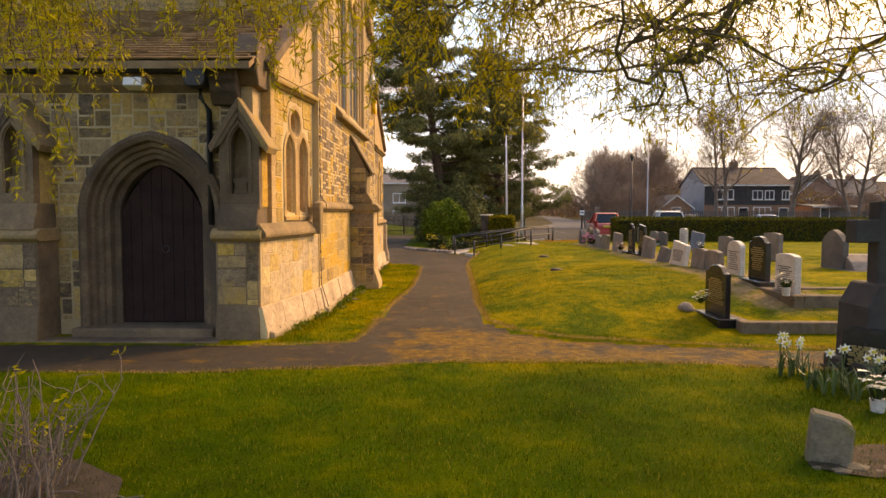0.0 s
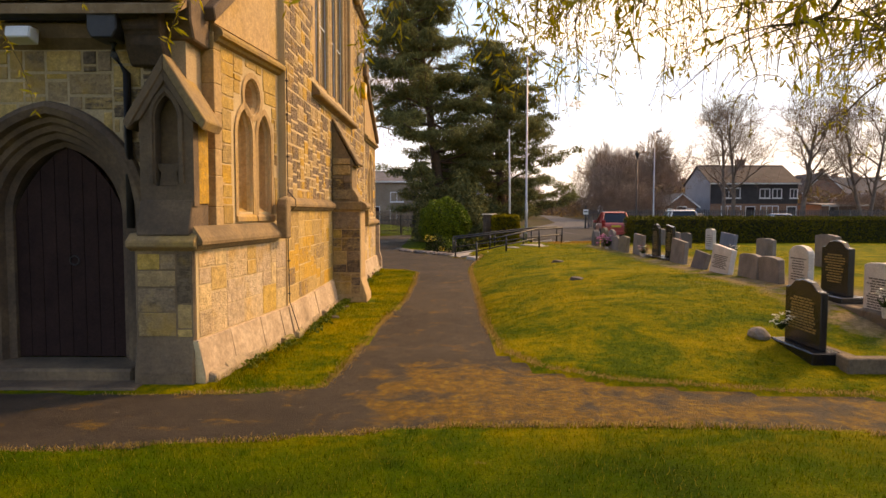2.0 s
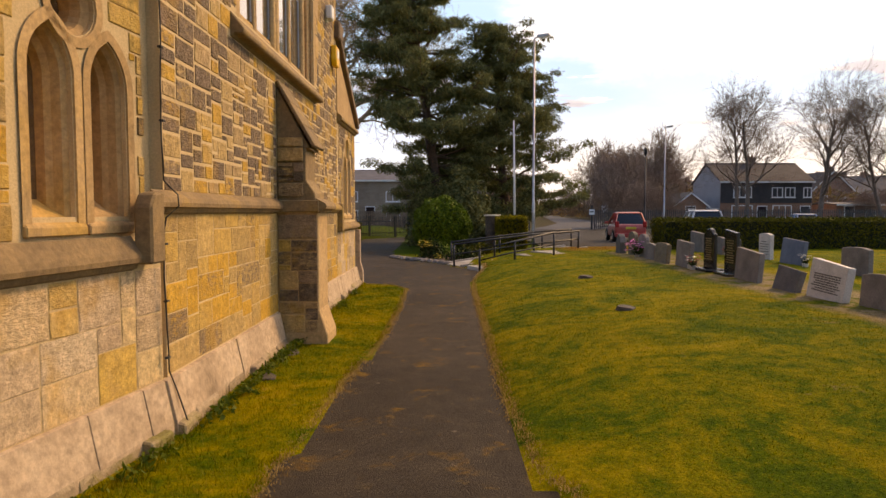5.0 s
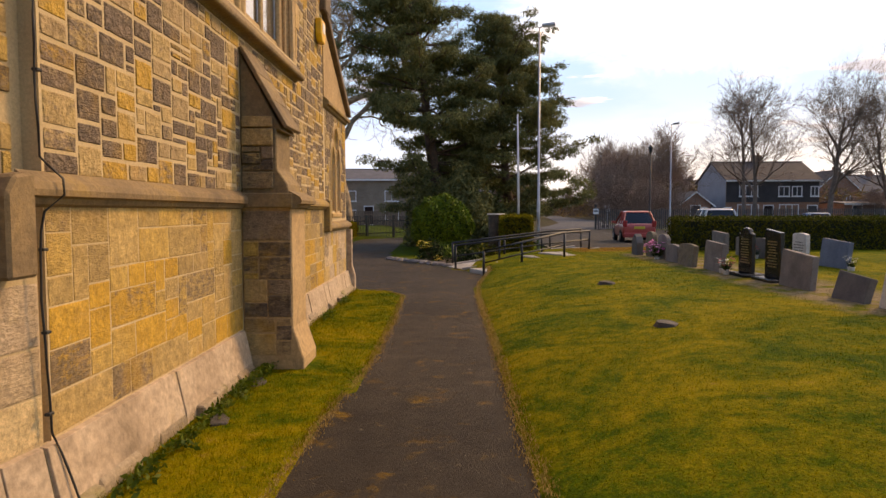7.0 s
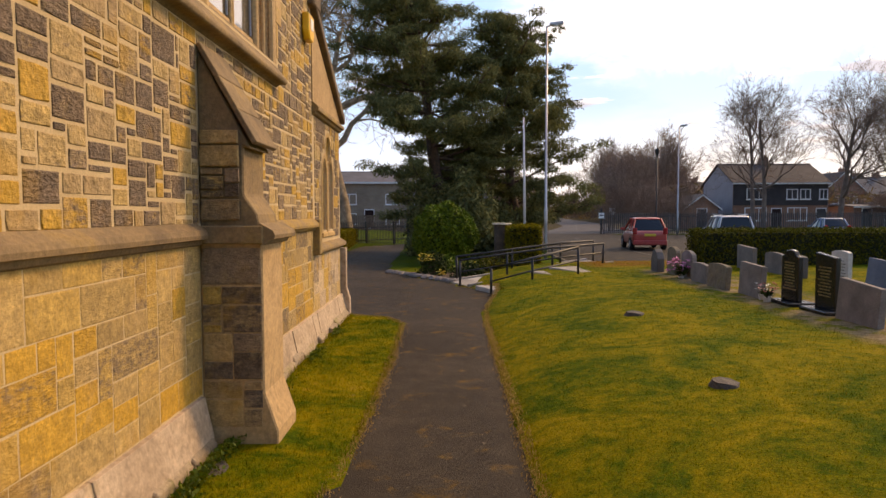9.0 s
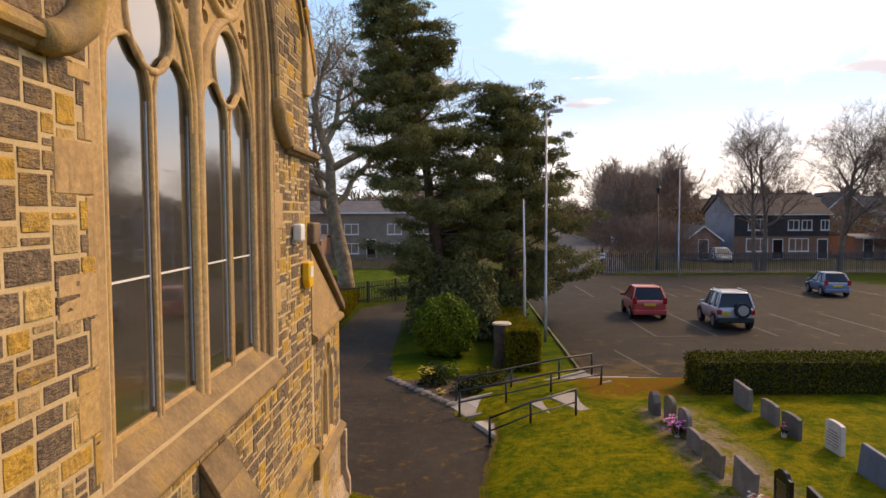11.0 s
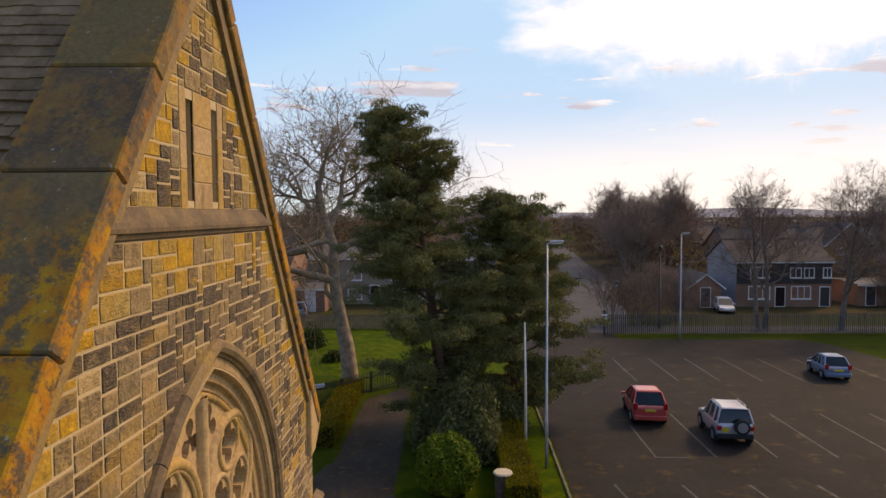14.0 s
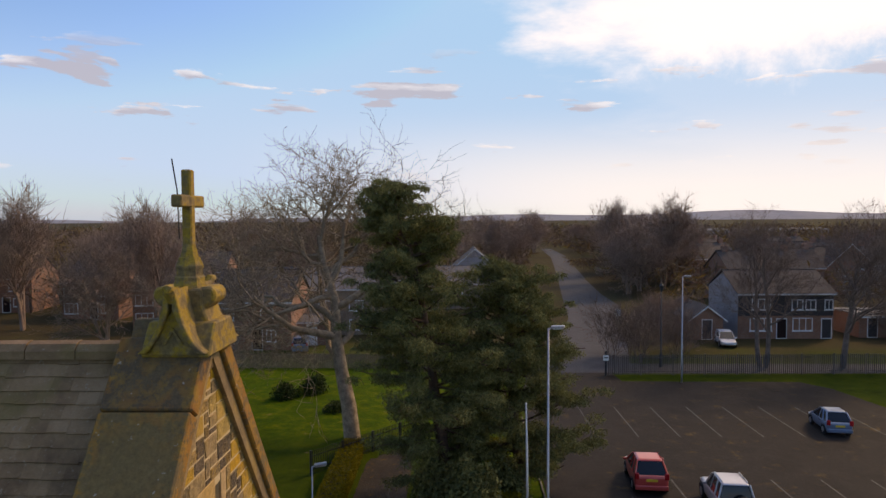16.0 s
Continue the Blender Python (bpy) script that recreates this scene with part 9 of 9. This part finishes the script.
def car(label, at, paint, length=3.75, width=1.66, height=1.52, suv=False, group="parked cars"):
    """A small hatchback or short off-roader; rear at y = 0, front along +y."""
    g = thing("car", label, "car", group, at=at)
    w2, L = width / 2, length
    belt = height * 0.60
    sill = 0.30 if suv else 0.22
    # lower body: half-width and heights along the length
    st_ = [(0.00, 0.86, sill + 0.16, belt - 0.10), (0.06, 0.95, sill + 0.03, belt), (0.30, 1.0, sill, belt + 0.02), (L * 0.45, 1.0, sill, belt), (L * 0.68, 0.99, sill, belt - 0.03),
           (L * 0.80, 0.97, sill, belt - (0.06 if suv else 0.10)), (L * 0.93, 0.92, sill + 0.02, belt - (0.10 if suv else 0.20)), (L, 0.78, sill + 0.12, belt - (0.22 if suv else 0.36))]
    secs = []
    for y, k, z0, z1 in st_:
        a = w2 * k
        h = z1 - z0
        half = [(a * 0.90, z0), (a * 0.985, z0 + h * 0.18), (a, z0 + h * 0.45), (a * 0.985, z0 + h * 0.75), (a * 0.93, z1 - 0.015), (a * 0.80, z1)]
        secs.append([(x, y, z) for x, z in half] + [(-x, y, z) for x, z in reversed(half)])
    bm_ = bmesh.new()
    rows = [[bm_.verts.new(p) for p in s] for s in secs]
    for a, b in zip(rows, rows[1:]):
        for k in range(len(a)):
            q = (k + 1) % len(a)
            bm_.faces.new((a[k], a[q], b[q], b[k]))
    bm_.faces.new(rows[0])
    bm_.faces.new(rows[-1][::-1])
    body = part("body", bm_, paint, g, smooth=True)
    md = body.modifiers.new("round", "SUBSURF")
    md.levels = md.render_levels = 2
    # glasshouse
    r0, r1_ = (0.10, 0.24) if suv else (0.12, 0.55)
    f1, f0 = (L * 0.50, L * 0.64) if suv else (L * 0.50, L * 0.74)
    top = height - 0.05
    cab = bmesh.new()
    lo = [cab.verts.new(p) for p in ((w2 * 0.92, r0, belt - 0.02), (w2 * 0.94, f0, belt - 0.04), (-w2 * 0.94, f0, belt - 0.04), (-w2 * 0.92, r0, belt - 0.02))]
    hi = [cab.verts.new(p) for p in ((w2 * 0.70, r1_, top), (w2 * 0.70, f1, top), (-w2 * 0.70, f1, top), (-w2 * 0.70, r1_, top))]
    for k in range(4):
        q = (k + 1) % 4
        cab.faces.new((lo[k], lo[q], hi[q], hi[k]))
    cab.faces.new(hi)
    bmesh.ops.bevel(cab, geom=[e for e in cab.edges if len(e.link_faces) == 2], offset=0.10, segments=3, affect="EDGES", profile=0.6)
    part("glasshouse", cab, "car_glass", g, smooth=True)
    rf = bmesh.new()
    ring0 = [(w2 * 0.73, r1_ - 0.06, top - 0.03), (w2 * 0.73, f1 + 0.05, top - 0.03), (-w2 * 0.73, f1 + 0.05, top - 0.03), (-w2 * 0.73, r1_ - 0.06, top - 0.03)]
    ring1 = [(w2 * 0.62, r1_ + 0.06, height), (w2 * 0.62, f1 - 0.10, height), (-w2 * 0.62, f1 - 0.10, height), (-w2 * 0.62, r1_ + 0.06, height)]
    v0, v1 = [rf.verts.new(p) for p in ring0], [rf.verts.new(p) for p in ring1]
    for k in range(4):
        q = (k + 1) % 4
        rf.faces.new((v0[k], v0[q], v1[q], v1[k]))
    rf.faces.new(v1)
    rf.faces.new(v0[::-1])
    bmesh.ops.bevel(rf, geom=rf.edges[:], offset=0.05, segments=3, affect="EDGES", profile=0.6)
    part("roof", rf, paint, g, smooth=True)
    for s in (-1, 1):
        for (y0, y1, t) in ((r0, r1_, 0.045), (f0, f1, 0.035), ((r0 + L * 0.17), (r1_ + L * 0.15), 0.05), (L * 0.42, L * 0.41, 0.03)):
            part("pillar", tube([(s * w2 * 0.935, y0, belt - 0.03), (s * w2 * 0.715, y1, top)], t, 5), paint, g)
        part("mirror", box(-0.09, 0.09, -0.05, 0.05, -0.06, 0.06, 0.02), paint, g, m=pose(s * (w2 + 0.08), f0 - 0.25, belt + 0.05))
        part("door_handle", box(-0.012, 0.012, -0.08, 0.08, -0.015, 0.015, 0.005), "trim_black", g, m=pose(s * w2 * 0.995, L * 0.36, belt - 0.13))
        part("tail_light", box(-0.10, 0.10, -0.02, 0.05, -0.15 if not suv else -0.10, 0.15 if not suv else 0.10, 0.02), "tail_lamp", g, m=pose(s * (w2 * 0.84), 0.0, belt - (0.02 if not suv else 0.20)))
        part("headlight", box(-0.16, 0.16, -0.08, 0.03, -0.07, 0.07, 0.02), "lens", g, m=pose(s * w2 * 0.66, L - 0.06, belt - 0.30))
        for y in (L * 0.17, L * 0.80):
            rr = 0.34 if suv else 0.29
            wh = child("wheel", finish(tube([(-0.10, 0, 0), (-0.085, 0, 0), (0.085, 0, 0), (0.10, 0, 0)], [rr * 0.86, rr, rr, rr * 0.86], 20), "tyre", False), g, "", pose(s * (w2 - 0.09), y, rr))
            part("rim", tube([(-0.105, 0, 0), (0.105, 0, 0)], rr * 0.60, 14), "rim", wh)
            part("arch", tube([(s * (w2 - 0.02), y + (rr + 0.05) * math.cos(t), rr + (rr + 0.05) * math.sin(t)) for t in np.linspace(0.1, math.pi - 0.1, 9)], 0.025, 5), "trim_black", body)
    part("bumper", box(-w2 * 0.93, w2 * 0.93, -0.05, 0.16, sill + 0.02, sill + 0.24, 0.04, 2), "trim_black" if suv else paint, g)
    part("number_plate", box(-0.26 if not suv else -0.14, 0.26 if not suv else 0.14, -0.015, 0.0, -0.06, 0.06 if not suv else 0.12, 0.004), "plate_yellow", g, m=pose(0 if not suv else -0.42, -0.02, belt - (0.20 if not suv else 0.30)))
    if suv:
        sp = child("spare_wheel", finish(tube([(0, -0.22, 0), (0, -0.20, 0), (0, -0.04, 0), (0, 0.0, 0)], [0.28, 0.33, 0.33, 0.3], 20), "tyre"), g, "", pose(0.22, 0.0, belt - 0.10))
        part("cover", tube([(0, -0.235, 0), (0, -0.21, 0)], 0.22, 16), "rim", sp)
        for s in (-1, 1):
            part("roof_rail", tube([(s * w2 * 0.66, r1_ + 0.1, height + 0.04), (s * w2 * 0.66, f1 - 0.1, height + 0.04)], 0.02, 6), "rim", g)
    return g


car("red hatchback parked in a bay", pose(9.22, 38.35, 0.03, 0, 0, -5), "paint_red", 3.2, 1.64, 1.52)
car("silver short off-roader with a spare wheel on its back", pose(12.02, 35.6, 0.03, 0, 0, -5), "paint_silver", 3.1, 1.60, 1.62, True)
car("blue-grey hatchback parked at the edge", pose(22.7, 46.5, 0.03, 0, 0, -8), "paint_blue", 3.0, 1.50, 1.40)
car("white car on a drive by the brick garage", pose(27.7, 76.0, 0, 0, 0, 168), "paint_white", 3.7, 1.60, 1.45, False, "cars by the houses")
car("blue car outside a brick garage", pose(-15.2, 70.4, 0, 0, 0, 10), "paint_blue", 3.7, 1.62, 1.48, False, "cars by the houses")
car("dark car parked by the houses", pose(49.5, 71.5, 0, 0, 0, 85), "trim_black", 3.9, 1.66, 1.5, False, "cars by the houses")
